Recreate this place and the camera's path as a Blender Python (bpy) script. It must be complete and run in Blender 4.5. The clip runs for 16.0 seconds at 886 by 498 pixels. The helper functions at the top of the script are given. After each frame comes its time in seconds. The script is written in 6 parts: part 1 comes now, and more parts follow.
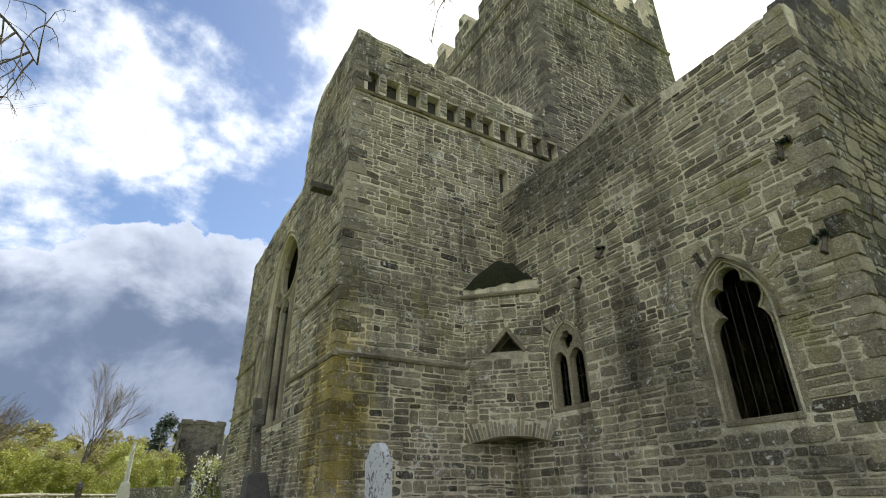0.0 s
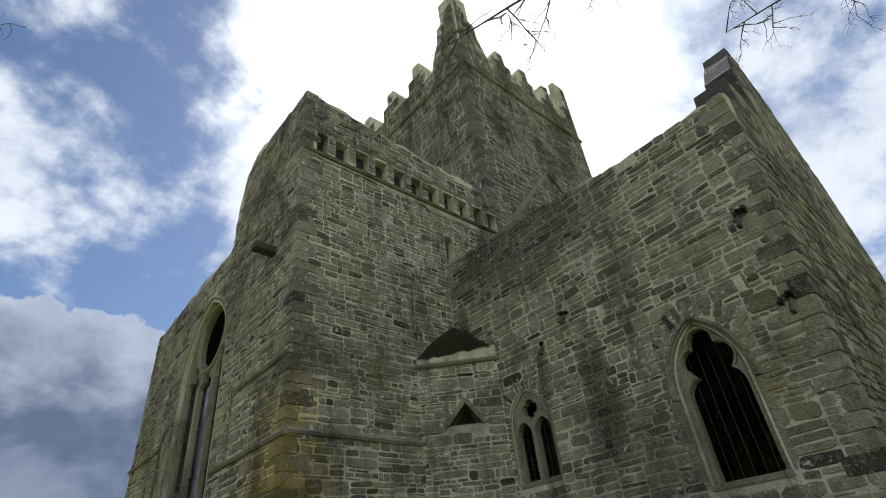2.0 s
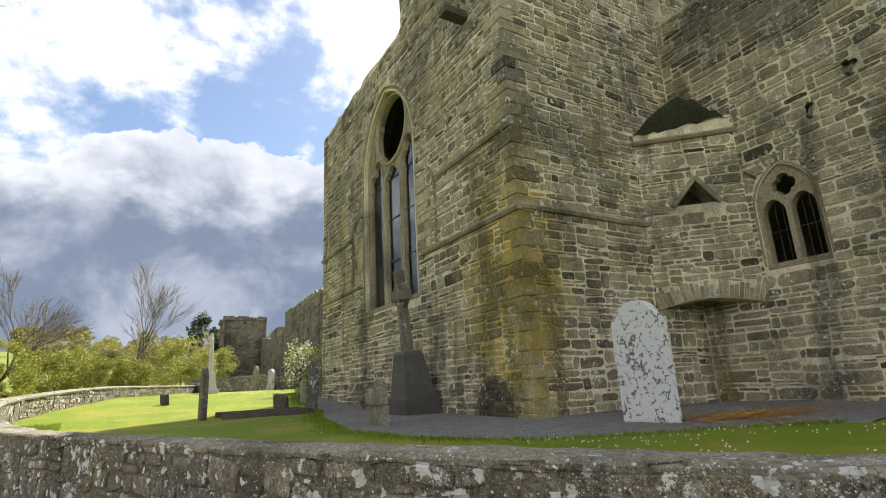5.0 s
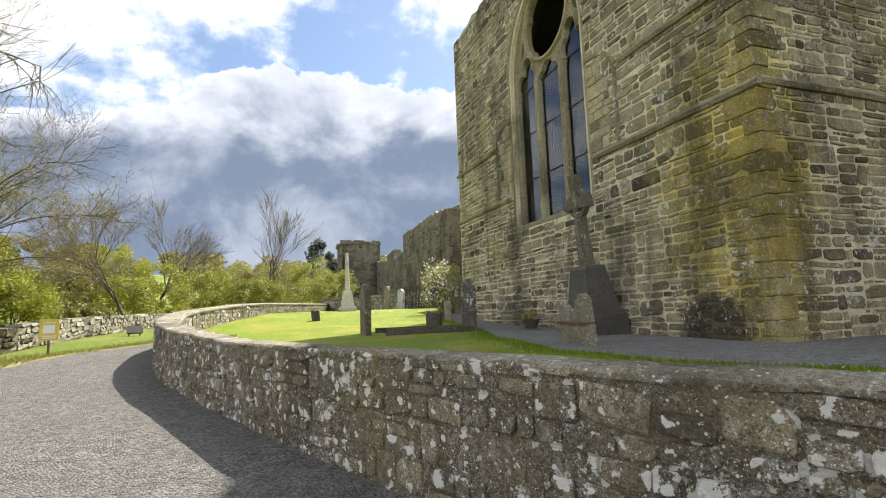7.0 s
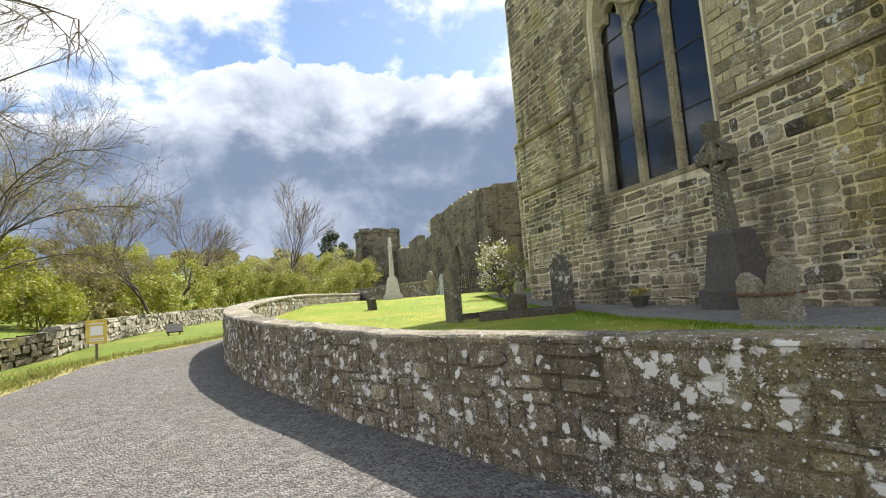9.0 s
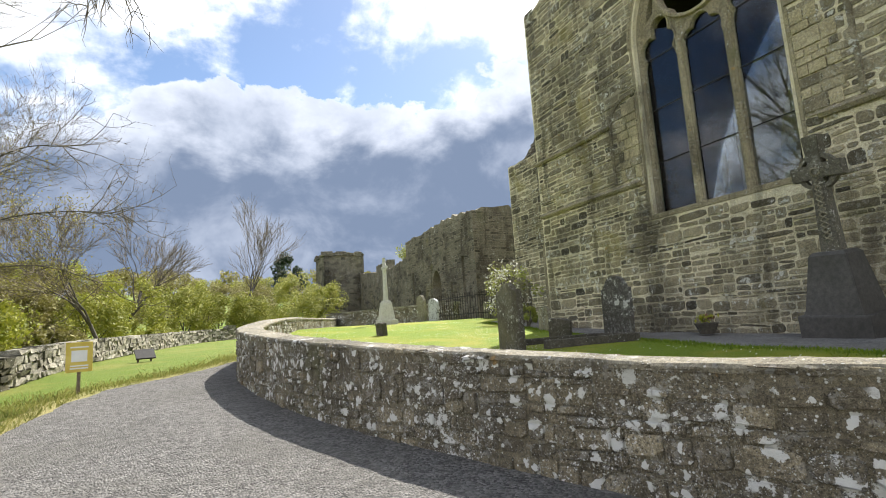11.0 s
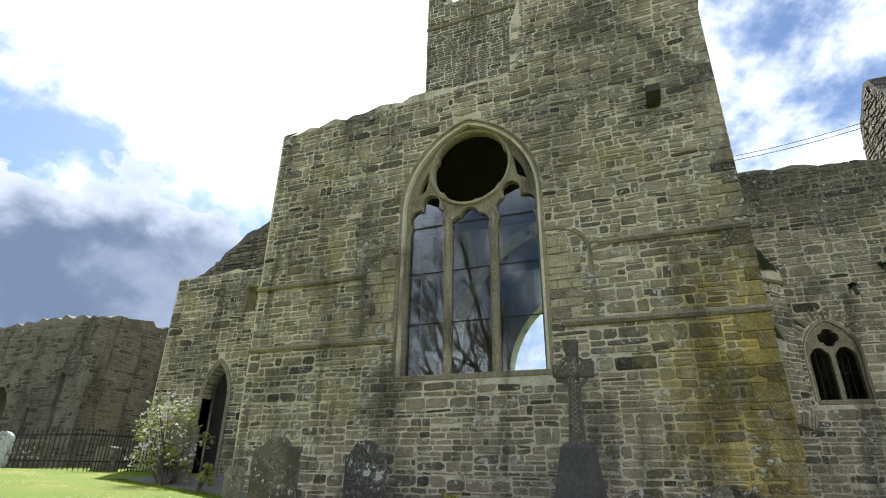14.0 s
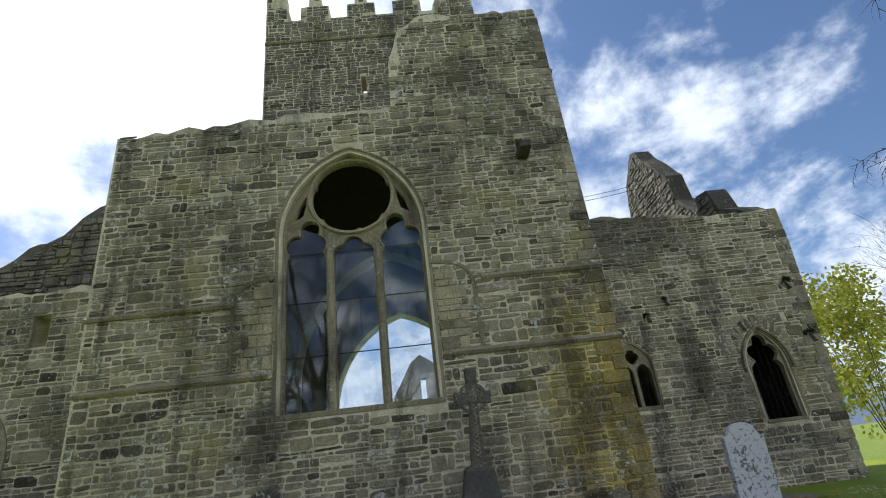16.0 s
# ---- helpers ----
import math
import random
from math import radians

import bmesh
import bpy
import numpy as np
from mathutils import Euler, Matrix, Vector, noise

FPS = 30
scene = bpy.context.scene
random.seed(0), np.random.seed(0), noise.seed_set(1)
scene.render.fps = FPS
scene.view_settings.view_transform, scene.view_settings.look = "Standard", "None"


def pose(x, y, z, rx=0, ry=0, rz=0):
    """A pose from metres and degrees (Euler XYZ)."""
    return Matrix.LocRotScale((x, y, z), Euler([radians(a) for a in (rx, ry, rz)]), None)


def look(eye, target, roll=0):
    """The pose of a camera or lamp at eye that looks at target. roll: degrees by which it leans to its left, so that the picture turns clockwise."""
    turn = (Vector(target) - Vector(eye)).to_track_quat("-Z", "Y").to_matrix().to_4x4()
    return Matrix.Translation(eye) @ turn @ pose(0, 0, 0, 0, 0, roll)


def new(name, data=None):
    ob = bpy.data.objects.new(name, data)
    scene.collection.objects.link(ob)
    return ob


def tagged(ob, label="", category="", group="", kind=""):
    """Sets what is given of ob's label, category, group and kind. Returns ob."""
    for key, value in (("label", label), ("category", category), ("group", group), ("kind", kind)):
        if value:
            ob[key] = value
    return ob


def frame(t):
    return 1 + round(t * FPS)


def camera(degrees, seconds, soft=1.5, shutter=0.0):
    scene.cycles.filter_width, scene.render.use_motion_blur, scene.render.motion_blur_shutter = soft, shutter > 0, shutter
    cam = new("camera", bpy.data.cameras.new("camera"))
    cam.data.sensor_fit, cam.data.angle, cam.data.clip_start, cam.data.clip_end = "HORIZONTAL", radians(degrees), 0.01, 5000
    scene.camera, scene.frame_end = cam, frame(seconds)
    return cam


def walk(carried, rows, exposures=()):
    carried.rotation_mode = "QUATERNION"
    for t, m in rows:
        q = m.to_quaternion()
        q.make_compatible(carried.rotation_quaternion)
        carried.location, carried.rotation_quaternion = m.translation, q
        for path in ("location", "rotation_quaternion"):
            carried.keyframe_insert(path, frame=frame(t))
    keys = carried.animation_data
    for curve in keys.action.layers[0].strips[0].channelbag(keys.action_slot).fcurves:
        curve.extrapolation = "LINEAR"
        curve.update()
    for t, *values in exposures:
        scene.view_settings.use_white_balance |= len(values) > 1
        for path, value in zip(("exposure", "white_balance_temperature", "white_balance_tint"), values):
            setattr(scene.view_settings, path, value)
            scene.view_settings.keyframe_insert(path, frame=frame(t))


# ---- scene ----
cam = camera(80.8, 16.0, soft=1.0)
METRES, EYE, TILT, LEAN, TURN = 20.0, 1.5, 0.0, 0.0, -31.1
ROWS = [
    (0.0, 0.0, 0.0, 0.0, 0.43, 25.76, 0.89),
    (0.5, -0.0203, 0.0044, 0.0041, -2.97, 29.91, 3.59),
    (1.0, -0.039, 0.015, 0.0044, -6.25, 32.74, 4.45),
    (1.5, -0.0589, 0.0252, 0.0026, -8.71, 32.12, 5.12),
    (2.0, -0.0806, 0.0392, 0.0028, -9.5, 33.61, 5.61),
    (2.5, -0.1032, 0.0506, 0.002, -8.87, 35.9, 6.2),
    (3.0, -0.1275, 0.0717, 0.0028, -9.49, 31.62, 6.99),
    (3.5, -0.1471, 0.0916, 0.0013, -8.44, 25.68, 6.35),
    (4.0, -0.1702, 0.1056, -0.0034, -5.3, 21.21, 5.81),
    (4.5, -0.1937, 0.123, -0.0037, -2.31, 17.94, 4.97),
    (5.0, -0.2174, 0.1396, -0.004, 1.36, 14.57, 2.89),
    (7.5, -0.3467, 0.2222, -0.0074, 12.61, 5.55, 2.37),
    (8.0, -0.3772, 0.2409, -0.0081, 12.76, 4.38, 2.95),
    (8.5, -0.4072, 0.2561, -0.0071, 13.19, 4.07, 4.34),
    (9.0, -0.4416, 0.268, -0.0062, 12.63, 5.49, 4.5),
    (11.5, -0.6045, 0.3367, -0.0013, 2.74, 9.56, 2.91),
    (12.0, -0.6347, 0.3581, 0.0013, -3.52, 12.01, 2.03),
    (12.5, -0.6593, 0.3824, 0.0056, -14.12, 14.52, 1.2),
    (13.0, -0.68, 0.4054, 0.0093, -25.06, 17.85, -0.12),
    (13.5, -0.7046, 0.4244, 0.0107, -32.71, 20.86, -0.78),
    (14.0, -0.7301, 0.4469, 0.0126, -37.24, 22.96, -0.79),
    (14.5, -0.7549, 0.4707, 0.0151, -42.58, 24.9, -0.48),
    (15.0, -0.7823, 0.4928, 0.0181, -49.16, 28.34, 1.73),
    (15.5, -0.8075, 0.5148, 0.0222, -54.09, 29.93, 4.87),
    (16.0, -0.8262, 0.5373, 0.0231, -59.3, 24.59, 6.49),
]
walk(cam, [(t, pose(0, 0, EYE, TILT, LEAN, TURN) @ pose(METRES * x, METRES * y, METRES * z, 90 + pitch, roll, yaw)) for t, x, y, z, yaw, pitch, roll in ROWS], [(0.0, 0.78, 6250, 10), (1.5, 0.36, 6050, 10), (2.5, 0.12, 5900, 10), (3.5, 0.38, 5950, 10), (5.0, 1.03, 6850, 10), (9.0, 1.12, 6600, 10), (11.5, 0.96, 6400, 10), (12.5, 0.82, 6300, 10), (14.0, 0.9, 6050, 10), (15.0, 0.8, 5850, 10), (16.0, 0.44, 5800, 10)])

# ---- light ----
SUN_AZ, SUN_EL = 41.0, 50.5
sun_way = Vector((math.cos(radians(SUN_AZ)) * math.cos(radians(SUN_EL)), math.sin(radians(SUN_AZ)) * math.cos(radians(SUN_EL)), math.sin(radians(SUN_EL))))
sun_data = bpy.data.lights.new("sun", "SUN")
sun_data.energy, sun_data.angle, sun_data.color = 5.0, radians(0.55), (1.0, 0.95, 0.86)
sun = new("sun", sun_data)
sun.matrix_world = look(sun_way * 60, (0, 0, 0))


class Nodes:
    """A short way to write node trees."""

    def __init__(self, tree):
        self.tree = tree
        tree.nodes.clear()

    def add(self, kind, props=None, **ins):
        n = self.tree.nodes.new(kind)
        props = props or {}
        if "operation" in props:
            n.operation = props["operation"]
        if "use_clamp" in props:
            n.use_clamp = props["use_clamp"]
        if "interpolation_type" in props:
            n.interpolation_type = props["interpolation_type"]
        if "feature" in props:
            n.feature = props["feature"]
        for k, v in ins.items():
            key = k.replace("_", " ")
            self.put(n, int(k[1:]) if k[0] == "i" and k[1:].isdigit() else key, v)
        return n

    def put(self, n, key, v):
        sock = n.inputs[key]
        if isinstance(v, bpy.types.Node):
            v = v.outputs[0]
        if isinstance(v, bpy.types.NodeSocket):
            self.tree.links.new(v, sock)
        else:
            sock.default_value = v

    def math(self, op, a, b=0.0, c=None, clamp=False):
        n = self.add("ShaderNodeMath", {"operation": op, "use_clamp": clamp}, i0=a, i1=b)
        if c is not None:
            self.put(n, 2, c)
        return n.outputs[0]

    def step(self, v, lo, hi, a=0.0, b=1.0):
        return self.add("ShaderNodeMapRange", {"interpolation_type": "SMOOTHSTEP"}, i0=v, i1=lo, i2=hi, i3=a, i4=b).outputs[0]

    def mix(self, f, a, b, how="MIX"):
        n = self.tree.nodes.new("ShaderNodeMix")
        n.data_type, n.blend_type, n.clamp_factor = "RGBA", how, True
        for i, v in ((0, f), (6, a), (7, b)):
            if isinstance(v, tuple) and len(v) == 3:
                v = (*v, 1)
            self.put(n, i, v)
        return n.outputs[2]

    def noise(self, vec, scale, detail=4, rough=0.55, dist=0.0):
        return self.add("ShaderNodeTexNoise", None, Vector=vec, Scale=scale, Detail=detail, Roughness=rough, Distortion=dist).outputs[0]


def build_world():
    world = bpy.data.worlds.new("sky")
    scene.world = world
    world.use_nodes = True
    n = Nodes(world.node_tree)
    way = n.add("ShaderNodeTexCoord").outputs["Generated"]
    sky = n.add("ShaderNodeTexSky")
    sky.sky_type, sky.sun_disc = "NISHITA", False
    sky.sun_elevation, sky.sun_rotation = radians(SUN_EL), radians(90 - SUN_AZ)
    sky.altitude, sky.air_density, sky.dust_density, sky.ozone_density = 50, 1.0, 0.6, 2.2
    xyz = n.add("ShaderNodeSeparateXYZ", None, Vector=way)
    x, y, z = xyz.outputs
    up = n.math("MAXIMUM", z, 0.0)
    deep = n.math("ADD", up, 0.30)
    flat = n.add("ShaderNodeCombineXYZ", None, X=n.math("DIVIDE", x, deep), Y=n.math("DIVIDE", y, deep), Z=0.0).outputs[0]
    near_sun = n.add("ShaderNodeVectorMath", {"operation": "DOT_PRODUCT"}, i0=way, i1=sun_way).outputs["Value"]
    # broken high cloud, thick round the sun
    big = n.noise(n.add("ShaderNodeVectorMath", {"operation": "ADD"}, i0=flat, i1=(3.1, 0.6, 0)).outputs[0], 1.25, 6, 0.58, 0.4)
    fine = n.math("ADD", n.math("MULTIPLY", n.noise(flat, 6.5, 6, 0.62, 0.15), 0.45), n.math("MULTIPLY", n.noise(way, 7.5, 6, 0.6, 0.1), 0.55))
    cover = n.math("ADD", n.math("MULTIPLY", big, 0.56), n.math("MULTIPLY", fine, 0.44))
    cover = n.math("ADD", cover, n.step(near_sun, 0.875, 0.985, 0.0, 0.17))
    cover = n.math("ADD", cover, n.step(near_sun, -0.1, -0.7, 0.0, 0.10))
    cover = n.math("ADD", cover, n.step(up, 0.0, 0.3, 0.13, 0.0))
    high = n.step(cover, 0.462, 0.575)
    # heaped grey cloud low in the north, with bright rims
    north = n.add("ShaderNodeVectorMath", {"operation": "DOT_PRODUCT"}, i0=way, i1=(math.cos(radians(70)), math.sin(radians(70)), 0.0)).outputs["Value"]
    lump = n.noise(n.add("ShaderNodeMapping", None, Vector=way, Scale=(1.0, 1.0, 1.5), Location=(0.35, 0.1, 0.0)).outputs[0], 3.6, 8, 0.55, 0.15)
    heap_top = n.math("ADD", n.math("MULTIPLY", lump, 0.62), n.step(north, 0.50, 0.95, -0.17, 0.13))
    over = n.math("SUBTRACT", heap_top, up)
    heap = n.step(over, -0.004, 0.012)
    depth = n.step(over, 0.0, 0.13)
    tone = n.noise(way, 5.0, 6, 0.58, 0.3)
    heap_col = n.mix(depth, (0.50, 0.53, 0.60), (0.12, 0.155, 0.225))
    heap_col = n.mix(n.step(tone, 0.45, 0.68, 0.0, 0.6), heap_col, (0.34, 0.375, 0.45))
    heap_col = n.mix(n.step(up, 0.14, 0.0, 0.0, 0.3), heap_col, (0.30, 0.34, 0.41))
    glow = n.step(near_sun, 0.855, 1.0)
    high_col = n.mix(n.step(fine, 0.35, 0.65), (0.46, 0.51, 0.60), (0.80, 0.81, 0.82))
    high_col = n.mix(n.math("POWER", glow, 2.0), high_col, (1.9, 1.85, 1.75))
    # sunlit fronts of unseen clouds away from the sun, brightened to fill shaded walls
    high_col = n.mix(n.step(near_sun, 0.25, -0.5), high_col, (1.95, 1.87, 1.74))
    cloud_col = n.mix(heap, high_col, heap_col)
    mask = n.math("MAXIMUM", high, heap)
    clear = n.add("ShaderNodeBackground", None, Color=sky, Strength=0.085)
    cloud = n.add("ShaderNodeBackground", None, Color=cloud_col, Strength=1.0)
    both = n.add("ShaderNodeMixShader", None, i0=mask, i1=clear, i2=cloud)
    n.add("ShaderNodeOutputWorld", None, Surface=both)


build_world()


# ---- materials ----
def material(name):
    m = bpy.data.materials.new(name)
    m.use_nodes = True
    n = Nodes(m.node_tree)
    return m, n


def finish(n, color, rough, height=None, strength=0.4, dist=0.02, metal=0.0, spec=0.4, **more):
    b = n.add("ShaderNodeBsdfPrincipled")
    n.put(b, "Base Color", color if not (isinstance(color, tuple) and len(color) == 3) else (*color, 1))
    n.put(b, "Roughness", rough)
    n.put(b, "Metallic", metal)
    n.put(b, "Specular IOR Level", spec)
    for k, v in more.items():
        n.put(b, k.replace("_", " "), v)
    if height is not None:
        n.put(b, "Normal", n.add("ShaderNodeBump", None, Height=height, Strength=strength, Distance=dist).outputs[0])
    n.add("ShaderNodeOutputMaterial", None, Surface=b)
    return b


def place(n):
    return n.add("ShaderNodeNewGeometry").outputs["Position"]


def stone_mat(name, tones, lichen=0.5, moss=0.25, scale=1.0, stain_and_shade=False, white=(0.60, 0.60, 0.56), crust=0.0, soiled=1.0):
    """Weathered rubble: a tone for each stone, grain, drips, pale lichen, ochre and green growth."""
    m, n = material(name)
    p = place(n)
    tones = [(c[0] * 1.01, c[1], c[2] * 0.93) for c in tones]
    geo = n.add("ShaderNodeNewGeometry")
    info = n.add("ShaderNodeObjectInfo")
    pick = n.math("FRACT", n.math("ADD", n.math("MULTIPLY", info.outputs["Random"], 7.3), n.math("MULTIPLY", geo.outputs["Random Per Island"], 5.7)))
    ramp = n.add("ShaderNodeValToRGB", None, Fac=pick)
    el = ramp.color_ramp.elements
    for i, c in enumerate(tones):
        e = el[i] if i < 2 else el.new(0.5)
        e.position, e.color = i / (len(tones) - 1), (*c, 1)
    shift = lambda v, d: n.add("ShaderNodeVectorMath", {"operation": "ADD"}, i0=v, i1=d).outputs[0]
    blot = n.noise(p, 2.3 * scale, 5, 0.6, 0.3)
    grain = n.noise(p, 26 * scale, 6, 0.72)
    col = n.mix(n.step(blot, 0.40, 0.72, 0.0, 0.5), ramp.outputs[0], tuple(v * 0.6 for v in tones[0]))
    col = n.mix(0.8, col, n.mix(n.step(grain, 0.3, 0.7), (0.28, 0.28, 0.28), (0.76, 0.75, 0.71)), "OVERLAY")
    grit = n.noise(p, 105 * scale, 4, 0.75)
    col = n.mix(0.75, col, n.mix(n.step(grit, 0.33, 0.67), (0.25, 0.25, 0.25), (0.78, 0.77, 0.75)), "OVERLAY")
    drip = n.noise(n.add("ShaderNodeMapping", None, Vector=p, Scale=(1.1, 1.1, 0.16)).outputs[0], 1.0, 5, 0.62, 0.4)
    col = n.mix(n.step(drip, 0.51, 0.68, 0.0, 0.66 * soiled), col, (0.048, 0.041, 0.030))
    grime = n.noise(shift(p, (3, 17, 5)), 0.33, 6, 0.62, 0.6)
    col = n.mix(n.step(grime, 0.48, 0.66, 0.0, 0.62 * soiled), col, (0.042, 0.038, 0.031))
    ochre = n.step(n.noise(p, 0.55, 4, 0.6, 0.5), 0.56, 0.74, 0.0, moss)
    col = n.mix(ochre, col, (0.25, 0.215, 0.075))
    green = n.step(n.noise(shift(p, (31, 5, 9)), 0.8, 5, 0.6, 0.4), 0.58, 0.75, 0.0, moss)
    col = n.mix(green, col, (0.11, 0.12, 0.055))
    if stain_and_shade:
        far = n.add("ShaderNodeVectorMath", {"operation": "LENGTH"}, i0=n.add("ShaderNodeVectorMath", {"operation": "MULTIPLY"}, i0=shift(p, (-4.5, -13.0, -3.4)), i1=(0.85, 0.42, 0.26)).outputs[0]).outputs["Value"]
        rough_edge = n.math("ADD", far, n.math("MULTIPLY", n.noise(p, 1.6, 5, 0.65, 0.5), 1.1))
        grown = n.math("MULTIPLY", n.step(rough_edge, 1.75, 0.85), n.step(n.noise(shift(p, (6, 2, 13)), 2.4, 6, 0.7, 0.5), 0.34, 0.56, 0.25, 1.0))
        col = n.mix(grown, col, (1.22, 1.06, 0.44), "MULTIPLY")
        col = n.mix(n.math("MULTIPLY", grown, 0.2), col, (0.25, 0.215, 0.055))
        # round dark patch paints the shade of a shallow recess near the corner
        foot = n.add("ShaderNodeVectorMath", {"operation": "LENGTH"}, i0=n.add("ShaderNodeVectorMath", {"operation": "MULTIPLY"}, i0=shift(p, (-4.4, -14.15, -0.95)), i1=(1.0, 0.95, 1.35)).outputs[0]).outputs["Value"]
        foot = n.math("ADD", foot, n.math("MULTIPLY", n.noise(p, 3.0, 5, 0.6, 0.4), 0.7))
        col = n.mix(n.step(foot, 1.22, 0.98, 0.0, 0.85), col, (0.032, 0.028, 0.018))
        damp = n.add("ShaderNodeVectorMath", {"operation": "LENGTH"}, i0=n.add("ShaderNodeVectorMath", {"operation": "MULTIPLY"}, i0=shift(p, (-10.1, -8.1, -5.0)), i1=(1.0, 1.5, 0.34)).outputs[0]).outputs["Value"]
        damp = n.math("ADD", damp, n.math("MULTIPLY", n.noise(shift(p, (9, 2, 6)), 2.2, 6, 0.68, 0.6), 1.0))
        col = n.mix(n.step(damp, 1.4, 0.85, 0.0, 0.7), col, (0.040, 0.034, 0.022))
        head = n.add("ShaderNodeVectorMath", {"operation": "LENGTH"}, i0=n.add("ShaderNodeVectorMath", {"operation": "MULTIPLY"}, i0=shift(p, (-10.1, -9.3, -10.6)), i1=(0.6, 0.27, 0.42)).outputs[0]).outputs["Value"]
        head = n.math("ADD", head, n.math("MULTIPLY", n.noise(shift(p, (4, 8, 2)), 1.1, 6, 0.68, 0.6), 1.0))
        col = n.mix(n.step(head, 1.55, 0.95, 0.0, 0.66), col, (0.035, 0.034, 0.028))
    patch = n.noise(shift(p, (7, 3, 1)), 7.5, 6, 0.66, 0.2)
    where = n.noise(shift(p, (2, 9, 4)), 1.3, 4, 0.65, 0.3)
    edge = n.math("ADD", patch, n.math("MULTIPLY", where, 0.55))
    pale = n.step(edge, 0.985 - 0.085 * lichen, 1.015 - 0.085 * lichen)
    pale = n.math("MULTIPLY", pale, n.step(grain, 0.28, 0.5, 0.3, 1.0))
    grey_crust = n.step(n.math("ADD", n.noise(shift(p, (1, 21, 6)), 11.0, 5, 0.65), n.math("MULTIPLY", where, 0.3)), 0.76 - 0.06 * lichen, 0.80 - 0.06 * lichen, 0.0, min(0.24, 0.5 * lichen + 0.1))
    col = n.mix(grey_crust, col, tuple(v * 0.72 for v in white))
    rust = n.step(n.noise(shift(p, (12, 1, 33)), 3.1, 5, 0.6, 0.3), 0.70, 0.74, 0.0, 0.6)
    col = n.mix(rust, col, (0.34, 0.20, 0.06))
    flecks = n.add("ShaderNodeTexVoronoi", None, Vector=p, Scale=24.0)
    fleck = n.math("MULTIPLY", n.step(flecks.outputs["Distance"], 0.24, 0.14), n.step(n.add("ShaderNodeSeparateXYZ", None, Vector=flecks.outputs["Color"]).outputs[0], 0.80 - 0.24 * lichen, 0.84 - 0.24 * lichen))
    pale = n.math("MAXIMUM", pale, fleck)
    dots = n.add("ShaderNodeTexVoronoi", None, Vector=p, Scale=58.0)
    dot = n.math("MULTIPLY", n.step(dots.outputs["Distance"], 0.30, 0.2), n.step(n.add("ShaderNodeSeparateXYZ", None, Vector=dots.outputs["Color"]).outputs[2], 0.93 - 0.3 * lichen, 0.95 - 0.3 * lichen))
    pale = n.math("MAXIMUM", pale, n.math("MULTIPLY", dot, n.step(where, 0.42, 0.58)))
    if crust:
        # broad white lichen crusts with scalloped edges
        warp = n.add("ShaderNodeVectorMath", {"operation": "ADD"}, i0=p, i1=n.add("ShaderNodeVectorMath", {"operation": "SCALE"}, i0=n.add("ShaderNodeTexNoise", None, Vector=p, Scale=11.0, Detail=4.0).outputs["Color"], Scale=0.12).outputs[0]).outputs[0]
        for size, keep in ((6.5, 0.80), (12.0, 0.78)):
            cell = n.add("ShaderNodeTexVoronoi", None, Vector=warp, Scale=size)
            rank = n.add("ShaderNodeSeparateXYZ", None, Vector=cell.outputs["Color"]).outputs[1]
            spread = n.math("SUBTRACT", cell.outputs["Distance"], n.math("MULTIPLY", n.noise(p, 46.0, 5, 0.75), 0.6))
            spot = n.math("MULTIPLY", n.step(spread, 0.085, 0.025), n.step(n.math("ADD", rank, n.math("MULTIPLY", where, 0.35 * crust)), keep + 0.13, keep + 0.16))
            pale = n.math("MAXIMUM", pale, spot)
        soot = n.step(n.math("ADD", n.noise(shift(p, (8, 8, 1)), 52.0, 5, 0.75), n.math("MULTIPLY", where, 0.25)), 0.66, 0.74, 0.0, 0.75)
        col = n.mix(soot, col, (0.028, 0.026, 0.022))
        specks = n.step(n.math("ADD", n.noise(shift(p, (4, 1, 8)), 70.0, 4, 0.7), n.math("MULTIPLY", where, 0.2)), 0.70, 0.75, 0.0, 0.8)
        pale = n.math("MAXIMUM", pale, specks)
    pits = n.step(n.noise(shift(p, (5, 5, 5)), 34.0, 3, 0.6), 0.66, 0.74, 0.0, 0.7)
    col = n.mix(pits, col, (0.03, 0.027, 0.021))
    col = n.mix(n.math("MULTIPLY", pale, 0.85), col, white)
    h = n.math("ADD", n.math("MULTIPLY", grain, 0.6), n.math("MULTIPLY", n.noise(p, 9.0, 4, 0.6), 0.8))
    finish(n, col, 0.92, h, 1.0, 0.04, spec=0.2)
    return m


def speckle_mat(name, a, b, scale, rough=0.9, bump=0.5, third=None):
    m, n = material(name)
    p = place(n)
    fine = n.noise(p, scale, 5, 0.7)
    wide = n.noise(p, scale * 0.07, 4, 0.6, 0.3)
    col = n.mix(n.step(fine, 0.32, 0.68), a, b)
    col = n.mix(n.step(wide, 0.35, 0.7, 0.0, 0.5), col, third or tuple(v * 0.7 for v in a))
    finish(n, col, rough, fine, bump, 0.02, spec=0.25)
    return m


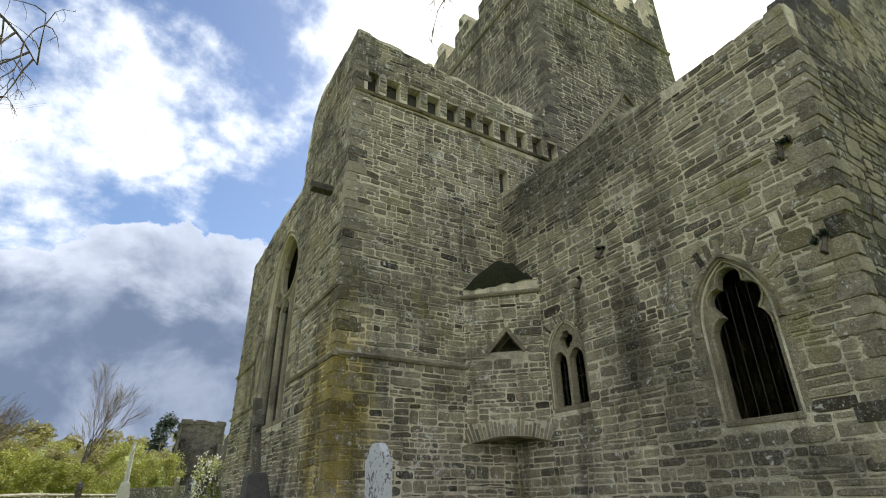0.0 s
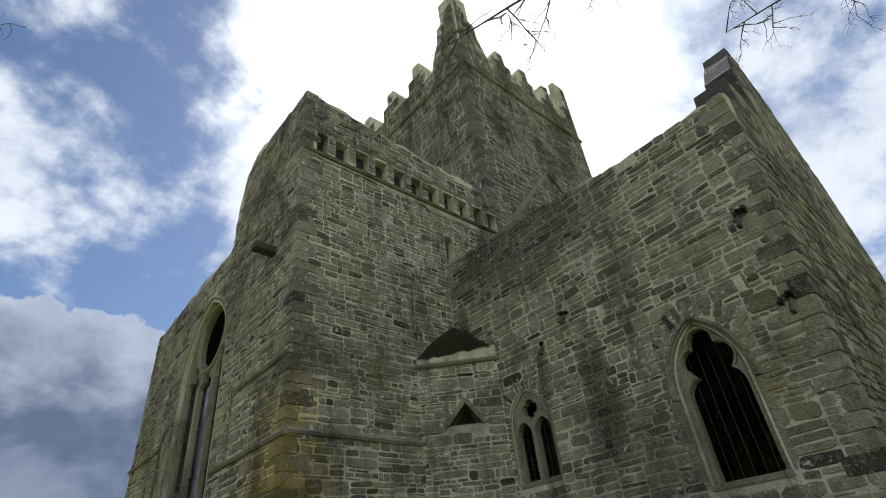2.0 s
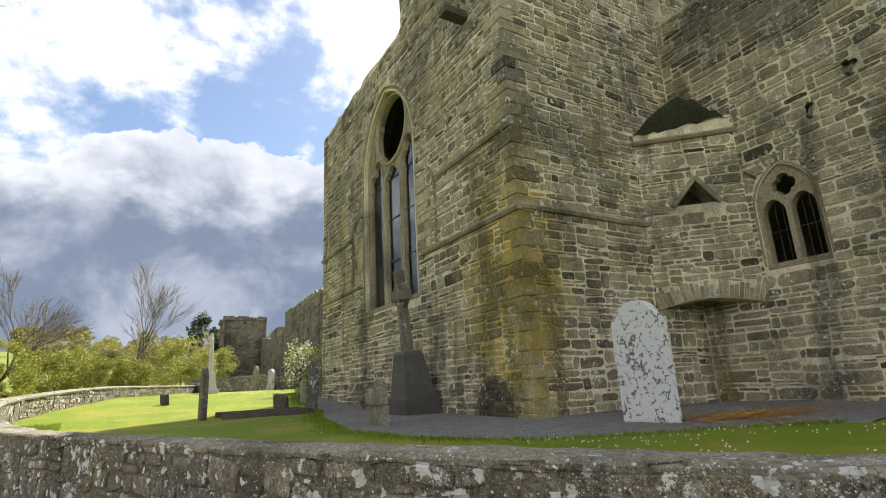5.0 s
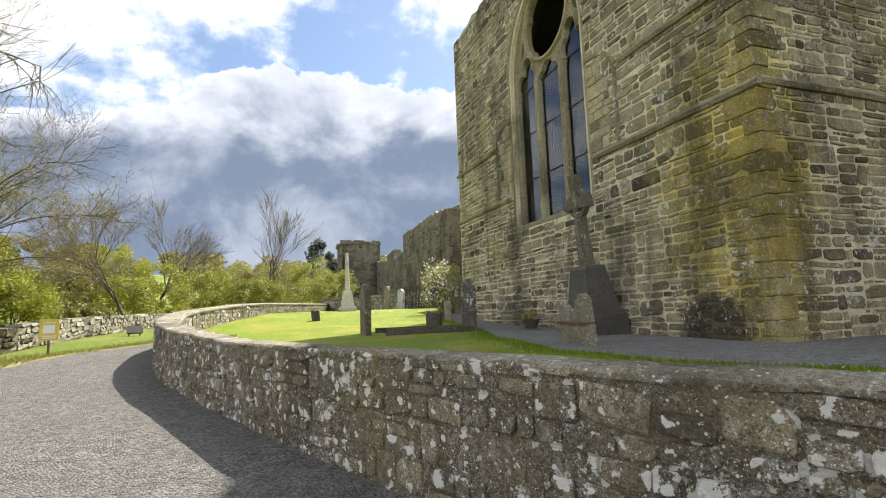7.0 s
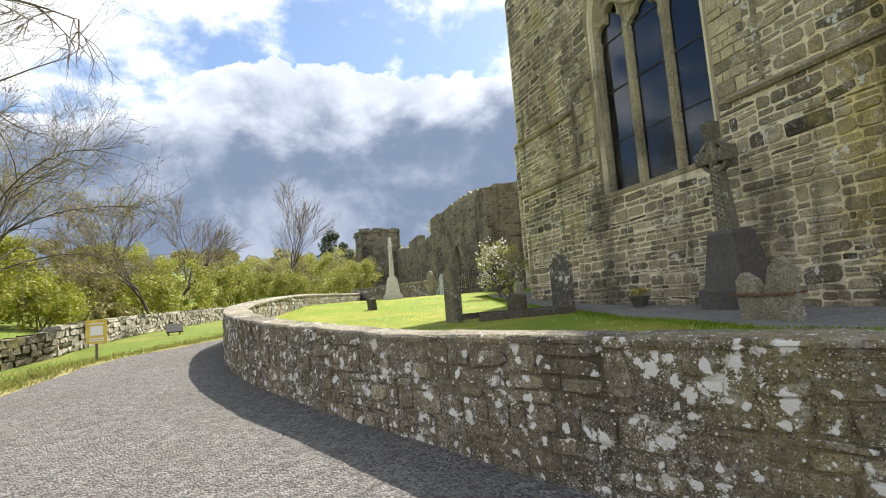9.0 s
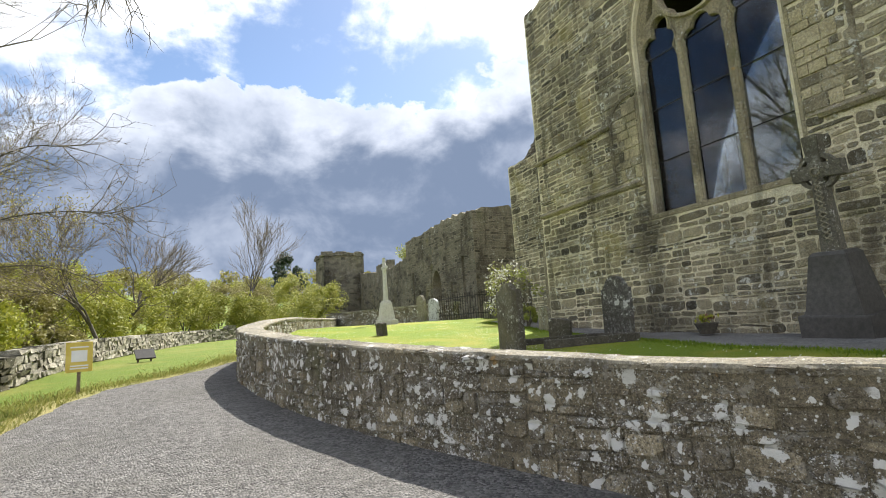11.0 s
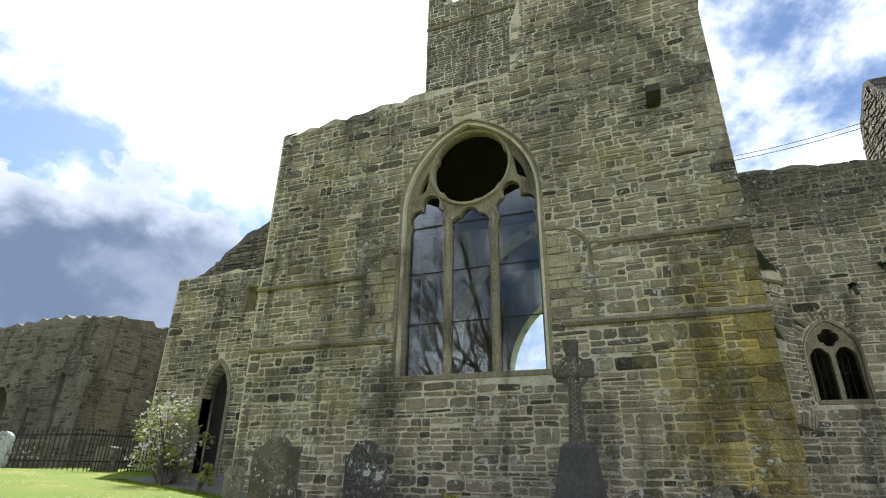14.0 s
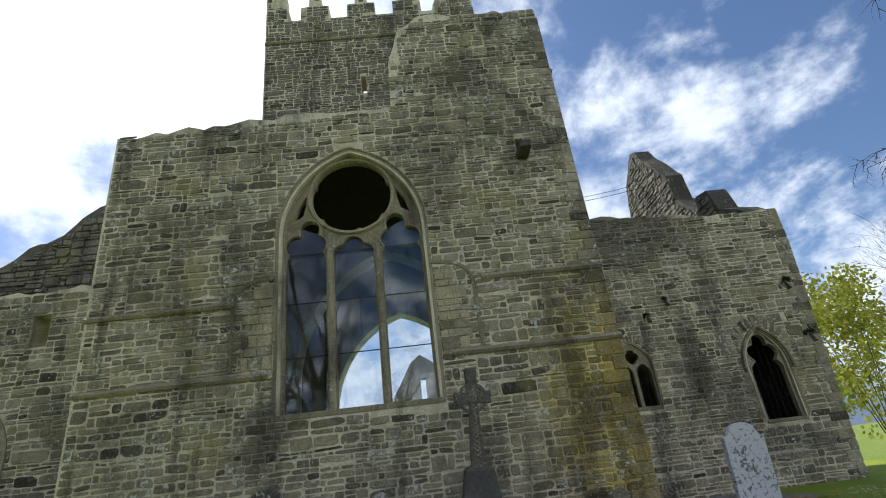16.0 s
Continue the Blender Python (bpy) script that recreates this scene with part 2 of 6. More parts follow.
def gravel_mat(name, a, b, dirt):
    m, n = material(name)
    p = place(n)
    cell = n.add("ShaderNodeTexVoronoi", None, Vector=p, Scale=42.0)
    tone = n.add("ShaderNodeSeparateXYZ", None, Vector=cell.outputs["Color"]).outputs[0]
    col = n.mix(tone, a, b)
    col = n.mix(n.step(n.noise(p, 0.7, 5, 0.6, 0.4), 0.42, 0.7, 0.0, 0.6), col, dirt)
    col = n.mix(n.step(n.noise(p, 6.0, 4, 0.6), 0.4, 0.7, 0.0, 0.35), col, tuple(v * 0.6 for v in a))
    h = n.math("ADD", n.math("MULTIPLY", cell.outputs["Distance"], -1.0), n.noise(p, 60, 3, 0.6))
    finish(n, col, 0.95, h, 1.0, 0.03, spec=0.2)
    return m


def grass_mat(name, a, b, dry, flowers=0.0):
    m, n = material(name)
    p = place(n)
    blade = n.noise(n.add("ShaderNodeMapping", None, Vector=p, Scale=(1, 1, 0.3)).outputs[0], 45, 4, 0.7)
    col = n.mix(n.step(blade, 0.3, 0.7), a, b)
    col = n.mix(n.step(n.noise(p, 0.5, 5, 0.6, 0.5), 0.42, 0.70, 0.0, 0.65), col, dry)
    finish(n, col, 0.8, blade, 0.9, 0.05, spec=0.25)
    return m


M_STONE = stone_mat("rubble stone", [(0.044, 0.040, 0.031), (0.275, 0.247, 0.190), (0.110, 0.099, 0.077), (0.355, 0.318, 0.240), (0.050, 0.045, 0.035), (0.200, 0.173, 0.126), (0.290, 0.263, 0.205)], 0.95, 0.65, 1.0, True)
M_STONE_FAR = stone_mat("far rubble stone", [(0.060, 0.056, 0.050), (0.168, 0.154, 0.136), (0.112, 0.104, 0.092), (0.205, 0.190, 0.168)], 0.35, 0.3, 0.8)
M_FARJOINT = stone_mat("weathered far mortar", [(0.20, 0.185, 0.16), (0.26, 0.24, 0.205)], 0.2, 0.35, 1.0)
M_WALLSTONE = stone_mat("garden wall stone", [(0.110, 0.098, 0.078), (0.299, 0.261, 0.201), (0.175, 0.154, 0.122), (0.354, 0.314, 0.250), (0.300, 0.205, 0.115), (0.140, 0.124, 0.102)], 1.0, 0.5, 1.0, False, (0.70, 0.70, 0.68), 1.3, 0.5)
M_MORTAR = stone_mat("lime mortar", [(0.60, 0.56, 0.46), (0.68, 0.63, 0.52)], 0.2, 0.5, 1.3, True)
M_WALLMORTAR = stone_mat("garden wall mortar", [(0.150, 0.133, 0.105), (0.225, 0.200, 0.158)], 0.9, 0.5, 1.6, False, (0.64, 0.64, 0.60), 1.1, 0.6)
M_DRESSED = stone_mat("dressed sandstone", [(0.24, 0.215, 0.165), (0.32, 0.29, 0.225)], 0.3, 0.5, 0.8)
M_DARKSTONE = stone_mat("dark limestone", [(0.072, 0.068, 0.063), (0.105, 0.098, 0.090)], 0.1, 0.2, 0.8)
M_ASHLAR = stone_mat("pale ashlar", [(0.36, 0.32, 0.23), (0.44, 0.395, 0.30)], 0.2, 0.4, 0.8)
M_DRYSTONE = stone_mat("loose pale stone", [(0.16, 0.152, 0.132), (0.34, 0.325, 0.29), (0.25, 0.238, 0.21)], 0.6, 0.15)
# moss colours, darkened further for the shade of the trees
M_MOSSWALL_SHADED = stone_mat("mossy loose stone with tree shade", [(0.035, 0.034, 0.022), (0.085, 0.078, 0.052), (0.055, 0.055, 0.032)], 0.2, 0.9)
M_SLATE = speckle_mat("smooth dark limestone", (0.062, 0.06, 0.058), (0.105, 0.10, 0.094), 12, 0.6, 0.35, (0.04, 0.038, 0.034))
# dark colour that carries the shade inside the buildings
M_INNERSHADE = speckle_mat("dark stone with inner shade", (0.045, 0.042, 0.036), (0.08, 0.074, 0.064), 6, 0.95, 0.5)


def crust_mat():
    """A slab almost hidden by white lichen, with dark stone between the crusts."""
    m, n = material("lichen crusted slab")
    p = place(n)
    warp = n.add("ShaderNodeVectorMath", {"operation": "ADD"}, i0=p, i1=n.add("ShaderNodeVectorMath", {"operation": "SCALE"}, i0=n.add("ShaderNodeTexNoise", None, Vector=p, Scale=16.0, Detail=4.0).outputs["Color"], Scale=0.06).outputs[0]).outputs[0]
    big = n.add("ShaderNodeTexVoronoi", None, Vector=warp, Scale=13.0)
    small = n.add("ShaderNodeTexVoronoi", None, Vector=warp, Scale=30.0)
    bare = n.step(n.noise(p, 3.2, 4, 0.6, 0.5), 0.50, 0.66, 0.0, 0.22)
    cover = n.math("MAXIMUM", n.step(n.math("ADD", big.outputs["Distance"], bare), 0.68, 0.63), n.step(n.math("ADD", small.outputs["Distance"], bare), 0.56, 0.50))
    col = n.mix(cover, (0.12, 0.115, 0.105), (0.56, 0.57, 0.585))
    col = n.mix(n.step(n.noise(p, 40, 4, 0.7), 0.4, 0.7, 0.0, 0.35), col, (0.36, 0.365, 0.375))
    finish(n, col, 0.9, cover, 0.5, 0.012, spec=0.2)
    return m


M_LICHEN = crust_mat()
M_HEADDARK = stone_mat("dark headstone", [(0.062, 0.06, 0.06), (0.085, 0.082, 0.08)], 1.0, 0.1)
M_WHITE = speckle_mat("white limestone", (0.42, 0.41, 0.385), (0.58, 0.57, 0.535), 12, 0.85, 0.3, (0.36, 0.35, 0.32))
M_HEADSTONE = stone_mat("headstone grey", [(0.19, 0.178, 0.15), (0.25, 0.235, 0.195)], 0.75, 0.3)
M_PATH = gravel_mat("gravel path", (0.085, 0.081, 0.077), (0.27, 0.26, 0.244), (0.15, 0.144, 0.13))
M_GRAVEL = gravel_mat("grave gravel", (0.15, 0.145, 0.14), (0.33, 0.32, 0.31), (0.19, 0.18, 0.165))
M_LAWN = grass_mat("lawn", (0.085, 0.160, 0.003), (0.215, 0.280, 0.010), (0.33, 0.29, 0.04))
M_FIELD = grass_mat("field grass", (0.075, 0.125, 0.010), (0.16, 0.215, 0.022), (0.23, 0.215, 0.05))
M_STRAW = grass_mat("dry verge grass", (0.20, 0.175, 0.06), (0.36, 0.32, 0.13), (0.16, 0.18, 0.04))
M_MOSS = speckle_mat("moss", (0.012, 0.015, 0.008), (0.042, 0.044, 0.02), 22, 0.95, 0.9)
M_IRON = speckle_mat("black iron", (0.02, 0.02, 0.02), (0.045, 0.04, 0.036), 30, 0.6, 0.2)
M_RUST = speckle_mat("rusty iron", (0.10, 0.05, 0.03), (0.20, 0.11, 0.07), 30, 0.8, 0.4)
M_BARK = speckle_mat("bark", (0.07, 0.060, 0.047), (0.16, 0.142, 0.118), 22, 0.9, 0.6)
M_TWIG = speckle_mat("twig", (0.13, 0.105, 0.078), (0.25, 0.21, 0.16), 20, 0.9, 0.2)
M_YELLOW = speckle_mat("yellow board", (0.62, 0.46, 0.08), (0.68, 0.54, 0.14), 6, 0.5, 0.05)
M_PAPER = speckle_mat("white paper", (0.72, 0.72, 0.70), (0.78, 0.78, 0.76), 6, 0.6, 0.05)
M_WOODPOST = speckle_mat("weathered wood", (0.13, 0.10, 0.07), (0.24, 0.19, 0.14), 18, 0.85, 0.4)
M_RUSTLEAF = speckle_mat("rust moss", (0.30, 0.15, 0.03), (0.50, 0.28, 0.07), 16, 0.9, 0.3)
M_CROSS = stone_mat("grey carved stone", [(0.125, 0.12, 0.11), (0.16, 0.152, 0.14)], 0.35, 0.15)
M_CAP = stone_mat("pale cement capping", [(0.24, 0.222, 0.19), (0.29, 0.27, 0.235)], 0.95, 0.3, 1.2, False, (0.62, 0.62, 0.60))
M_TERRACOTTA = speckle_mat("dull terracotta", (0.16, 0.08, 0.05), (0.25, 0.13, 0.09), 16, 0.8, 0.3)


def leaf_mat(name, a, b):
    m, n = material(name)
    geo = n.add("ShaderNodeNewGeometry")
    col = n.mix(geo.outputs["Random Per Island"], a, b)
    col = n.mix(n.step(n.noise(geo.outputs["Position"], 1.1, 3), 0.35, 0.7, 0.0, 0.5), col, tuple(v * 0.6 for v in a))
    face = n.add("ShaderNodeBsdfPrincipled", None, Base_Color=col, Roughness=0.6)
    thru = n.add("ShaderNodeBsdfTranslucent", None, Color=col)
    n.add("ShaderNodeOutputMaterial", None, Surface=n.add("ShaderNodeMixShader", None, i0=0.45, i1=face, i2=thru))
    return m


M_LEAF = leaf_mat("spring leaves", (0.22, 0.25, 0.020), (0.46, 0.45, 0.055))
M_LEAF2 = leaf_mat("pale leaves", (0.26, 0.29, 0.05), (0.40, 0.42, 0.10))
M_LEAF_DARK = leaf_mat("dark evergreen", (0.018, 0.035, 0.014), (0.045, 0.07, 0.03))
M_BROWN = leaf_mat("budding twigs", (0.22, 0.195, 0.05), (0.36, 0.33, 0.085))
M_BLOSSOM = leaf_mat("white blossom", (0.62, 0.62, 0.52), (0.78, 0.78, 0.70))


def glass_mat():
    m, n = material("window glass")
    wave = n.add("ShaderNodeBump", None, Height=n.noise(place(n), 0.7, 2), Strength=0.02, Distance=0.02).outputs[0]
    clear = n.add("ShaderNodeBsdfTransparent", None, Color=(0.80, 0.84, 0.86, 1))
    shine = n.add("ShaderNodeBsdfGlossy", None, Color=(0.9, 0.94, 1.0, 1), Roughness=0.02, Normal=wave)
    n.add("ShaderNodeOutputMaterial", None, Surface=n.add("ShaderNodeMixShader", None, i0=n.add("ShaderNodeFresnel", None, IOR=1.62, Normal=wave), i1=clear, i2=shine))
    return m


M_GLASS = glass_mat()


# ---- building tools ----
from mathutils.geometry import tessellate_polygon


def mesh_ob(name, verts, faces, mat, parent=None, label="", smooth=False):
    me = bpy.data.meshes.new(name)
    me.from_pydata([tuple(v) for v in verts], [], [tuple(f) for f in faces])
    me.materials.append(mat)
    if smooth:
        me.polygons.foreach_set("use_smooth", [True] * len(me.polygons))
    me.update()
    ob = new(name, me)
    if parent is not None:
        ob.parent = parent
    if label:
        ob["label"] = label
    return ob


def part(name, bm, mat, parent, label="", smooth=False):
    me = bpy.data.meshes.new(name)
    bmesh.ops.recalc_face_normals(bm, faces=bm.faces)
    bm.to_mesh(me)
    bm.free()
    me.materials.append(mat)
    if smooth:
        me.polygons.foreach_set("use_smooth", [True] * len(me.polygons))
    ob = new(name, me)
    ob.parent = parent
    if label:
        ob["label"] = label
    return ob


def thing(name, label, category, at=(0, 0, 0), rz=0.0, group="", tilt=(0, 0)):
    ob = new(name)
    ob.matrix_basis = pose(*at, tilt[0], tilt[1], rz)
    return tagged(ob, label, category, group)


class Plane:
    """A wall plane: u along it, v up, d out of its face."""

    def __init__(self, o, along, out):
        self.o, self.a, self.n = Vector(o), Vector(along).normalized(), Vector(out).normalized()

    def __call__(self, u, v, d=0.0):
        return self.o + self.a * u + self.n * d + Vector((0, 0, v))


def slab(pl, outline, holes, front, back):
    """Vertices and faces of a flat slab with holes."""
    loops = [outline] + list(holes)
    flat = [Vector((u, v, 0)) for lp in loops for u, v in lp]
    tris = tessellate_polygon([[Vector((u, v, 0)) for u, v in lp] for lp in loops])
    n = len(flat)
    verts = [pl(p.x, p.y, front) for p in flat] + [pl(p.x, p.y, back) for p in flat]
    faces = []
    for t in tris:
        a, b, c = t
        na = (verts[b] - verts[a]).cross(verts[c] - verts[a])
        if na.dot(pl.n) < 0:
            a, b, c = c, b, a
        faces += [(a, b, c), (c + n, b + n, a + n)]
    s = 0
    for lp in loops:
        k = len(lp)
        for i in range(k):
            j = (i + 1) % k
            faces.append((s + i, s + j, s + j + n, s + i + n))
        s += k
    return verts, faces


def slab_ob(name, pl, outline, holes, front, back, mat, parent=None, label=""):
    v, f = slab(pl, outline, holes, front, back)
    ob = mesh_ob(name, v, f, mat, parent, label)
    bm = bmesh.new()
    bm.from_mesh(ob.data)
    bmesh.ops.recalc_face_normals(bm, faces=bm.faces)
    bm.to_mesh(ob.data)
    bm.free()
    return ob


def arch_pts(c, w, sill, spring, apex, n=9):
    """Outline of a pointed opening, anticlockwise from the lower left."""
    rise = apex - spring
    r = (w * w + rise * rise) / (2 * w)
    pts = [(c - w, sill), (c + w, sill)]
    right = []
    for i in range(n + 1):
        a = math.atan2(rise, r - w) * i / n
        right.append((c + w - r + r * math.cos(a), spring + r * math.sin(a)))
    pts += right
    pts += [(2 * c - u, v) for u, v in reversed(right[:-1])]
    return pts


def foiled_pts(c, w, sill, at, circles, n=56):
    """A light whose head is a ring of round lobes: straight sides to the height at, then the outer edge of circles (du, v, r)."""
    pts = [(c - w, sill), (c + w, sill)]
    for i in range(n + 1):
        th = math.pi * i / n
        dx, dz = math.cos(th), math.sin(th)
        far = 0.05
        for du, v, r in circles:
            along = du * dx + (v - at) * dz
            off = r * r - (du * du + (v - at) ** 2 - along * along)
            if off > 0:
                far = max(far, along + math.sqrt(off))
        pts.append((c + far * dx, at + far * dz))
    return pts


def foil_pts(c, z, r, lobes=4, n=40, depth=0.3, turn=0.0):
    out = []
    for i in range(n):
        th = 2 * math.pi * i / n
        k = abs(math.sin(lobes * (th + turn) / 2))
        rr = r * (1 - depth * (1 - k) ** 2.2)
        out.append((c + rr * math.cos(th), z + rr * math.sin(th)))
    return out


def bar(bm, a, b, w, h=None, up=(0, 0, 1)):
    """A rectangular bar from a to b."""
    a, b = Vector(a), Vector(b)
    d = (b - a).normalized()
    u = Vector(up)
    if abs(d.dot(u)) > 0.95:
        u = Vector((1, 0, 0))
    s = d.cross(u).normalized()
    t = s.cross(d)
    h = h or w
    vs = [bm.verts.new(p + s * sx * w / 2 + t * sy * h / 2) for p in (a, b) for sx, sy in ((-1, -1), (1, -1), (1, 1), (-1, 1))]
    for f in ((0, 1, 2, 3), (7, 6, 5, 4), (0, 4, 5, 1), (1, 5, 6, 2), (2, 6, 7, 3), (3, 7, 4, 0)):
        bm.faces.new([vs[i] for i in f])


def box(bm, lo, hi, bevel=0.0):
    m = Matrix.Translation((Vector(lo) + Vector(hi)) / 2) @ Matrix.Diagonal((hi[0] - lo[0], hi[1] - lo[1], hi[2] - lo[2], 1))
    made = bmesh.ops.create_cube(bm, size=1, matrix=m)
    if bevel:
        es = list({e for v in made["verts"] for e in v.link_edges})
        bmesh.ops.bevel(bm, geom=es, offset=bevel, segments=2, affect="EDGES", profile=0.6)


def tube(bm, pts, radii, sides=8):
    rings = []
    for i, p in enumerate(pts):
        p = Vector(p)
        d = (Vector(pts[min(i + 1, len(pts) - 1)]) - Vector(pts[max(i - 1, 0)])).normalized()
        u = d.orthogonal().normalized() if i == 0 else (u - d * u.dot(d)).normalized()
        s = d.cross(u)
        rings.append([bm.verts.new(p + (u * math.cos(2 * math.pi * k / sides) + s * math.sin(2 * math.pi * k / sides)) * radii[i]) for k in range(sides)])
    for a, b in zip(rings, rings[1:]):
        for k in range(sides):
            bm.faces.new((a[k], a[(k + 1) % sides], b[(k + 1) % sides], b[k]))
    bm.faces.new(rings[0][::-1]), bm.faces.new(rings[-1])


# ---- rubble masonry ----
rng = random.Random(7)
N_VAR = 26


def stone_shape(seed):
    """A rough stone in the unit square, lying in u, v with its face at d = 1."""
    r = random.Random(seed)
    ring = []
    cut = [r.uniform(0.03, 0.30) for _ in range(4)]
    corners = [(0, 0), (1, 0), (1, 1), (0, 1)]
    for k, (cx, cy) in enumerate(corners):
        a, b = cut[k] * r.uniform(0.5, 1.0), cut[k] * r.uniform(0.5, 1.4)
        sx, sy = (1 if cx == 0 else -1), (1 if cy == 0 else -1)
        p1, p2 = (cx, cy + sy * b), (cx + sx * a, cy)
        ring += [p1, p2] if k in (0, 2) else [p2, p1]
    ring = [(x + (0.5 - x) * r.uniform(0, 0.07), y + (0.5 - y) * r.uniform(0, 0.17)) for x, y in ring]
    vs = [(x, y, -0.6) for x, y in ring]
    vs += [(x, y, r.uniform(0.55, 0.8)) for x, y in ring]
    vs += [(0.5 + (x - 0.5) * 0.94, 0.5 + (y - 0.5) * 0.87, r.uniform(0.9, 1.1)) for x, y in ring]
    fs = []
    for k in range(8):
        j = (k + 1) % 8
        fs += [(k, j, 8 + j, 8 + k), (8 + k, 8 + j, 16 + j, 16 + k)]
    fs.append(tuple(range(16, 24)))
    return np.array(vs), fs


SHAPES = [stone_shape(100 + i) for i in range(N_VAR)]
shared = {}


def shape_mesh(i, mat):
    if (i, mat.name) not in shared:
        me = bpy.data.meshes.new("stone")
        me.from_pydata([tuple(v) for v in SHAPES[i][0]], [], SHAPES[i][1])
        me.materials.append(mat)
        shared[(i, mat.name)] = me
    return shared[(i, mat.name)]


def frames_at(pl):
    """The stone's own axes on a plane."""
    return lambda u, v: (pl(u, v, 0), pl.a, Vector((0, 0, 1)), pl.n)


def lay(parent, axes, stones, mat, near=None, limit=300, proud=(0.006, 0.03)):
    """Stones (u, v, w, h) on a wall: those in near() as pieces of their own, the rest joined."""
    verts, faces, count, single = [], [], 0, 0
    for u, v, w, h in stones:
        i = rng.randrange(N_VAR)
        d = rng.uniform(*proud)
        o, a, z, nrm = axes(u + w / 2, v + h / 2)
        tw = rng.gauss(0, 0.07) * min(1.0, 0.3 / w)
        a, z = a + z * tw, z - a * tw
        base = o - a * w / 2 - z * h / 2
        if near and single < limit and near(u, v):
            single += 1
            ob = new("stone", shape_mesh(i, mat))
            m = Matrix((a * w, z * h, nrm * d)).transposed().to_4x4()
            m.translation = base
            ob.parent = parent
            ob.matrix_basis = m
        else:
            p = SHAPES[i][0]
            q = np.array(base) + p[:, :1] * (w * np.array(a)) + p[:, 1:2] * (h * np.array(z)) + p[:, 2:] * (d * np.array(nrm))
            verts.append(q)
            faces += [tuple(k + count for k in f) for f in SHAPES[i][1]]
            count += len(p)
    if verts:
        ob = mesh_ob("stonework", np.concatenate(verts).tolist(), faces, mat, parent)
        ob["kind"] = "stuff"


def rubble(u0, u1, v0, v1, top=None, gaps=None, mean=0.165, wide=(0.17, 0.70), joint=0.021):
    """Random rubble brought to rough courses. gaps(va, vb): stretches of u to leave open."""
    out = []
    v = v0
    while v < v1 - 0.05:
        band = min(rng.uniform(0.4, 0.85), v1 - v)
        u = u0 - rng.uniform(0, 1.0)
        while u < u1:
            pw = rng.uniform(0.5, 2.0)
            k = max(1, round(band / (mean * rng.uniform(0.8, 1.3))))
            cuts = np.cumsum([0] + [rng.choice((0.4, 0.7, 1.0, 1.0, 1.5, 2.0)) * rng.uniform(0.8, 1.2) for _ in range(k)])
            cuts = cuts / cuts[-1] * band
            for c0, c1 in zip(cuts, cuts[1:]):
                va, vb = v + c0, v + c1
                h = vb - va
                spans = [(max(u0, u), min(u1, u + pw))]
                for g0, g1 in (gaps(va, vb) if gaps else ()):
                    spans = [s for a, b in spans for s in ((a, min(b, g0)), (max(a, g1), b)) if s[1] - s[0] > 0.06]
                for a, b in spans:
                    x = a
                    while x < b - 0.05:
                        w = rng.uniform(*wide) * rng.choice((0.55, 0.8, 1.0, 1.0, 1.45)) * (0.7 + 1.8 * h)
                        if b - x - w < 0.14:
                            w = b - x
                        if top is None or vb <= min(top(x + 0.04), top(x + w / 2), top(x + w - 0.04)) + 0.04:
                            if h > 0.2 and rng.random() < 0.22:
                                s = rng.uniform(0.35, 0.65) * h
                                out.append((x + joint / 2, va + joint / 2, w - joint, s - joint))
                                out.append((x + joint / 2, va + s + joint / 2, w - joint, h - s - joint))
                            else:
                                j = joint * rng.uniform(0.3, 2.2)
                                out.append((x + j / 2, va + j / 2, w - j, h - j))
                        x += w
            u += pw
        v += band
    return [s for s in out if s[2] > 0.04 and s[3] > 0.03]


def gap_of(poly):
    """gaps() for an opening's outline."""
    us, vs = [p[0] for p in poly], [p[1] for p in poly]
    lo, hi = min(vs), max(vs)

    def spans(va, vb):
        if vb <= lo or va >= hi:
            return []
        xs = []
        for v in np.linspace(max(va, lo + 1e-4), min(vb, hi - 1e-4), 4):
            cr = []
            for (a, b), (c, d) in zip(poly, poly[1:] + poly[:1]):
                if (b > v) != (d > v):
                    cr.append(a + (v - b) / (d - b) * (c - a))
            if cr:
                xs += [min(cr), max(cr)]
        return [(min(xs), max(xs))] if xs else []
    return spans


def gaps_of(polys):
    fs = [gap_of(p) for p in polys]
    return lambda va, vb: [s for f in fs for s in f(va, vb)]


def profile(pts):
    xs, ys = [p[0] for p in pts], [p[1] for p in pts]
    return lambda u: float(np.interp(u, xs, ys))


def ragged(pts, step=0.35, amp=0.12, seed=1):
    """A broken line of masonry along pts."""
    r = random.Random(seed)
    out = [pts[0]]
    for (a, b), (c, d) in zip(pts, pts[1:]):
        k = max(1, int(math.hypot(c - a, d - b) / step))
        for i in range(1, k):
            t = (i + r.uniform(-0.3, 0.3)) / k
            out.append((a + (c - a) * t, b + (d - b) * t + r.uniform(-amp, amp)))
        out.append((c, d))
    return out


def wall(name, pl, base, prof, holes, thick, mat, label="", seed=1, amp=0.10):
    """A wall with a ragged head; prof runs along u."""
    head = ragged(prof, 0.35, amp, seed)
    outline = [(prof[0][0], base), (prof[-1][0], base)] + head[::-1]
    ob = slab_ob(name, pl, outline, holes, 0.0, -thick, mat)
    return tagged(ob, label, "wall", kind="structure")


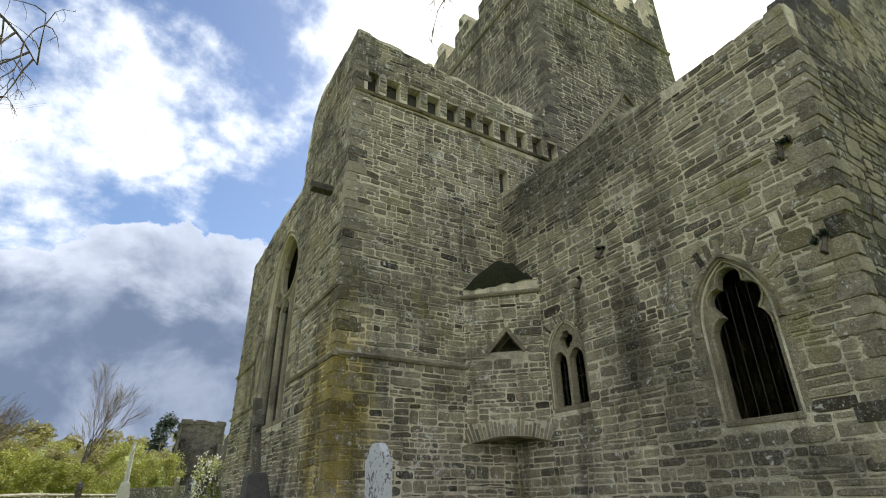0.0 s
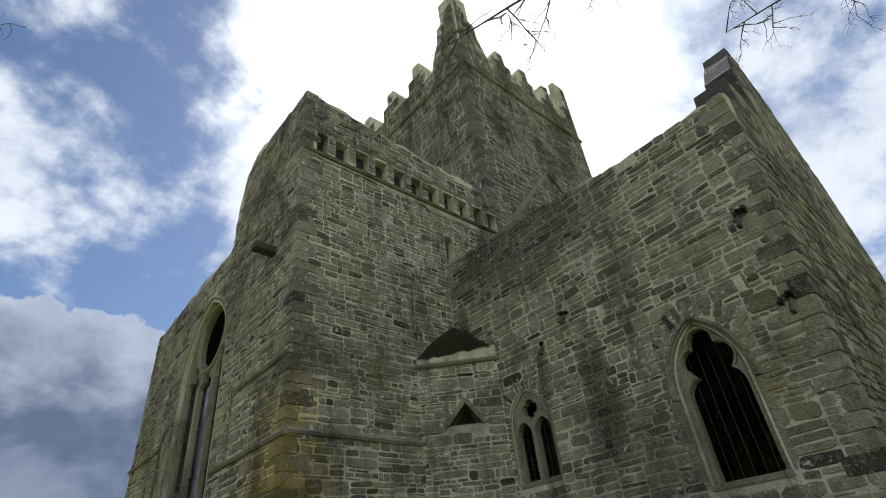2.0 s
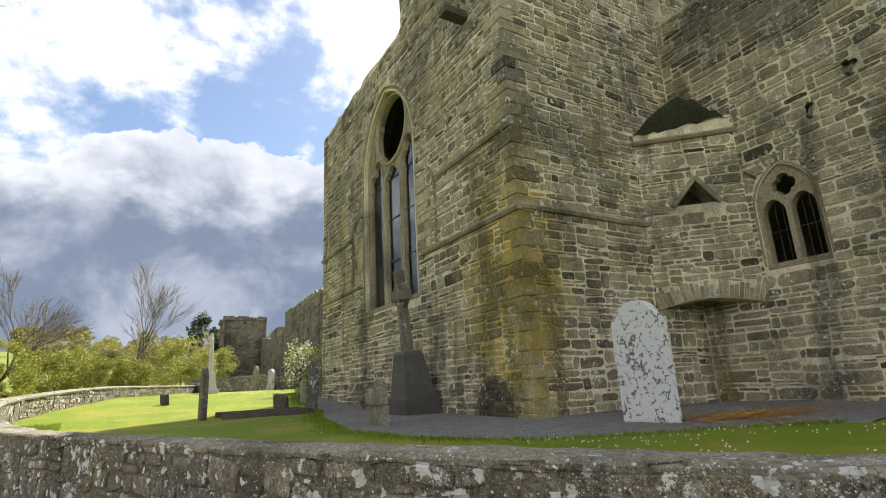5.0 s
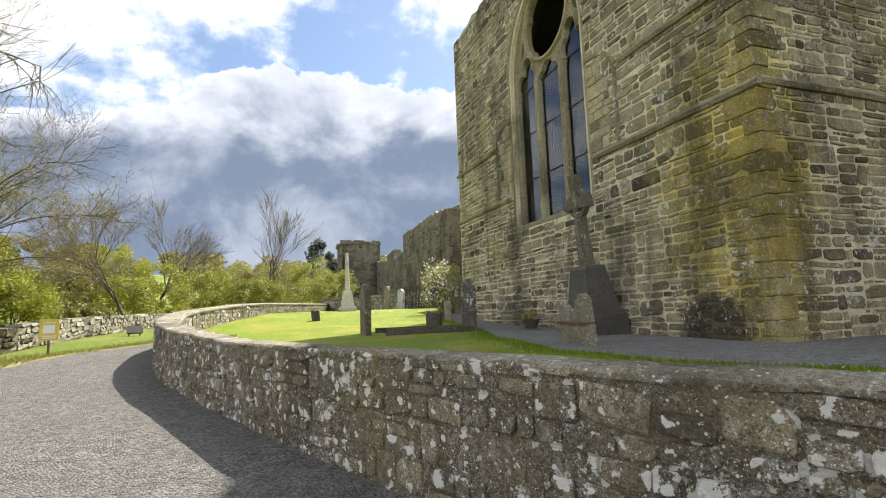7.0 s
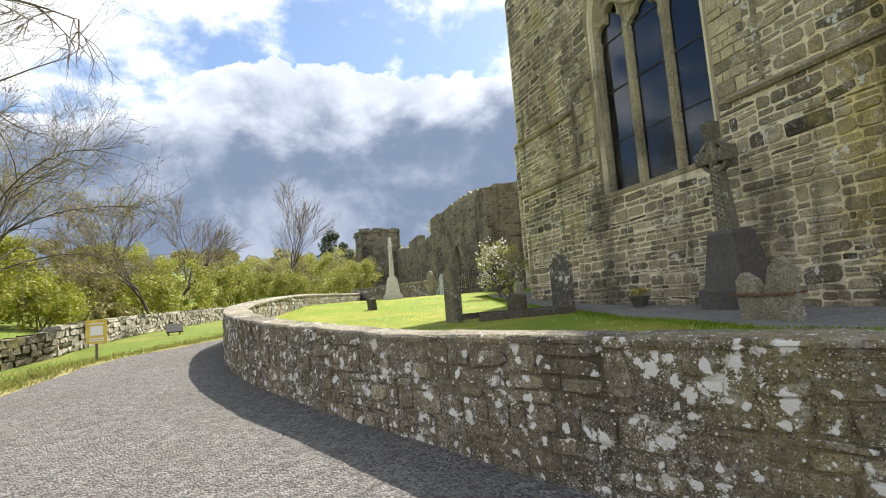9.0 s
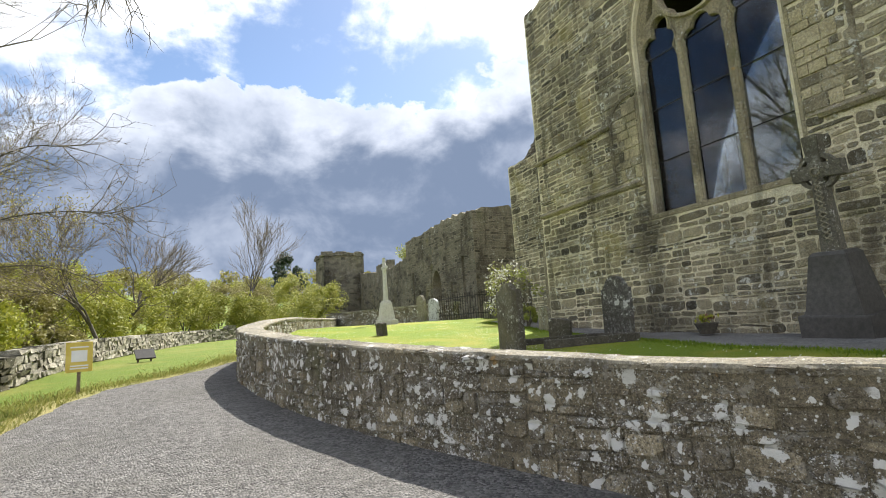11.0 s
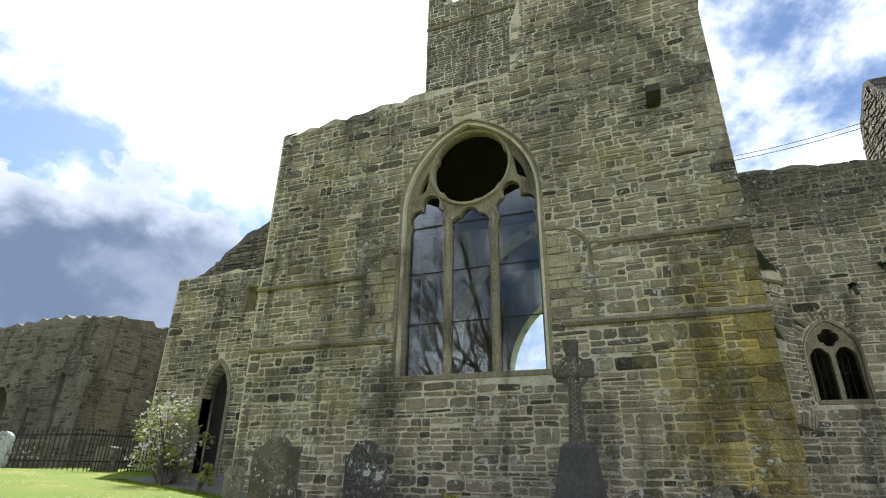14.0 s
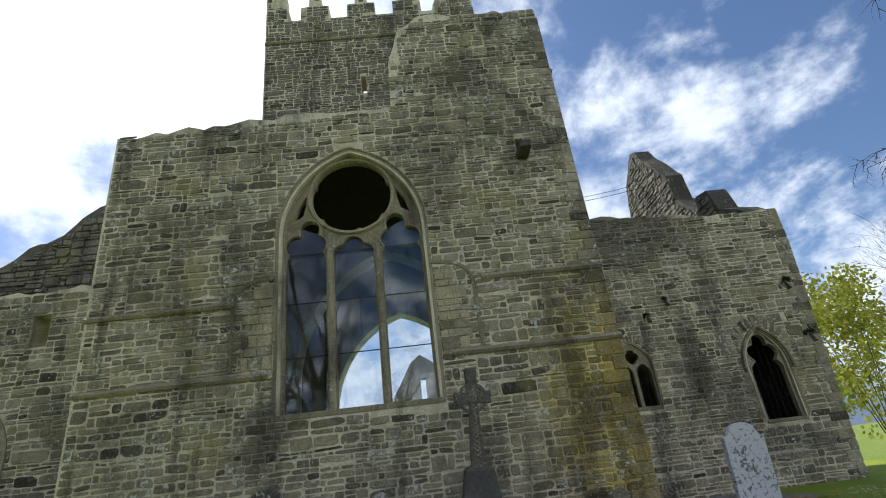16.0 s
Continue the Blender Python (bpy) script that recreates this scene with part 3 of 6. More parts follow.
def ledge(name, pl, u0, u1, v, parent, h=0.16, out=0.11, mat=None):
    """A weathered string course."""
    vs, fs = [], []
    k = max(2, int((u1 - u0) / 0.8))
    r = random.Random(int(u0 * 100 + v * 10))
    for i in range(k + 1):
        u = u0 + (u1 - u0) * i / k
        dz, do = r.uniform(-0.015, 0.015), r.uniform(-0.02, 0.01)
        for dv, dd in ((0, -0.05), (0, out * 0.6 + do), (h * 0.45, out + do), (h, 0.03), (h, -0.05)):
            vs.append(pl(u, v + dv + dz, dd))
    for i in range(k):
        for j in range(4):
            a = i * 5 + j
            fs.append((a, a + 5, a + 6, a + 1))
    fs += [(0, 1, 2, 3, 4), tuple(k * 5 + j for j in (4, 3, 2, 1, 0))]
    return mesh_ob(name, vs, fs, mat or M_DRESSED, parent)


def sweep(pl, path, prof, closed=False):
    """A moulding: prof = (across, out) swept along path of (u, v) on a plane."""
    vs, fs = [], []
    m, k = len(path), len(prof)
    for i, (u, v) in enumerate(path):
        a = path[(i - 1) % m] if (closed or i > 0) else path[i]
        b = path[(i + 1) % m] if (closed or i < m - 1) else path[i]
        t = Vector((b[0] - a[0], b[1] - a[1], 0)).normalized()
        nx, ny = -t.y, t.x
        for s, d in prof:
            vs.append(pl(u + nx * s, v + ny * s, d))
    for i in range(m if closed else m - 1):
        for j in range(k):
            a, b = i * k + j, i * k + (j + 1) % k
            c, d = ((i + 1) % m) * k + (j + 1) % k, ((i + 1) % m) * k + j
            fs.append((a, b, c, d))
    if not closed:
        fs += [tuple(range(k)), tuple((m - 1) * k + j for j in reversed(range(k)))]
    return vs, fs


def moulding(name, pl, path, prof, mat, parent, closed=False, label=""):
    v, f = sweep(pl, path, prof, closed)
    ob = mesh_ob(name, v, f, mat, parent, label)
    bm = bmesh.new()
    bm.from_mesh(ob.data)
    bmesh.ops.recalc_face_normals(bm, faces=bm.faces)
    bm.to_mesh(ob.data)
    bm.free()
    return ob


# ---- ground ----
WALL_LINE = [(5.2, -6.0), (3.6, -2.5), (1.9, 1.5), (0.3, 5.0), (-1.2, 8.0), (-2.5, 11.0), (-3.35, 13.0), (-4.2, 15.2), (-4.9, 17.2), (-5.45, 19.5), (-5.75, 22.0),
             (-5.8, 24.5), (-5.2, 28.0), (-3.8, 33.0), (-1.7, 39.0), (1.0, 46.0), (4.0, 57.0), (6.5, 70.0)]


def smooth_line(pts, n=8):
    """A curve through pts."""
    out = []
    P = [Vector(p) for p in pts]
    for i in range(len(P) - 1):
        a, b, c, d = P[max(i - 1, 0)], P[i], P[i + 1], P[min(i + 2, len(P) - 1)]
        for k in range(n):
            t = k / n
            out.append(0.5 * ((2 * b) + (c - a) * t + (2 * a - 5 * b + 4 * c - d) * t * t + (3 * b - a - 3 * c + d) * t ** 3))
    return out + [P[-1]]


LINE = smooth_line(WALL_LINE)
wall_x = profile([(p.y, p.x) for p in LINE])


def z_out(x, y):
    z = 0.035 * max(0.0, min(y, 34) - 9.0)
    far = max(0.0, math.hypot(x, y - 10) - 45)
    z += 1.7 * (1 - math.cos(math.pi * min(1.0, max(0.0, -12.5 - x) / 14))) / 2 * min(1.0, max(0.0, y - 16) / 14)
    return z + 0.03 * max(0, y - 34) * (1 if y < 60 else 60 / y) * 0.7 + 0.085 * far * (1 if y > 0 else 0.3) * min(1, far / 60) * (1 if far < 250 else 250 / far)


z_in = profile([(-20, 0.66), (14, 0.68), (22, 0.82), (34, 1.58), (40, 1.62), (90, 2.2)])
z_top = profile([(-20, 1.06), (9, 1.09), (14, 1.12), (20, 1.42), (26, 1.72), (30, 1.95), (34, 2.1), (44, 2.2), (70, 2.6)])


def lawn_z(x, y):
    return z_in(y) + 0.03 * noise.noise((x * 0.5, y * 0.5, 3.0))


def sheet(name, rows, mat, label="", category="", kind="structure"):
    """A surface through rows of points."""
    n = len(rows[0])
    vs = [p for r in rows for p in r]
    fs = [(i * n + j, i * n + j + 1, (i + 1) * n + j + 1, (i + 1) * n + j) for i in range(len(rows) - 1) for j in range(n - 1)]
    ob = mesh_ob(name, vs, fs, mat, smooth=True)
    if ob.data.polygons[0].normal.z < 0:
        ob.data.flip_normals()
    return tagged(ob, label, category, kind=kind)


def spaced(lo, hi, fine_lo, fine_hi, step):
    """Coordinates close together in a stretch and ever wider outside it."""
    out = list(np.arange(fine_lo, fine_hi, step))
    d, a = step, fine_lo
    while a > lo:
        d *= 1.25
        a -= d
        out.insert(0, max(a, lo))
    d, a = step, fine_hi
    while a < hi:
        d *= 1.25
        a += d
        out.append(min(a, hi))
    return sorted(set(out))


PATH_EDGE = [(-12, -5.6), (-4, -6.4), (4, -8.2), (10, -9.3), (16, -9.35), (20, -8.95), (22.8, -8.75), (24.2, -8.35), (25.4, -7.5), (26.6, -6.75), (28, -6.05), (30, -5.2), (36, -3.0), (40, -1.4)]


def build_ground():
    xs, ys = spaced(-1500, 1500, -30, 20, 1.6), spaced(-1500, 1500, -10, 60, 1.6)
    rows = [[(x, y, z_out(x, y) - 0.02 + 0.05 * noise.noise((x * 0.3, y * 0.3, 0)) * (0 if -9.6 < x < 4 else 1)) for x in xs] for y in ys]
    sheet("ground", rows, M_FIELD, "sloping rough pasture of mixed green and dry grass", "ground")
    # lawn inside the wall
    rows = []
    for y in np.arange(-6, 70, 0.5):
        x0 = wall_x(y) + 0.05
        xx = [x0 + (40 - x0) * (j / 60) ** 1.7 for j in range(61)]
        rows.append([(x, y, lawn_z(x, y)) for x in xx])
    sheet("lawn", rows, M_LAWN, "bright green mown graveyard lawn dotted with daisies", "lawn")
    # gravel path outside
    edge = profile(PATH_EDGE)
    rows = []
    for y in np.arange(-12, 40, 0.4):
        x0, x1 = edge(y) + 0.12 * noise.noise((0, y * 0.8, 5.0)), wall_x(max(y, -6)) + 0.1 + (0 if y > -6 else (-6 - y) * 0.4)
        rows.append([(x0 + (x1 - x0) * j / 16, y, z_out(-5, y) + 0.015 + 0.012 * noise.noise((x0 + j, y, 0.0))) for j in range(17)])
    sheet("path", rows, M_PATH, "pale grey crushed gravel footpath along the wall", "path")
    # straw-coloured grass along the path's edge
    rows = []
    for y in np.arange(-12, 40, 0.25):
        x0 = edge(y) + 0.12 * noise.noise((0, y * 0.8, 5.0))
        w0, w1 = 0.32 + 0.22 * noise.noise((0, y * 0.9, 7.0)), 0.08 + 0.1 * noise.noise((0, y * 2.6, 9.0))
        rows.append([(x0 - w0 * 1.2, y, z_out(-5, y) - 0.06), (x0 - w0, y, z_out(-5, y) + 0.02), (x0 - 0.1, y, z_out(-5, y) + 0.045), (x0 + w1, y, z_out(-5, y) + 0.02), (x0 + w1 + 0.03, y, z_out(-5, y) - 0.02)])
    sheet("verge", rows, M_STRAW, "straw-coloured dry grass along the edge of the path", "verge")
    # dark gravel by the church
    global rim
    rim = profile([(6, 7.6), (8.6, 5.4), (9.2, 3.9), (10.2, 2.2), (12.15, 1.25), (14, 1.0), (16, 1.4), (18, 1.75), (21, 2.7), (24, 3.2), (27, 3.5), (31, 4.4)])
    rows = []
    for y in np.arange(8.0, 31, 0.3):
        x0 = rim(y) + 0.15 * noise.noise((0.0, y * 1.3, 2.0))
        x1 = max(x0 + 0.3, 10.3 if y < 13 else 9.2)
        xx = [x0 + (x1 - x0) * j / 24 for j in range(25)]
        rows.append([(x, y, lawn_z(x, y) + (0.022 if 0 < j < 24 else -0.02)) for j, x in enumerate(xx)])
    sheet("gravel_strip", rows, M_GRAVEL, "dark grey gravel round the foot of the church", "gravel")


build_ground()


# ---- the church: transept ----
P_TW = Plane((4.4, 0, 0), (0, 1, 0), (-1, 0, 0))
P_TS = Plane((0, 12.8, 0), (1, 0, 0), (0, -1, 0))
P_CW = Plane((10.1, 0, 0), (0, 1, 0), (-1, 0, 0))
WIN_C, WIN_W = 19.43, 1.95
WIN_SILL, WIN_SPRING, WIN_APEX = 3.93, 8.7, 11.34
EYE_Z, EYE_R = 9.98, 1.15
win_hole = arch_pts(WIN_C, WIN_W, WIN_SILL, WIN_SPRING, WIN_APEX, 14)
putlog_hole = [(14.15, 10.75), (14.4, 10.75), (14.4, 11.3), (14.15, 11.3)]
tw_prof = [(12.804, 16.65), (16.9, 16.75), (17.6, 16.2), (18.0, 14.8), (18.05, 12.95), (22.0, 12.85), (26.346, 12.6)]
t_west = wall("wall_transept_west", P_TW, 0.2, tw_prof, [win_hole, putlog_hole], 0.46, M_MORTAR, "grey-brown rubble stone church wall with a great pointed window", 3)
tw_top = profile([(12, 16.7), (16.9, 16.75), (17.6, 16.2), (18.0, 14.8), (18.05, 12.95), (26.4, 12.62)])
wide_hole = arch_pts(WIN_C, WIN_W + 0.15, WIN_SILL - 0.12, WIN_SPRING, WIN_APEX + 0.2, 14)
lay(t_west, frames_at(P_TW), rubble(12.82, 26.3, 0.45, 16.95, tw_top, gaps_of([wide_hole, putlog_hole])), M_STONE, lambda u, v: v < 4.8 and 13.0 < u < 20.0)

slit_hole = [(10.2, 11.45), (10.62, 11.45), (10.62, 12.65), (10.2, 12.65)]
corbel_holes = []
for i in range(11):
    u = 4.74 + i * 0.81
    corbel_holes.append([(u, 13.98), (u + 0.52, 13.98), (u + 0.52, 14.86), (u, 14.86)])
t_south = wall("wall_transept_south", P_TS, 0.2, [(4.404, 16.6), (5.2, 16.5), (9.0, 16.2), (13.396, 15.9)], [slit_hole] + corbel_holes, 0.34, M_MORTAR, "tall rubble stone wall with a row of square putlog holes", 5)
lay(t_south, frames_at(P_TS), rubble(4.45, 13.4, 0.45, 16.75, profile([(4.4, 16.55), (9, 16.15), (13.4, 15.9)]), gaps_of([slit_hole] + corbel_holes + [[(4.5, 13.8), (13.4, 13.8), (13.4, 14.0), (4.5, 14.0)]])), M_STONE, lambda u, v: v < 4.8 and u < 8.6)
# dark sheets stand in for the shade deep in the holes and slit
slab_ob("corbel_back", P_TS, [(4.6, 13.9), (13.3, 13.9), (13.3, 14.94), (4.6, 14.94)], [], -0.345, -0.5, M_INNERSHADE, t_south)
slab_ob("slit_back", P_TS, [(9.9, 11.2), (10.9, 11.2), (10.9, 12.9), (9.9, 12.9)], [], -0.345, -0.5, M_INNERSHADE, t_south)
ledge("corbel_ledge", P_TS, 4.4, 13.4, 13.82, t_south, 0.15, 0.14)
ledge("string_course", P_TS, 4.4, 8.45, 4.93, t_south)
ledge("string_course", P_TW, 12.72, 17.05, 4.90, t_west)
ledge("string_course", P_TW, 12.75, 16.05, 6.86, t_west)
ledge("string_course", P_TW, 21.65, 26.35, 4.86, t_west)
ledge("string_course", P_TW, 22.55, 26.35, 6.78, t_west)
ledge("coping_course", P_TS, 4.4, 13.4, 15.0, t_south, 0.1, 0.04)

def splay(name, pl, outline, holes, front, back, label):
    """The inner thickness of a wall, its openings splayed wider than outside, its colour darkened for indoor shade."""
    ob = slab_ob(name, pl, outline, holes, front, back, M_INNERSHADE)
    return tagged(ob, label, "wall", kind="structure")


splay("wall_transept_lining", P_TW, [(13.9, 0.3), (25.4, 0.3), (25.4, 12.2), (13.9, 12.2)], [arch_pts(WIN_C, WIN_W + 0.75, WIN_SILL - 0.5, WIN_SPRING, WIN_APEX + 0.6, 14)], -0.464, -1.1, "inner face of the transept wall with a splayed opening, shade in its colour")

# dressed corner stones
r = random.Random(4)
v = 0.5
k = 0
while v < 16.2:
    h = r.uniform(0.24, 0.40)
    a, b = (0.62, 0.32) if k % 2 else (0.32, 0.58)
    a, b = a * r.uniform(0.85, 1.15), b * r.uniform(0.85, 1.15)
    bm = bmesh.new()
    box(bm, (4.4 - 0.035, 12.8 - 0.035, v + 0.008), (4.4 + a, 12.8 + b, v + h - 0.012), 0.022)
    part("quoin", bm, M_STONE, t_west)
    v += h
    k += 1

# north and inner walls that close the transept
north = slab_ob("wall_transept_north", Plane((0, 26.35, 0), (1, 0, 0), (0, 1, 0)), [(4.404, 0.2), (13.4, 0.2), (13.4, 12.55), (4.404, 12.55)], [], 0.0, -0.9, M_MORTAR)
tagged(north, "rubble stone end wall of the church", "wall", kind="structure")
lay(north, frames_at(Plane((0, 26.35, 0), (1, 0, 0), (0, 1, 0))), rubble(4.45, 8.8, 0.6, 12.4), M_STONE)
# inner wall and added vault, coloured dark for the shade behind the window
inner = slab_ob("wall_transept_inner", Plane((13.38, 0, 0), (0, 1, 0), (-1, 0, 0)), [(24.9, 0.3), (26.3, 0.3), (26.3, 12.4), (24.9, 12.4)], [], 0.0, -0.5, M_INNERSHADE)
tagged(inner, "inner wall of the transept, shade in its colour", "wall", kind="structure")
roof = slab_ob("ceiling", Plane((4.9, 13.4, 12.2), (1, 0, 0), (0, -1, 0)), [(0, 0), (8.6, 0), (8.6, 0.25), (0, 0.25)], [], 0.0, -12.7, M_INNERSHADE)
tagged(roof, "added vault over the transept, inner shade in its colour", "ceiling", kind="structure")

# the great window
side_light = lambda k: [(0, 7.95, 0.545), (0.255, 8.5, 0.30), (-0.255, 8.5, 0.30), (k * 0.12, 8.98, 0.27)]
mid_light = [(0, 7.85, 0.55), (0.29, 8.14, 0.27), (-0.29, 8.14, 0.27), (0, 8.38, 0.27)]
eye = []
for i in range(72):
    a = 2 * math.pi * i / 72
    stub = sum(math.exp(-((a - math.radians(k)) / 0.06) ** 2) for k in (22, 158, 222, 262, 318))
    eye.append((WIN_C + (EYE_R - 0.10 * stub) * math.cos(a), EYE_Z + (EYE_R - 0.10 * stub) * math.sin(a)))
spandrel = lambda k: [(WIN_C + k * u, v) for u, v in ((1.40, 9.45), (1.66, 9.28), (1.52, 9.75), (1.30, 10.1), (1.33, 9.75))][::k]
tracery_holes = [
    foiled_pts(WIN_C + 1.335, 0.545, WIN_SILL + 0.05, 7.95, side_light(-1)),
    foiled_pts(WIN_C + 0.015, 0.56, WIN_SILL + 0.05, 7.85, mid_light),
    foiled_pts(WIN_C - 1.315, 0.555, WIN_SILL + 0.05, 7.95, side_light(1)),
    eye, spandrel(1), spandrel(-1),
]
window = new("window_1")
tagged(window, "tall three-light pointed window with stone tracery and glass panes", "window", kind="structure")
slab_ob("tracery", P_TW, arch_pts(WIN_C, WIN_W, WIN_SILL, WIN_SPRING, WIN_APEX, 14), tracery_holes, -0.24, -0.42, M_DRESSED, window)
for u in (WIN_C - 0.655, WIN_C + 0.685):
    bm = bmesh.new()
    tube(bm, [P_TW(u, WIN_SILL, -0.23), P_TW(u, 7.2, -0.23), P_TW(u, 8.35, -0.23)], [0.09, 0.082, 0.075], 10)
    part("mullion", bm, M_DRESSED, window)
circle = [(WIN_C + (EYE_R + 0.06) * math.cos(2 * math.pi * i / 48), EYE_Z + (EYE_R + 0.06) * math.sin(2 * math.pi * i / 48)) for i in range(48)]
moulding("oculus_ring", P_TW, circle, [(-0.07, -0.24), (-0.035, -0.15), (0.035, -0.15), (0.07, -0.24)], M_DRESSED, window, True)
# raised ribs that carry the lobes
for c, at, rings in ((WIN_C + 1.335, 7.95, side_light(-1)), (WIN_C + 0.015, 7.85, mid_light), (WIN_C - 1.315, 7.95, side_light(1))):
    rib = foiled_pts(c, 0.55, 7.0, at, [(u, v, r + 0.03) for u, v, r in rings])[2:]
    moulding("cusped_rib", P_TW, rib, [(-0.03, -0.245), (-0.02, -0.20), (0.02, -0.20), (0.03, -0.245)], M_DRESSED, window)
jamb = arch_pts(WIN_C, WIN_W, WIN_SILL, WIN_SPRING, WIN_APEX, 18)
jamb = jamb[1:] + jamb[:1]
moulding("jamb", P_TW, jamb, [(0.05, -0.42), (0.05, -0.24), (0.0, -0.13), (-0.05, -0.10), (-0.07, 0.008), (-0.16, 0.012), (-0.16, -0.42)], M_DRESSED, window)
moulding("hood_roll", P_TW, jamb[1:-1], [(-0.12, 0.0), (-0.135, 0.05), (-0.175, 0.06), (-0.20, 0.0)], M_STONE, window)
bm = bmesh.new()
box(bm, (4.4 - 0.02, WIN_C - WIN_W - 0.12, WIN_SILL - 0.12), (4.4 + 0.45, WIN_C + WIN_W + 0.12, WIN_SILL + 0.02), 0.02)
part("window_sill", bm, M_DRESSED, window)
lights = [(WIN_C + 1.335, 0.61, 9.3), (WIN_C + 0.015, 0.62, 8.72), (WIN_C - 1.315, 0.62, 9.3)]
for c, w, top in lights:
    rows = [WIN_SILL + 0.03, 5.36, 6.82, 8.25, top]
    for a, b in zip(rows, rows[1:]):
        cut = 0.56 if b > 9 else 0.0
        bl, br = (b - cut if c > WIN_C + 0.1 else b), (b - cut if c < WIN_C else b)
        pane = slab_ob("pane", P_TW, [(c - w, a + 0.01), (c + w, a + 0.01), (c + w, br - 0.01), (c - w, bl - 0.01)], [], -0.32, -0.328, M_GLASS, window)
        pane.visible_shadow = False
    for z in rows[1:-1]:
        bm = bmesh.new()
        bar(bm, P_TW(c - w, z, -0.30), P_TW(c + w, z, -0.30), 0.02, 0.022)
        part("saddle_bar", bm, M_IRON, window)

# blocked side arches left over from a wider window
for side in (-1, 1):
    u0, u1 = WIN_C + side * (WIN_W + 0.12), WIN_C + side * (WIN_W + 1.22)
    path = [(u1, 5.1), (u1, 6.75)]
    for i in range(1, 9):
        a = math.pi / 2 * i / 8
        path.append((u1 - side * 0.75 * (1 - math.cos(a)), 6.75 + 0.75 * math.sin(a)))
    path.append((u0, 7.52))
    if side > 0:
        path = path[::-1]
    moulding("blocked_arch", P_TW, path, [(-0.06, -0.02), (-0.05, 0.04), (0.035, 0.05), (0.06, -0.02)], M_STONE, t_west)

# pale squared stones beside the window jambs
r = random.Random(19)
for side in (-1, 1):
    z = 5.08
    while z < 7.2:
        h = min(r.uniform(0.15, 0.38), 7.35 - z)
        reach = 0.98 if z < 6.7 else 0.7
        a = WIN_W + 0.17
        while a < WIN_W + reach - 0.1:
            w = min(r.uniform(0.16, 0.55), WIN_W + reach - a)
            lo, hi = sorted((WIN_C + side * (a + 0.012), WIN_C + side * (a + w - 0.012)))
            bm = bmesh.new()
            box(bm, (4.4 - r.uniform(0.03, 0.05), lo, z + r.uniform(0.008, 0.02)), (4.45, hi, z + h - r.uniform(0.008, 0.02)), 0.014)
            part("ashlar", bm, M_ASHLAR if r.random() < 0.6 else M_STONE, t_west)
            a += w
        z += h

# stone spout
bm = bmesh.new()
box(bm, (3.72, 14.1, 10.55), (4.45, 14.45, 10.78), 0.04)
part("stone_spout", bm, M_DARKSTONE, t_west)

# ---- the corner turret on its arch ----
dvec = Vector((10.1 - 8.4, 11.15 - 12.8, 0))
dlen = dvec.length
P_DG = Plane((8.4, 12.8, 0), dvec, (dvec.y, -dvec.x, 0))
niche = [(0.75, 5.38), (1.72, 5.38), (1.3, 5.98)]
seg = [(dlen * i / 10, 2.86 + 0.2 * math.sin(math.pi * i / 10)) for i in range(11)]
diag = slab_ob("wall_corner_turret", P_DG, seg + [(dlen, 7.62), (0, 7.42)], [niche], 0.0, -0.75, M_MORTAR)
tagged(diag, "angled rubble turret wall carried on a small arch", "wall", kind="structure")
lay(diag, frames_at(P_DG), rubble(0.02, dlen - 0.02, 3.4, 7.25, None, gaps_of([[(0.62, 5.25), (1.85, 5.25), (1.3, 6.12)]])), M_STONE, lambda u, v: True, 120)
r = random.Random(21)
for i in range(24):
    t = (i + 0.5) / 24
    bm = bmesh.new()
    lo = 2.88 + 0.2 * math.sin(math.pi * t)
    tall = r.uniform(0.24, 0.5)
    lean = (t - 0.5) * 0.8 * tall
    bar(bm, P_DG(dlen * t, lo, -0.1), P_DG(dlen * t + lean, lo + tall, -0.1), dlen / 24 - 0.02, 0.25 + r.uniform(0, 0.04), P_DG.n)
    part("voussoir", bm, M_STONE if r.random() < 0.7 else M_DRESSED, diag)
ledge("turret_ledge", P_DG, -0.05, dlen + 0.05, 7.12, diag, 0.14, 0.12)
bm = bmesh.new()
bar(bm, P_DG(0.68, 5.36, -0.05), P_DG(1.3, 6.08, -0.05), 0.12, 0.2, P_DG.n)
bar(bm, P_DG(1.80, 5.36, -0.05), P_DG(1.3, 6.08, -0.05), 0.12, 0.2, P_DG.n)
part("niche_hood", bm, M_DRESSED, diag)
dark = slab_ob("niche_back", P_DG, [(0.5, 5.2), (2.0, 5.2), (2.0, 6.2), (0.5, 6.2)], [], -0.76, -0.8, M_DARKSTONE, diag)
# mossy sloped cap
capv, capf = [], []
for j in range(15):
    t = j / 14
    for i in range(19):
        s = i / 18
        a, b = P_DG(0, 7.40, 0.03), P_DG(dlen, 7.55, 0.03)
        corner = Vector((10.1, 12.8, 7.95))
        p = (a + (b - a) * s) * (1 - t) + corner * t
        bulge = 0.62 * math.sin(math.pi * t ** 0.62) * math.sin(math.pi * s) ** 0.7
        capv.append(p + Vector((-0.42 * bulge, -0.42 * bulge, bulge)) + Vector((-0.05, -0.05, 0.11)) * noise.noise(p * 4.5) + Vector((0, 0, 0.05)) * noise.noise(p * 11))
for j in range(14):
    for i in range(18):
        a = j * 19 + i
        capf.append((a, a + 1, a + 20, a + 19))
mesh_ob("moss_cap", capv, capf, M_MOSS, diag, "dark moss-grown stone cap", True)

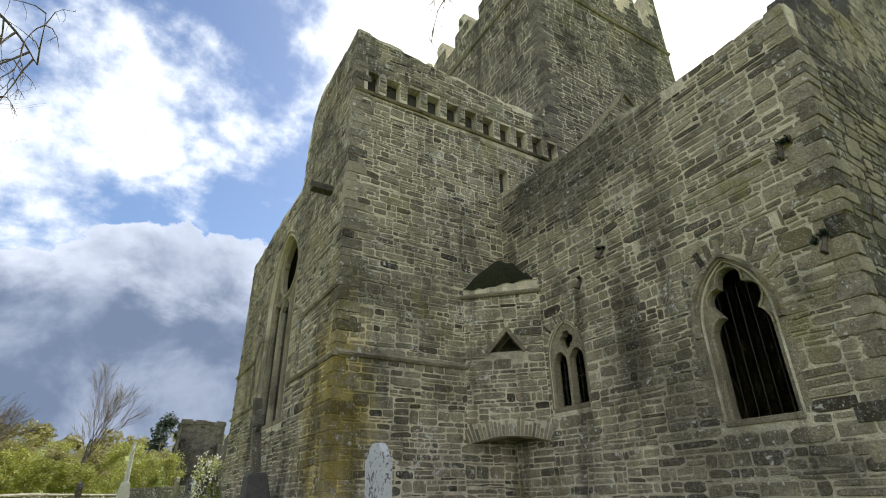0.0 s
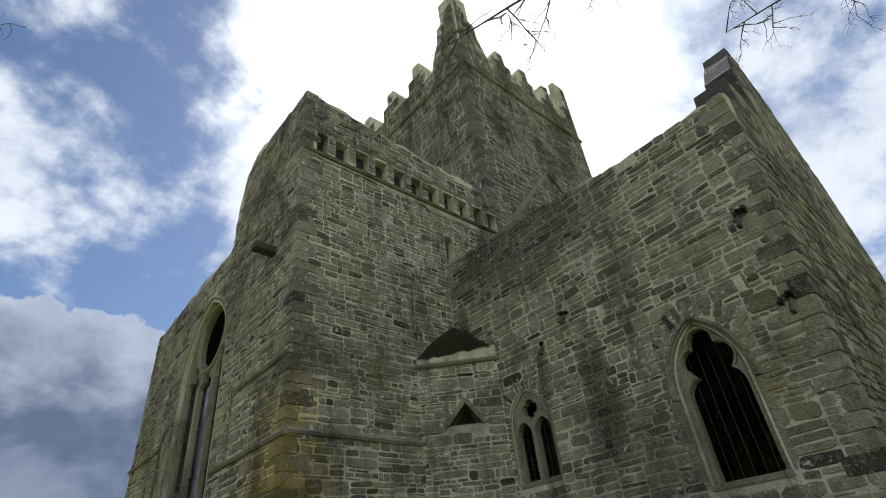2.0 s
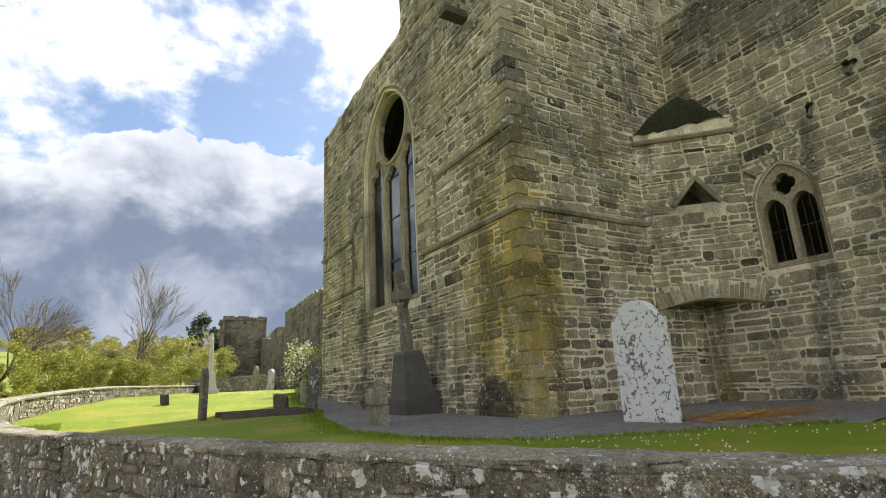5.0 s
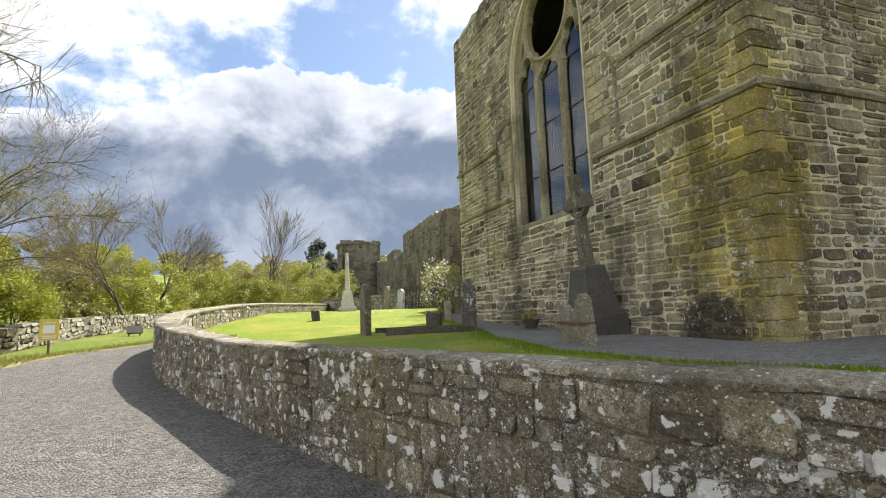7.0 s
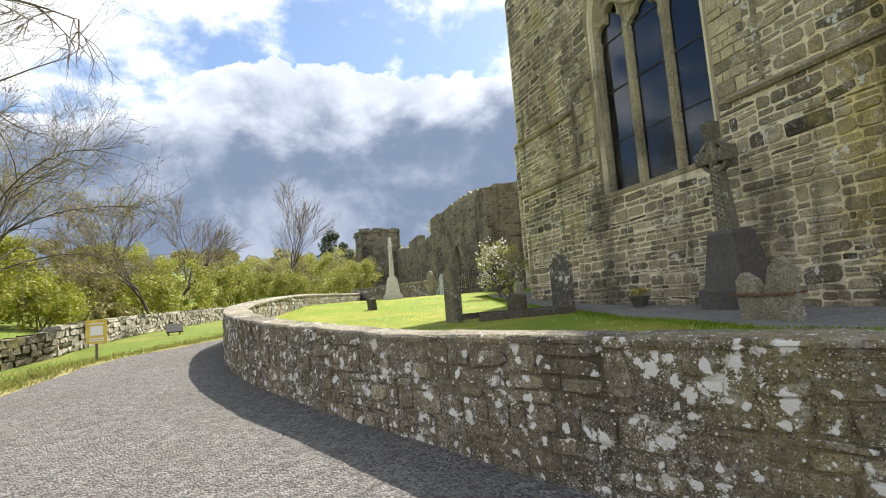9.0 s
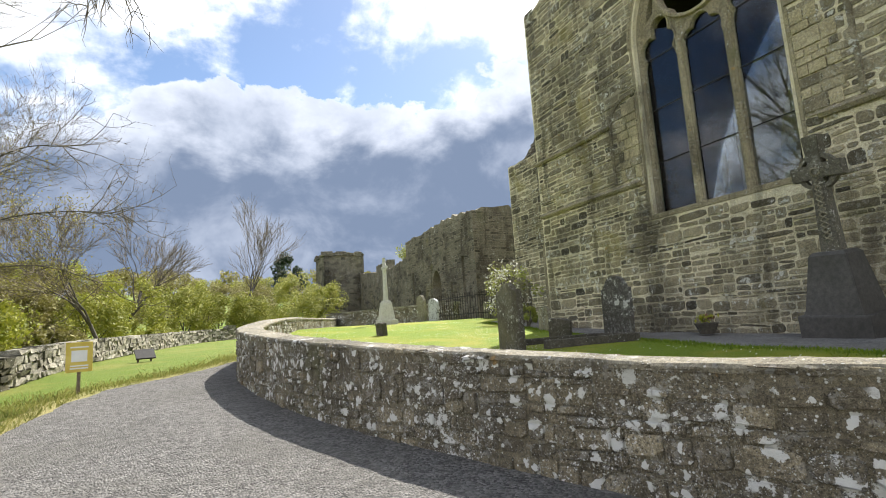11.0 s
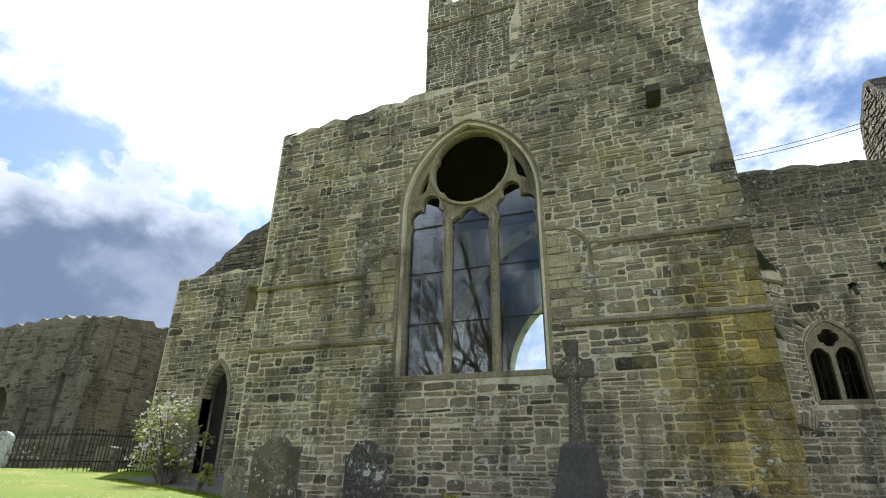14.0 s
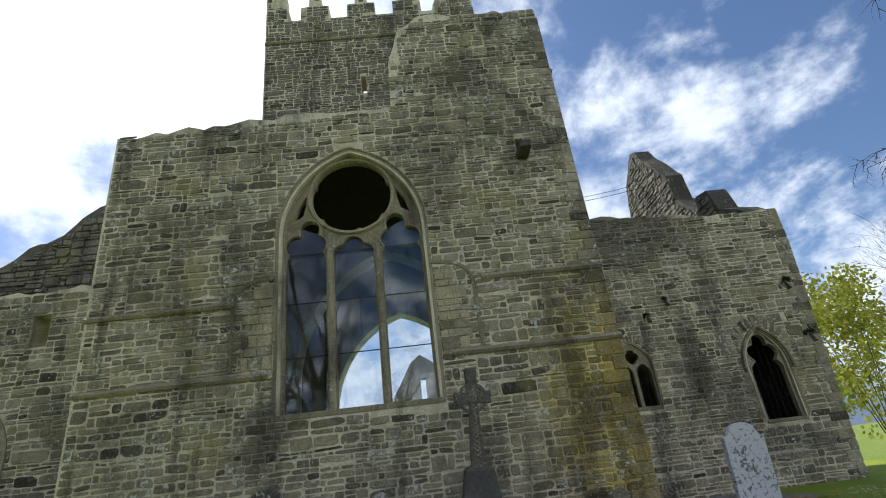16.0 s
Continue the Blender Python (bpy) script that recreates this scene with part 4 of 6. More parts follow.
# ---- the church: chancel ----
W1 = (5.52, 0.63, 2.77, 4.62, 5.84)
W2 = (10.34, 0.60, 3.66, 5.0, 5.9)
w1_hole = arch_pts(W1[0], W1[1] + 0.08, W1[2] - 0.02, W1[3], W1[4] + 0.06, 10)
w2_hole = arch_pts(W2[0], W2[1] + 0.06, W2[2] - 0.02, W2[3], W2[4] + 0.05, 10)
cw_prof = [(2.805, 10.75), (6, 10.8), (9, 11.05), (12.796, 11.4)]
head = ragged(cw_prof, 0.35, 0.08, 9)
c_west = slab_ob("wall_chancel_west", P_CW, [(3.665, 0.2), (12.796, 0.2)] + head[::-1], [w1_hole, w2_hole], 0.0, -0.32, M_MORTAR)
tagged(c_west, "long rubble stone chancel wall with two traceried windows", "wall", kind="structure")
# lining coloured dark so the window openings read as shaded
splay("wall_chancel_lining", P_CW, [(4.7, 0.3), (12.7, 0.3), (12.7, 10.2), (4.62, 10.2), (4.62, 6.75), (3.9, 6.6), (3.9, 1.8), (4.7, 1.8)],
      [arch_pts(W1[0], W1[1] + 0.75, W1[2] - 0.6, W1[3], W1[4] + 0.5, 10), arch_pts(W2[0], W2[1] + 0.7, W2[2] - 0.6, W2[3], W2[4] + 0.5, 10)], -0.324, -0.95, "inner face of the chancel wall with splayed openings, shade in its colour")
lean_end = profile([(0.2, 3.70), (10.8, 2.84)])
small_holes = [[(u, z), (u + 0.17, z), (u + 0.17, z + 0.16), (u, z + 0.16)] for u, z in ((8.35, 7.55), (9.3, 6.75), (7.4, 7.0), (4.2, 6.15))]
end_gap = lambda va, vb: [(0.0, lean_end((va + vb) / 2))]
cg = gaps_of([arch_pts(W1[0], W1[1] + 0.2, W1[2] - 0.1, W1[3], W1[4] + 0.2, 10), arch_pts(W2[0], W2[1] + 0.1, W2[2] - 0.1, W2[3], W2[4] + 0.1, 10)] + small_holes)
lay(c_west, frames_at(P_CW), rubble(2.8, 12.75, 0.5, 11.5, profile([(2.8, 10.75), (6, 10.8), (9, 11.05), (12.8, 11.4)]), lambda a, b: cg(a, b) + end_gap(a, b)), M_STONE, lambda u, v: v < 5.5 and 6.2 < u < 11.2)

# first chancel window: one cusped light under a hood
win2 = new("window_2")
tagged(win2, "pointed single-light window with cusped head and iron bars", "window", kind="structure")
trefoil = [(0.22, 4.42, 0.38), (-0.20, 4.45, 0.40), (0, 4.90, 0.24), (0.29, 5.14, 0.25), (-0.26, 5.08, 0.30), (0.0, 5.50, 0.26)]
slab_ob("tracery", P_CW, arch_pts(W1[0], W1[1] + 0.08, W1[2] - 0.02, W1[3], W1[4] + 0.06, 12), [foiled_pts(W1[0], 0.60, W1[2] + 0.03, 4.42, trefoil)], -0.10, -0.3, M_DRESSED, win2)
moulding("cusped_rib", P_CW, foiled_pts(W1[0], 0.60, 4.0, 4.42, [(u, v, r + 0.03) for u, v, r in trefoil])[2:], [(-0.035, -0.11), (-0.02, -0.06), (0.02, -0.06), (0.035, -0.11)], M_DRESSED, win2)
path = arch_pts(W1[0], W1[1] + 0.17, 4.45, W1[3], W1[4] + 0.10, 14)
moulding("hood_mould", P_CW, path[1:] + path[:1], [(0.03, -0.02), (0.015, 0.05), (-0.02, 0.06), (-0.04, 0.12), (-0.10, 0.13), (-0.125, -0.02)], M_STONE, win2, False, "dark weathered hood moulding")
path = arch_pts(W1[0], W1[1] + 0.06, W1[2], W1[3], W1[4] + 0.05, 14)
moulding("jamb", P_CW, path[1:] + path[:1], [(0.05, -0.14), (0.0, -0.06), (-0.03, -0.02), (-0.09, 0.012), (-0.13, 0.012), (-0.13, -0.12)], M_DRESSED, win2)
for k, (z0, z1, w) in enumerate(((2.85, 3.5, 0.17), (3.52, 4.05, 0.24), (4.07, 4.42, 0.2))):
    for side in (-1, 1):
        bm = bmesh.new()
        a = W1[0] + side * (W1[1] + 0.19)
        b = a + side * w * (1.0 if side > 0 else 0.45)
        box(bm, (10.1 - 0.022, min(a, b), z0), (10.2, max(a, b), z1), 0.012)
        part("jamb_stone", bm, M_DRESSED, win2)
bm = bmesh.new()
box(bm, (10.1 - 0.03, W1[0] - 0.74, W1[2] - 0.1), (10.5, W1[0] + 0.74, W1[2] + 0.02), 0.02)
part("window_sill", bm, M_DRESSED, win2)
for i in range(5):
    bm = bmesh.new()
    u = W1[0] - 0.44 + i * 0.22
    tube(bm, [P_CW(u, 2.82, -0.29), P_CW(u, 5.4, -0.29)], [0.006, 0.006], 6)
    part("iron_bar", bm, M_IRON, win2)

# second chancel window: two lights and a quatrefoil
win3 = new("window_3")
tagged(win3, "two-light window with a quatrefoil and iron bars", "window", kind="structure")
slab_ob("tracery", P_CW, arch_pts(W2[0], W2[1] + 0.06, W2[2] - 0.02, W2[3], W2[4] + 0.05, 12),
        [foiled_pts(W2[0] + c, 0.255, W2[2] + 0.04, 4.86, [(0, 4.86, 0.255), (0, 5.0, 0.17)]) for c in (0.315, -0.315)] + [foil_pts(W2[0], 5.45, 0.26, 4, 40, 0.28, math.pi / 4)], -0.06, -0.28, M_DRESSED, win3)
path = arch_pts(W2[0], W2[1] + 0.05, W2[2], W2[3], W2[4] + 0.05, 12)
moulding("jamb", P_CW, path[1:] + path[:1], [(0.03, -0.1), (0.0, -0.03), (-0.03, 0.012), (-0.075, 0.012), (-0.075, -0.1)], M_DRESSED, win3)
bm = bmesh.new()
box(bm, (10.1 - 0.02, W2[0] - 0.66, W2[2] - 0.1), (10.5, W2[0] + 0.66, W2[2] + 0.02), 0.02)
part("window_sill", bm, M_DRESSED, win3)
for c in (-0.30, 0.30):
    for du in (-0.08, 0.08):
        bm = bmesh.new()
        tube(bm, [P_CW(W2[0] + c + du, 3.64, -0.26), P_CW(W2[0] + c + du, 5.1, -0.26)], [0.009, 0.009], 6)
        part("iron_bar", bm, M_IRON, win3)
    bm = bmesh.new()
    bar(bm, P_CW(W2[0] + c - 0.24, 4.45, -0.27), P_CW(W2[0] + c + 0.24, 4.45, -0.27), 0.012, 0.016)
    part("iron_bar", bm, M_IRON, win3)
r = random.Random(33)
for i in range(15):
    a = math.pi * (0.14 + 0.72 * i / 14)
    bm = bmesh.new()
    reach = r.uniform(0.2, 0.36)
    lo = (0.70 * math.cos(a), 0.76 * math.sin(a))
    bar(bm, P_CW(W2[0] + lo[0], 5.24 + lo[1], 0.0), P_CW(W2[0] + lo[0] + reach * math.cos(a), 5.24 + lo[1] + reach * math.sin(a), 0.0), 0.06, 0.07, P_CW.n)
    part("voussoir", bm, M_STONE if i % 3 else M_DRESSED, win3)
for i in range(13):
    a = math.pi * (0.1 + 0.8 * i / 12)
    bm = bmesh.new()
    c = (W1[0], 4.9)
    bar(bm, P_CW(c[0] + 0.96 * math.cos(a), c[1] + 1.12 * math.sin(a), 0.0), P_CW(c[0] + 1.26 * math.cos(a), c[1] + 1.50 * math.sin(a), 0.0), 0.13, 0.07, P_CW.n)
    part("voussoir", bm, M_STONE, win2)

# east gable of the chancel, broken off on one side
P_CE = Plane((0, 3.0, 0), (1, 0, 0), (0, -1, 0))
ce_out = [(10.104, 0.2), (22.0, 0.2), (21.9, 9.5), (21.6, 13.0), (20.8, 16.0), (20.1, 18.1), (18.4, 19.4), (17.9, 19.2), (17.2, 18.1), (15.4, 15.9), (15.2, 14.3), (13.9, 13.0), (13.4, 13.4), (12.5, 13.2), (12.1, 12.0), (10.104, 10.75)]
P_CE.n = Vector((0, -1, 0))
lean = 0.86 / 10.5


def ce_point(u, v, d=0.0):
    return Vector((u, 3.66 - lean * min(v, 9.4) - d, v))


vs, fs = slab(P_CE, ragged(ce_out + ce_out[:1], 0.5, 0.09, 12)[:-1], [], 0.0, -0.95)
vs = [Vector((p.x, p.y + 0.66 - lean * min(p.z, 9.4), p.z)) for p in vs]
c_east = mesh_ob("wall_chancel_gable", vs, fs, M_STONE_FAR)
bm = bmesh.new()
bm.from_mesh(c_east.data)
bmesh.ops.recalc_face_normals(bm, faces=bm.faces)
bm.to_mesh(c_east.data)
bm.free()
tagged(c_east, "ruined rubble gable wall broken off at its head", "wall", kind="structure")
gable_top = profile([(10.1, 10.7), (12.1, 12.0), (12.5, 13.1), (13.4, 13.2), (13.9, 12.9), (15.2, 14.2), (15.4, 15.8), (17.2, 18.0), (18.4, 19.3), (20.1, 18.0), (20.8, 16), (21.6, 13)])
ce_axes = lambda u, v: (ce_point(u, v), Vector((1, 0, 0)), Vector((0, -lean, 1)).normalized(), Vector((0, -1, -lean)).normalized())
lay(c_east, ce_axes, rubble(10.15, 21.5, 0.5, 19.3, gable_top, None, 0.22, (0.3, 0.8)), M_STONE)
ce_back = lambda u, v: (ce_point(u, v) + Vector((0, 0.95, 0)), Vector((-1, 0, 0)), Vector((0, -lean, 1)).normalized(), Vector((0, 1, lean)).normalized())
lay(c_east, ce_back, [s for s in rubble(12.0, 21.5, 10.5, 19.3, gable_top, None, 0.2, (0.2, 0.5))], M_STONE_FAR, None, 0, (0.02, 0.09))
# added lid, its dark colour deepens the shade behind the chancel windows
choir_lid = slab_ob("ceiling", Plane((11.0, 4.2, 10.2), (1, 0, 0), (0, -1, 0)), [(0, 0), (12, 0), (12, 0.2), (0, 0.2)], [], 0.0, -8.7, M_INNERSHADE)
tagged(choir_lid, "added vault over the chancel, inner shade in its colour", "ceiling", kind="structure")
far_side = slab_ob("wall_chancel_far", Plane((23, 0, 0), (0, 1, 0), (1, 0, 0)), [(3.8, 0.2), (12.9, 0.2), (12.9, 10.4), (3.8, 10.4)], [], 0.0, -0.8, M_MORTAR)
tagged(far_side, "plain rubble wall closing the chancel", "wall", kind="structure")

# ---- the tower ----
P_TOW_W = Plane((13.4, 0, 0), (0, 1, 0), (-1, 0, 0))
P_TOW_S = Plane((0, 12.95, 0), (1, 0, 0), (0, -1, 0))
P_TOW_E = Plane((24.098, 0, 0), (0, 1, 0), (1, 0, 0))
P_TOW_N = Plane((0, 25.0, 0), (1, 0, 0), (0, 1, 0))


def battlement(u0, u1, turret0=None, turret1=None):
    """The stepped head of the tower from u0 to u1, with broken corner turrets."""
    base = 27.4
    pts = [(u0, base)]
    if turret0:
        pts = [(u0, turret0), (u0 + 0.4, turret0), (u0 + 0.45, turret0 - 0.8), (u0 + 1.0, turret0 - 0.9), (u0 + 1.1, turret0 - 1.8), (u0 + 1.6, turret0 - 2.0), (u0 + 1.75, turret0 - 3.2), (u0 + 2.3, base + 0.5), (u0 + 2.4, base)]
    a, b = u0 + (2.4 if turret0 else 0.4), u1 - (1.6 if turret1 else 0.4)
    k = 3
    step = (b - a) / k
    for i in range(k):
        m = a + step * (i + 0.55)
        pts += [(m - 0.85, base), (m - 0.82, base + 1.0), (m - 0.38, base + 1.05), (m - 0.35, base + 2.0), (m + 0.30, base + 2.05), (m + 0.34, base + 1.05), (m + 0.8, base + 1.0), (m + 0.82, base)]
    if turret1:
        pts += [(u1 - 1.25, base), (u1 - 1.2, base + 1.3), (u1 - 0.75, base + 1.4), (u1 - 0.7, turret1 - 0.9), (u1 - 0.45, turret1), (u1, turret1)]
    else:
        pts += [(u1, base)]
    return pts


west_arch = arch_pts(19.1, 4.15, 0.3, 6.6, 12.2, 14)
slit_t = [(19.45, 21.6), (19.75, 21.6), (19.75, 22.8), (19.45, 22.8)]
S_head = battlement(13.4, 24.1, 32.4, 31.0)
W_head = battlement(12.95, 25.0, 32.4, 29.3)
tow_w = slab_ob("wall_tower_west", P_TOW_W, [(12.955, 0.3), (24.995, 0.3)] + [(min(max(u, 12.955), 24.995), v) for u, v in W_head[::-1]], [west_arch, slit_t], 0.0, -1.2, M_MORTAR)
tow_s = slab_ob("wall_tower_south", P_TOW_S, [(13.402, 0.3), (24.1, 0.3)] + S_head[::-1], [], 0.0, -1.2, M_MORTAR)
tow_e = slab_ob("wall_tower_east", P_TOW_E, [(12.955, 0.3), (24.995, 0.3)] + [(min(max(u, 12.955), 24.995), v) for u, v in battlement(12.95, 25.0, 31.0, 29.3)[::-1]], [west_arch, slit_t], 0.0, -1.2, M_MORTAR)
tow_n = slab_ob("wall_tower_north", P_TOW_N, [(13.402, 0.3), (23.498, 0.3)] + battlement(13.4, 23.5, 29.3, 29.3)[::-1], [], 0.0, -1.2, M_MORTAR)
for ob in (tow_w, tow_s, tow_e, tow_n):
    tagged(ob, "massive grey rubble tower wall with stepped battlements", "wall", kind="structure")


def head_limit(head):
    return profile([(p[0] + i * 1e-5, p[1]) for i, p in enumerate(head)])


lay(tow_w, frames_at(P_TOW_W), rubble(13.0, 24.95, 12.9, 32.2, head_limit(W_head), gap_of(slit_t), 0.19, (0.25, 0.7), 0.025), M_STONE_FAR)
lay(tow_s, frames_at(P_TOW_S), rubble(13.45, 24.05, 9.5, 32.2, head_limit(S_head), None, 0.19, (0.25, 0.7), 0.025), M_STONE_FAR)
ledge("parapet_string", P_TOW_W, 12.95, 25.0, 25.6, tow_w, 0.22, 0.16)
ledge("parapet_string", P_TOW_S, 13.4, 24.1, 25.6, tow_s, 0.22, 0.16)
moulding("roof_crease", P_TOW_S, [(13.9, 14.3), (18.7, 20.2), (20.4, 18.9), (22.8, 16.5)], [(-0.12, -0.05), (-0.12, 0.14), (0.1, 0.16), (0.14, -0.05)], M_DRESSED, tow_s)
# added lid over the crossing, coloured dark for the shade below
tow_lid = slab_ob("ceiling", Plane((14.4, 14.0, 13.4), (1, 0, 0), (0, -1, 0)), [(0, 0), (8.2, 0), (8.2, 0.2), (0, 0.2)], [], 0.0, -10.2, M_INNERSHADE)
tagged(tow_lid, "added vault under the tower, inner shade in its colour", "ceiling", kind="structure")

# linings added to darken the crossing as seen through the great window
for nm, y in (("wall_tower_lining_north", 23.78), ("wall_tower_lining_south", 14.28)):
    lining = slab_ob(nm, Plane((0, y, 0), (1, 0, 0), (0, -1, 0)), [(14.62, 0.3), (22.85, 0.3), (22.85, 13.35), (14.62, 13.35)], [], 0.0, -0.1, M_INNERSHADE)
    tagged(lining, "added lining of the tower wall, inner shade in its colour", "wall", kind="structure")

r = random.Random(46)
for host, z0, z1, mat, corner in ((tow_w, 11.0, 27.2, M_STONE_FAR, lambda v: (13.4, 12.95)), (c_west, 0.5, 10.6, M_STONE, lambda v: (10.1, 3.66 - lean * min(v, 9.4)))):
    v, k = z0, 0
    while v < z1:
        h = r.uniform(0.22, 0.42)
        a, b = (0.6, 0.3) if k % 2 else (0.3, 0.55)
        x, y = corner(v + h / 2)
        bm = bmesh.new()
        box(bm, (x - 0.035, y - 0.035, v + 0.008), (x + a * r.uniform(0.8, 1.2), y + b * r.uniform(0.8, 1.2), v + h - 0.01), 0.022)
        part("quoin", bm, mat, host)
        v += h
        k += 1

# two cables strung from the tower to the gable
for k in (0.0, 0.5):
    cable = thing("cable", "thin dark cable strung between tower and gable", "cable", (15.8 - k, 12.9, 15.1 - k), 0, "strung cables")
    bm = bmesh.new()
    pts = [(1.2 * i / 8, -9.1 * i / 8, 1.5 * i / 8 - 0.25 * math.sin(math.pi * i / 8)) for i in range(9)]
    tube(bm, pts, [0.014] * 9, 5)
    part("strand", bm, M_IRON, cable)

# far gable seen through the crossing
P_FG = Plane((44, 0, 0), (0, 1, 0), (-1, 0, 0))
fg = slab_ob("ruined_gable", P_FG, ragged([(14.0, 0), (21.5, 0), (21.4, 10.2), (19.2, 13.8), (18.4, 14.4), (14.0, 11.0), (14.0, 0)], 0.5, 0.12, 4)[:-1], [[(18.0, 8.5), (18.5, 8.5), (18.5, 12.0), (18.0, 12.0)]], 0, -0.9, M_STONE_FAR)
tagged(fg, "distant ruined stone gable with a narrow window", "ruin")

# ---- doorway block north of the transept ----
P_DB = Plane((8.9, 0, 0), (0, 1, 0), (-1, 0, 0))
door_hole = arch_pts(31.85, 0.62, 1.2, 4.3, 5.7, 8)
niche_hole = [(30.5, 7.8), (31.1, 7.8), (31.1, 8.95), (30.5, 8.95)]
block = wall("wall_doorway_block", P_DB, 0.6, [(26.35, 9.9), (30, 9.85), (35.246, 9.75)], [door_hole, niche_hole], 0.9, M_MORTAR, "grey rubble wall with a dark pointed doorway", 7)
lay(block, frames_at(P_DB), rubble(26.4, 35.2, 0.9, 9.7, None, gaps_of([arch_pts(31.85, 0.8, 1.0, 4.3, 5.95, 8), niche_hole]), 0.2, (0.28, 0.8)), M_STONE)
blk_n = slab_ob("wall_block_north", Plane((0, 35.25, 0), (1, 0, 0), (0, 1, 0)), [(8.904, 0.6), (16, 0.6), (16, 9.6), (8.904, 9.7)], [], 0, -0.8, M_STONE_FAR)
tagged(blk_n, "rubble wall closing the doorway block", "wall", kind="structure")
door = new("door_1")
tagged(door, "pointed stone doorway closed by an iron gate", "door", kind="structure")
path = arch_pts(31.85, 0.62, 1.25, 4.3, 5.7, 10)
moulding("door_jamb", P_DB, path[1:] + path[:1], [(0.0, -0.5), (0.0, 0.02), (-0.2, 0.05), (-0.2, -0.3)], M_DRESSED, door)
for i in range(7):
    bm = bmesh.new()
    tube(bm, [P_DB(31.35 + i * 0.165, 1.4, -0.35), P_DB(31.35 + i * 0.165, 5.2, -0.35)], [0.012, 0.012], 5)
    part("gate_bar", bm, M_IRON, door)
# black sheet stands in for the darkness behind the gate bars
slab_ob("door_leaf", P_DB, [(30.8, 1.2), (33.4, 1.2), (33.4, 5.8), (30.8, 5.8)], [], -0.6, -0.66, M_IRON, door)
P_RR = Plane((9.9, 0, 0), (0, 1, 0), (-1, 0, 0))
rake = wall("wall_broken_rake", P_RR, 9.0, [(26.35, 15.0), (29.7, 13.9), (30.8, 13.3), (32.0, 12.3), (33.8, 11.3), (35.2, 10.3)], [], 0.7, M_STONE_FAR, "broken sloping head of a ruined rubble wall", 21, 0.25)
lay(rake, frames_at(P_RR), rubble(26.4, 35.2, 9.7, 14.9, profile([(26.35, 14.9), (29.7, 13.8), (30.8, 13.2), (32.0, 12.2), (33.8, 11.2), (35.2, 10.2)]), None, 0.22), M_STONE_FAR, None, 0, (0.03, 0.1))
# added lid, coloured dark for the shade inside the block
blk_lid = slab_ob("ceiling", Plane((9.5, 27.0, 9.0), (1, 0, 0), (0, -1, 0)), [(0, 0), (6.4, 0), (6.4, 0.2), (0, 0.2)], [], 0.0, -8.0, M_INNERSHADE)
tagged(blk_lid, "added lid over the doorway block, inner shade in its colour", "ceiling", kind="structure")

# ---- the range beyond: a long block, a linking wall and a far tower ----
P_BW = Plane((8.7, 0, 0), (0, 1, 0), (-1, 0, 0))
P_BS = Plane((0, 39.5, 0), (1, 0, 0), (0, -1, 0))
arch_b = arch_pts(45.5, 0.75, 1.8, 4.2, 5.3, 8)
slits_b = [[(u, z), (u + w, z), (u + w, z + h), (u, z + h)] for u, z, w, h in ((41.0, 2.7, 0.35, 3.0), (42.9, 2.6, 0.3, 1.6), (48.6, 2.6, 0.35, 1.5), (49.8, 2.6, 0.35, 3.0))]
range_w = wall("wall_range_west", P_BW, 1.0, [(39.504, 8.35), (43, 8.6), (47, 8.35), (51.396, 8.25)], [arch_b] + slits_b, 0.9, M_FARJOINT, "long ruined rubble range with slits and an archway", 31, 0.14)
lay(range_w, frames_at(P_BW), rubble(39.5, 51.35, 1.5, 8.3, None, gaps_of([arch_b] + slits_b), 0.17, (0.22, 0.62)), M_STONE_FAR)
range_s = wall("wall_range_south", P_BS, 1.0, [(8.704, 8.35), (11, 8.7), (17, 8.3)], [], 0.9, M_FARJOINT, "ruined rubble end wall of the range", 32, 0.14)
lay(range_s, frames_at(P_BS), rubble(8.7, 16.9, 1.5, 8.3, None, None, 0.17, (0.22, 0.62)), M_STONE_FAR)
# back wall coloured dark to stand in for shade behind the archway and slits
back_w = slab_ob("wall_range_back", Plane((11.5, 0, 0), (0, 1, 0), (1, 0, 0)), [(39.6, 1), (51.4, 1), (51.4, 7.8), (39.6, 7.8)], [], 0, -0.4, M_INNERSHADE)
tagged(back_w, "inner rubble wall of the ruined range", "wall", kind="structure")
# lid added to keep light out of the range
range_lid = slab_ob("ceiling", Plane((9.65, 40.45, 7.5), (1, 0, 0), (0, -1, 0)), [(0, 0), (1.4, 0), (1.4, 0.15), (0, 0.15)], [], 0.0, -10.1, M_INNERSHADE)
tagged(range_lid, "added dark lid keeping the openings of the ruined range dark", "ceiling", kind="structure")
range_n = slab_ob("wall_range_north", Plane((0, 51.4, 0), (1, 0, 0), (0, 1, 0)), [(8.704, 1), (11.5, 1), (11.5, 8.1), (8.704, 8.1)], [], 0, -0.8, M_STONE_FAR)
tagged(range_n, "inner rubble wall of the ruined range", "wall", kind="structure")
lv = Vector((11.4 - 9.3, 76 - 51.4, 0))
P_LK = Plane((9.3, 51.4, 0), lv, (-lv.y, lv.x, 0))
link = wall("wall_link", P_LK, 1.0, [(0, 7.4), (9, 7.0), (9.05, 8.1), (14, 8.0), (14.05, 7.4), (24.7, 8.3)], [], 0.8, M_STONE_FAR, "low ruined rubble wall linking two buildings", 33, 0.09)
lay(link, frames_at(P_LK), rubble(0, 24.5, 2.0, 7.0, None, None, 0.28, (0.45, 1.0)), M_STONE_FAR)

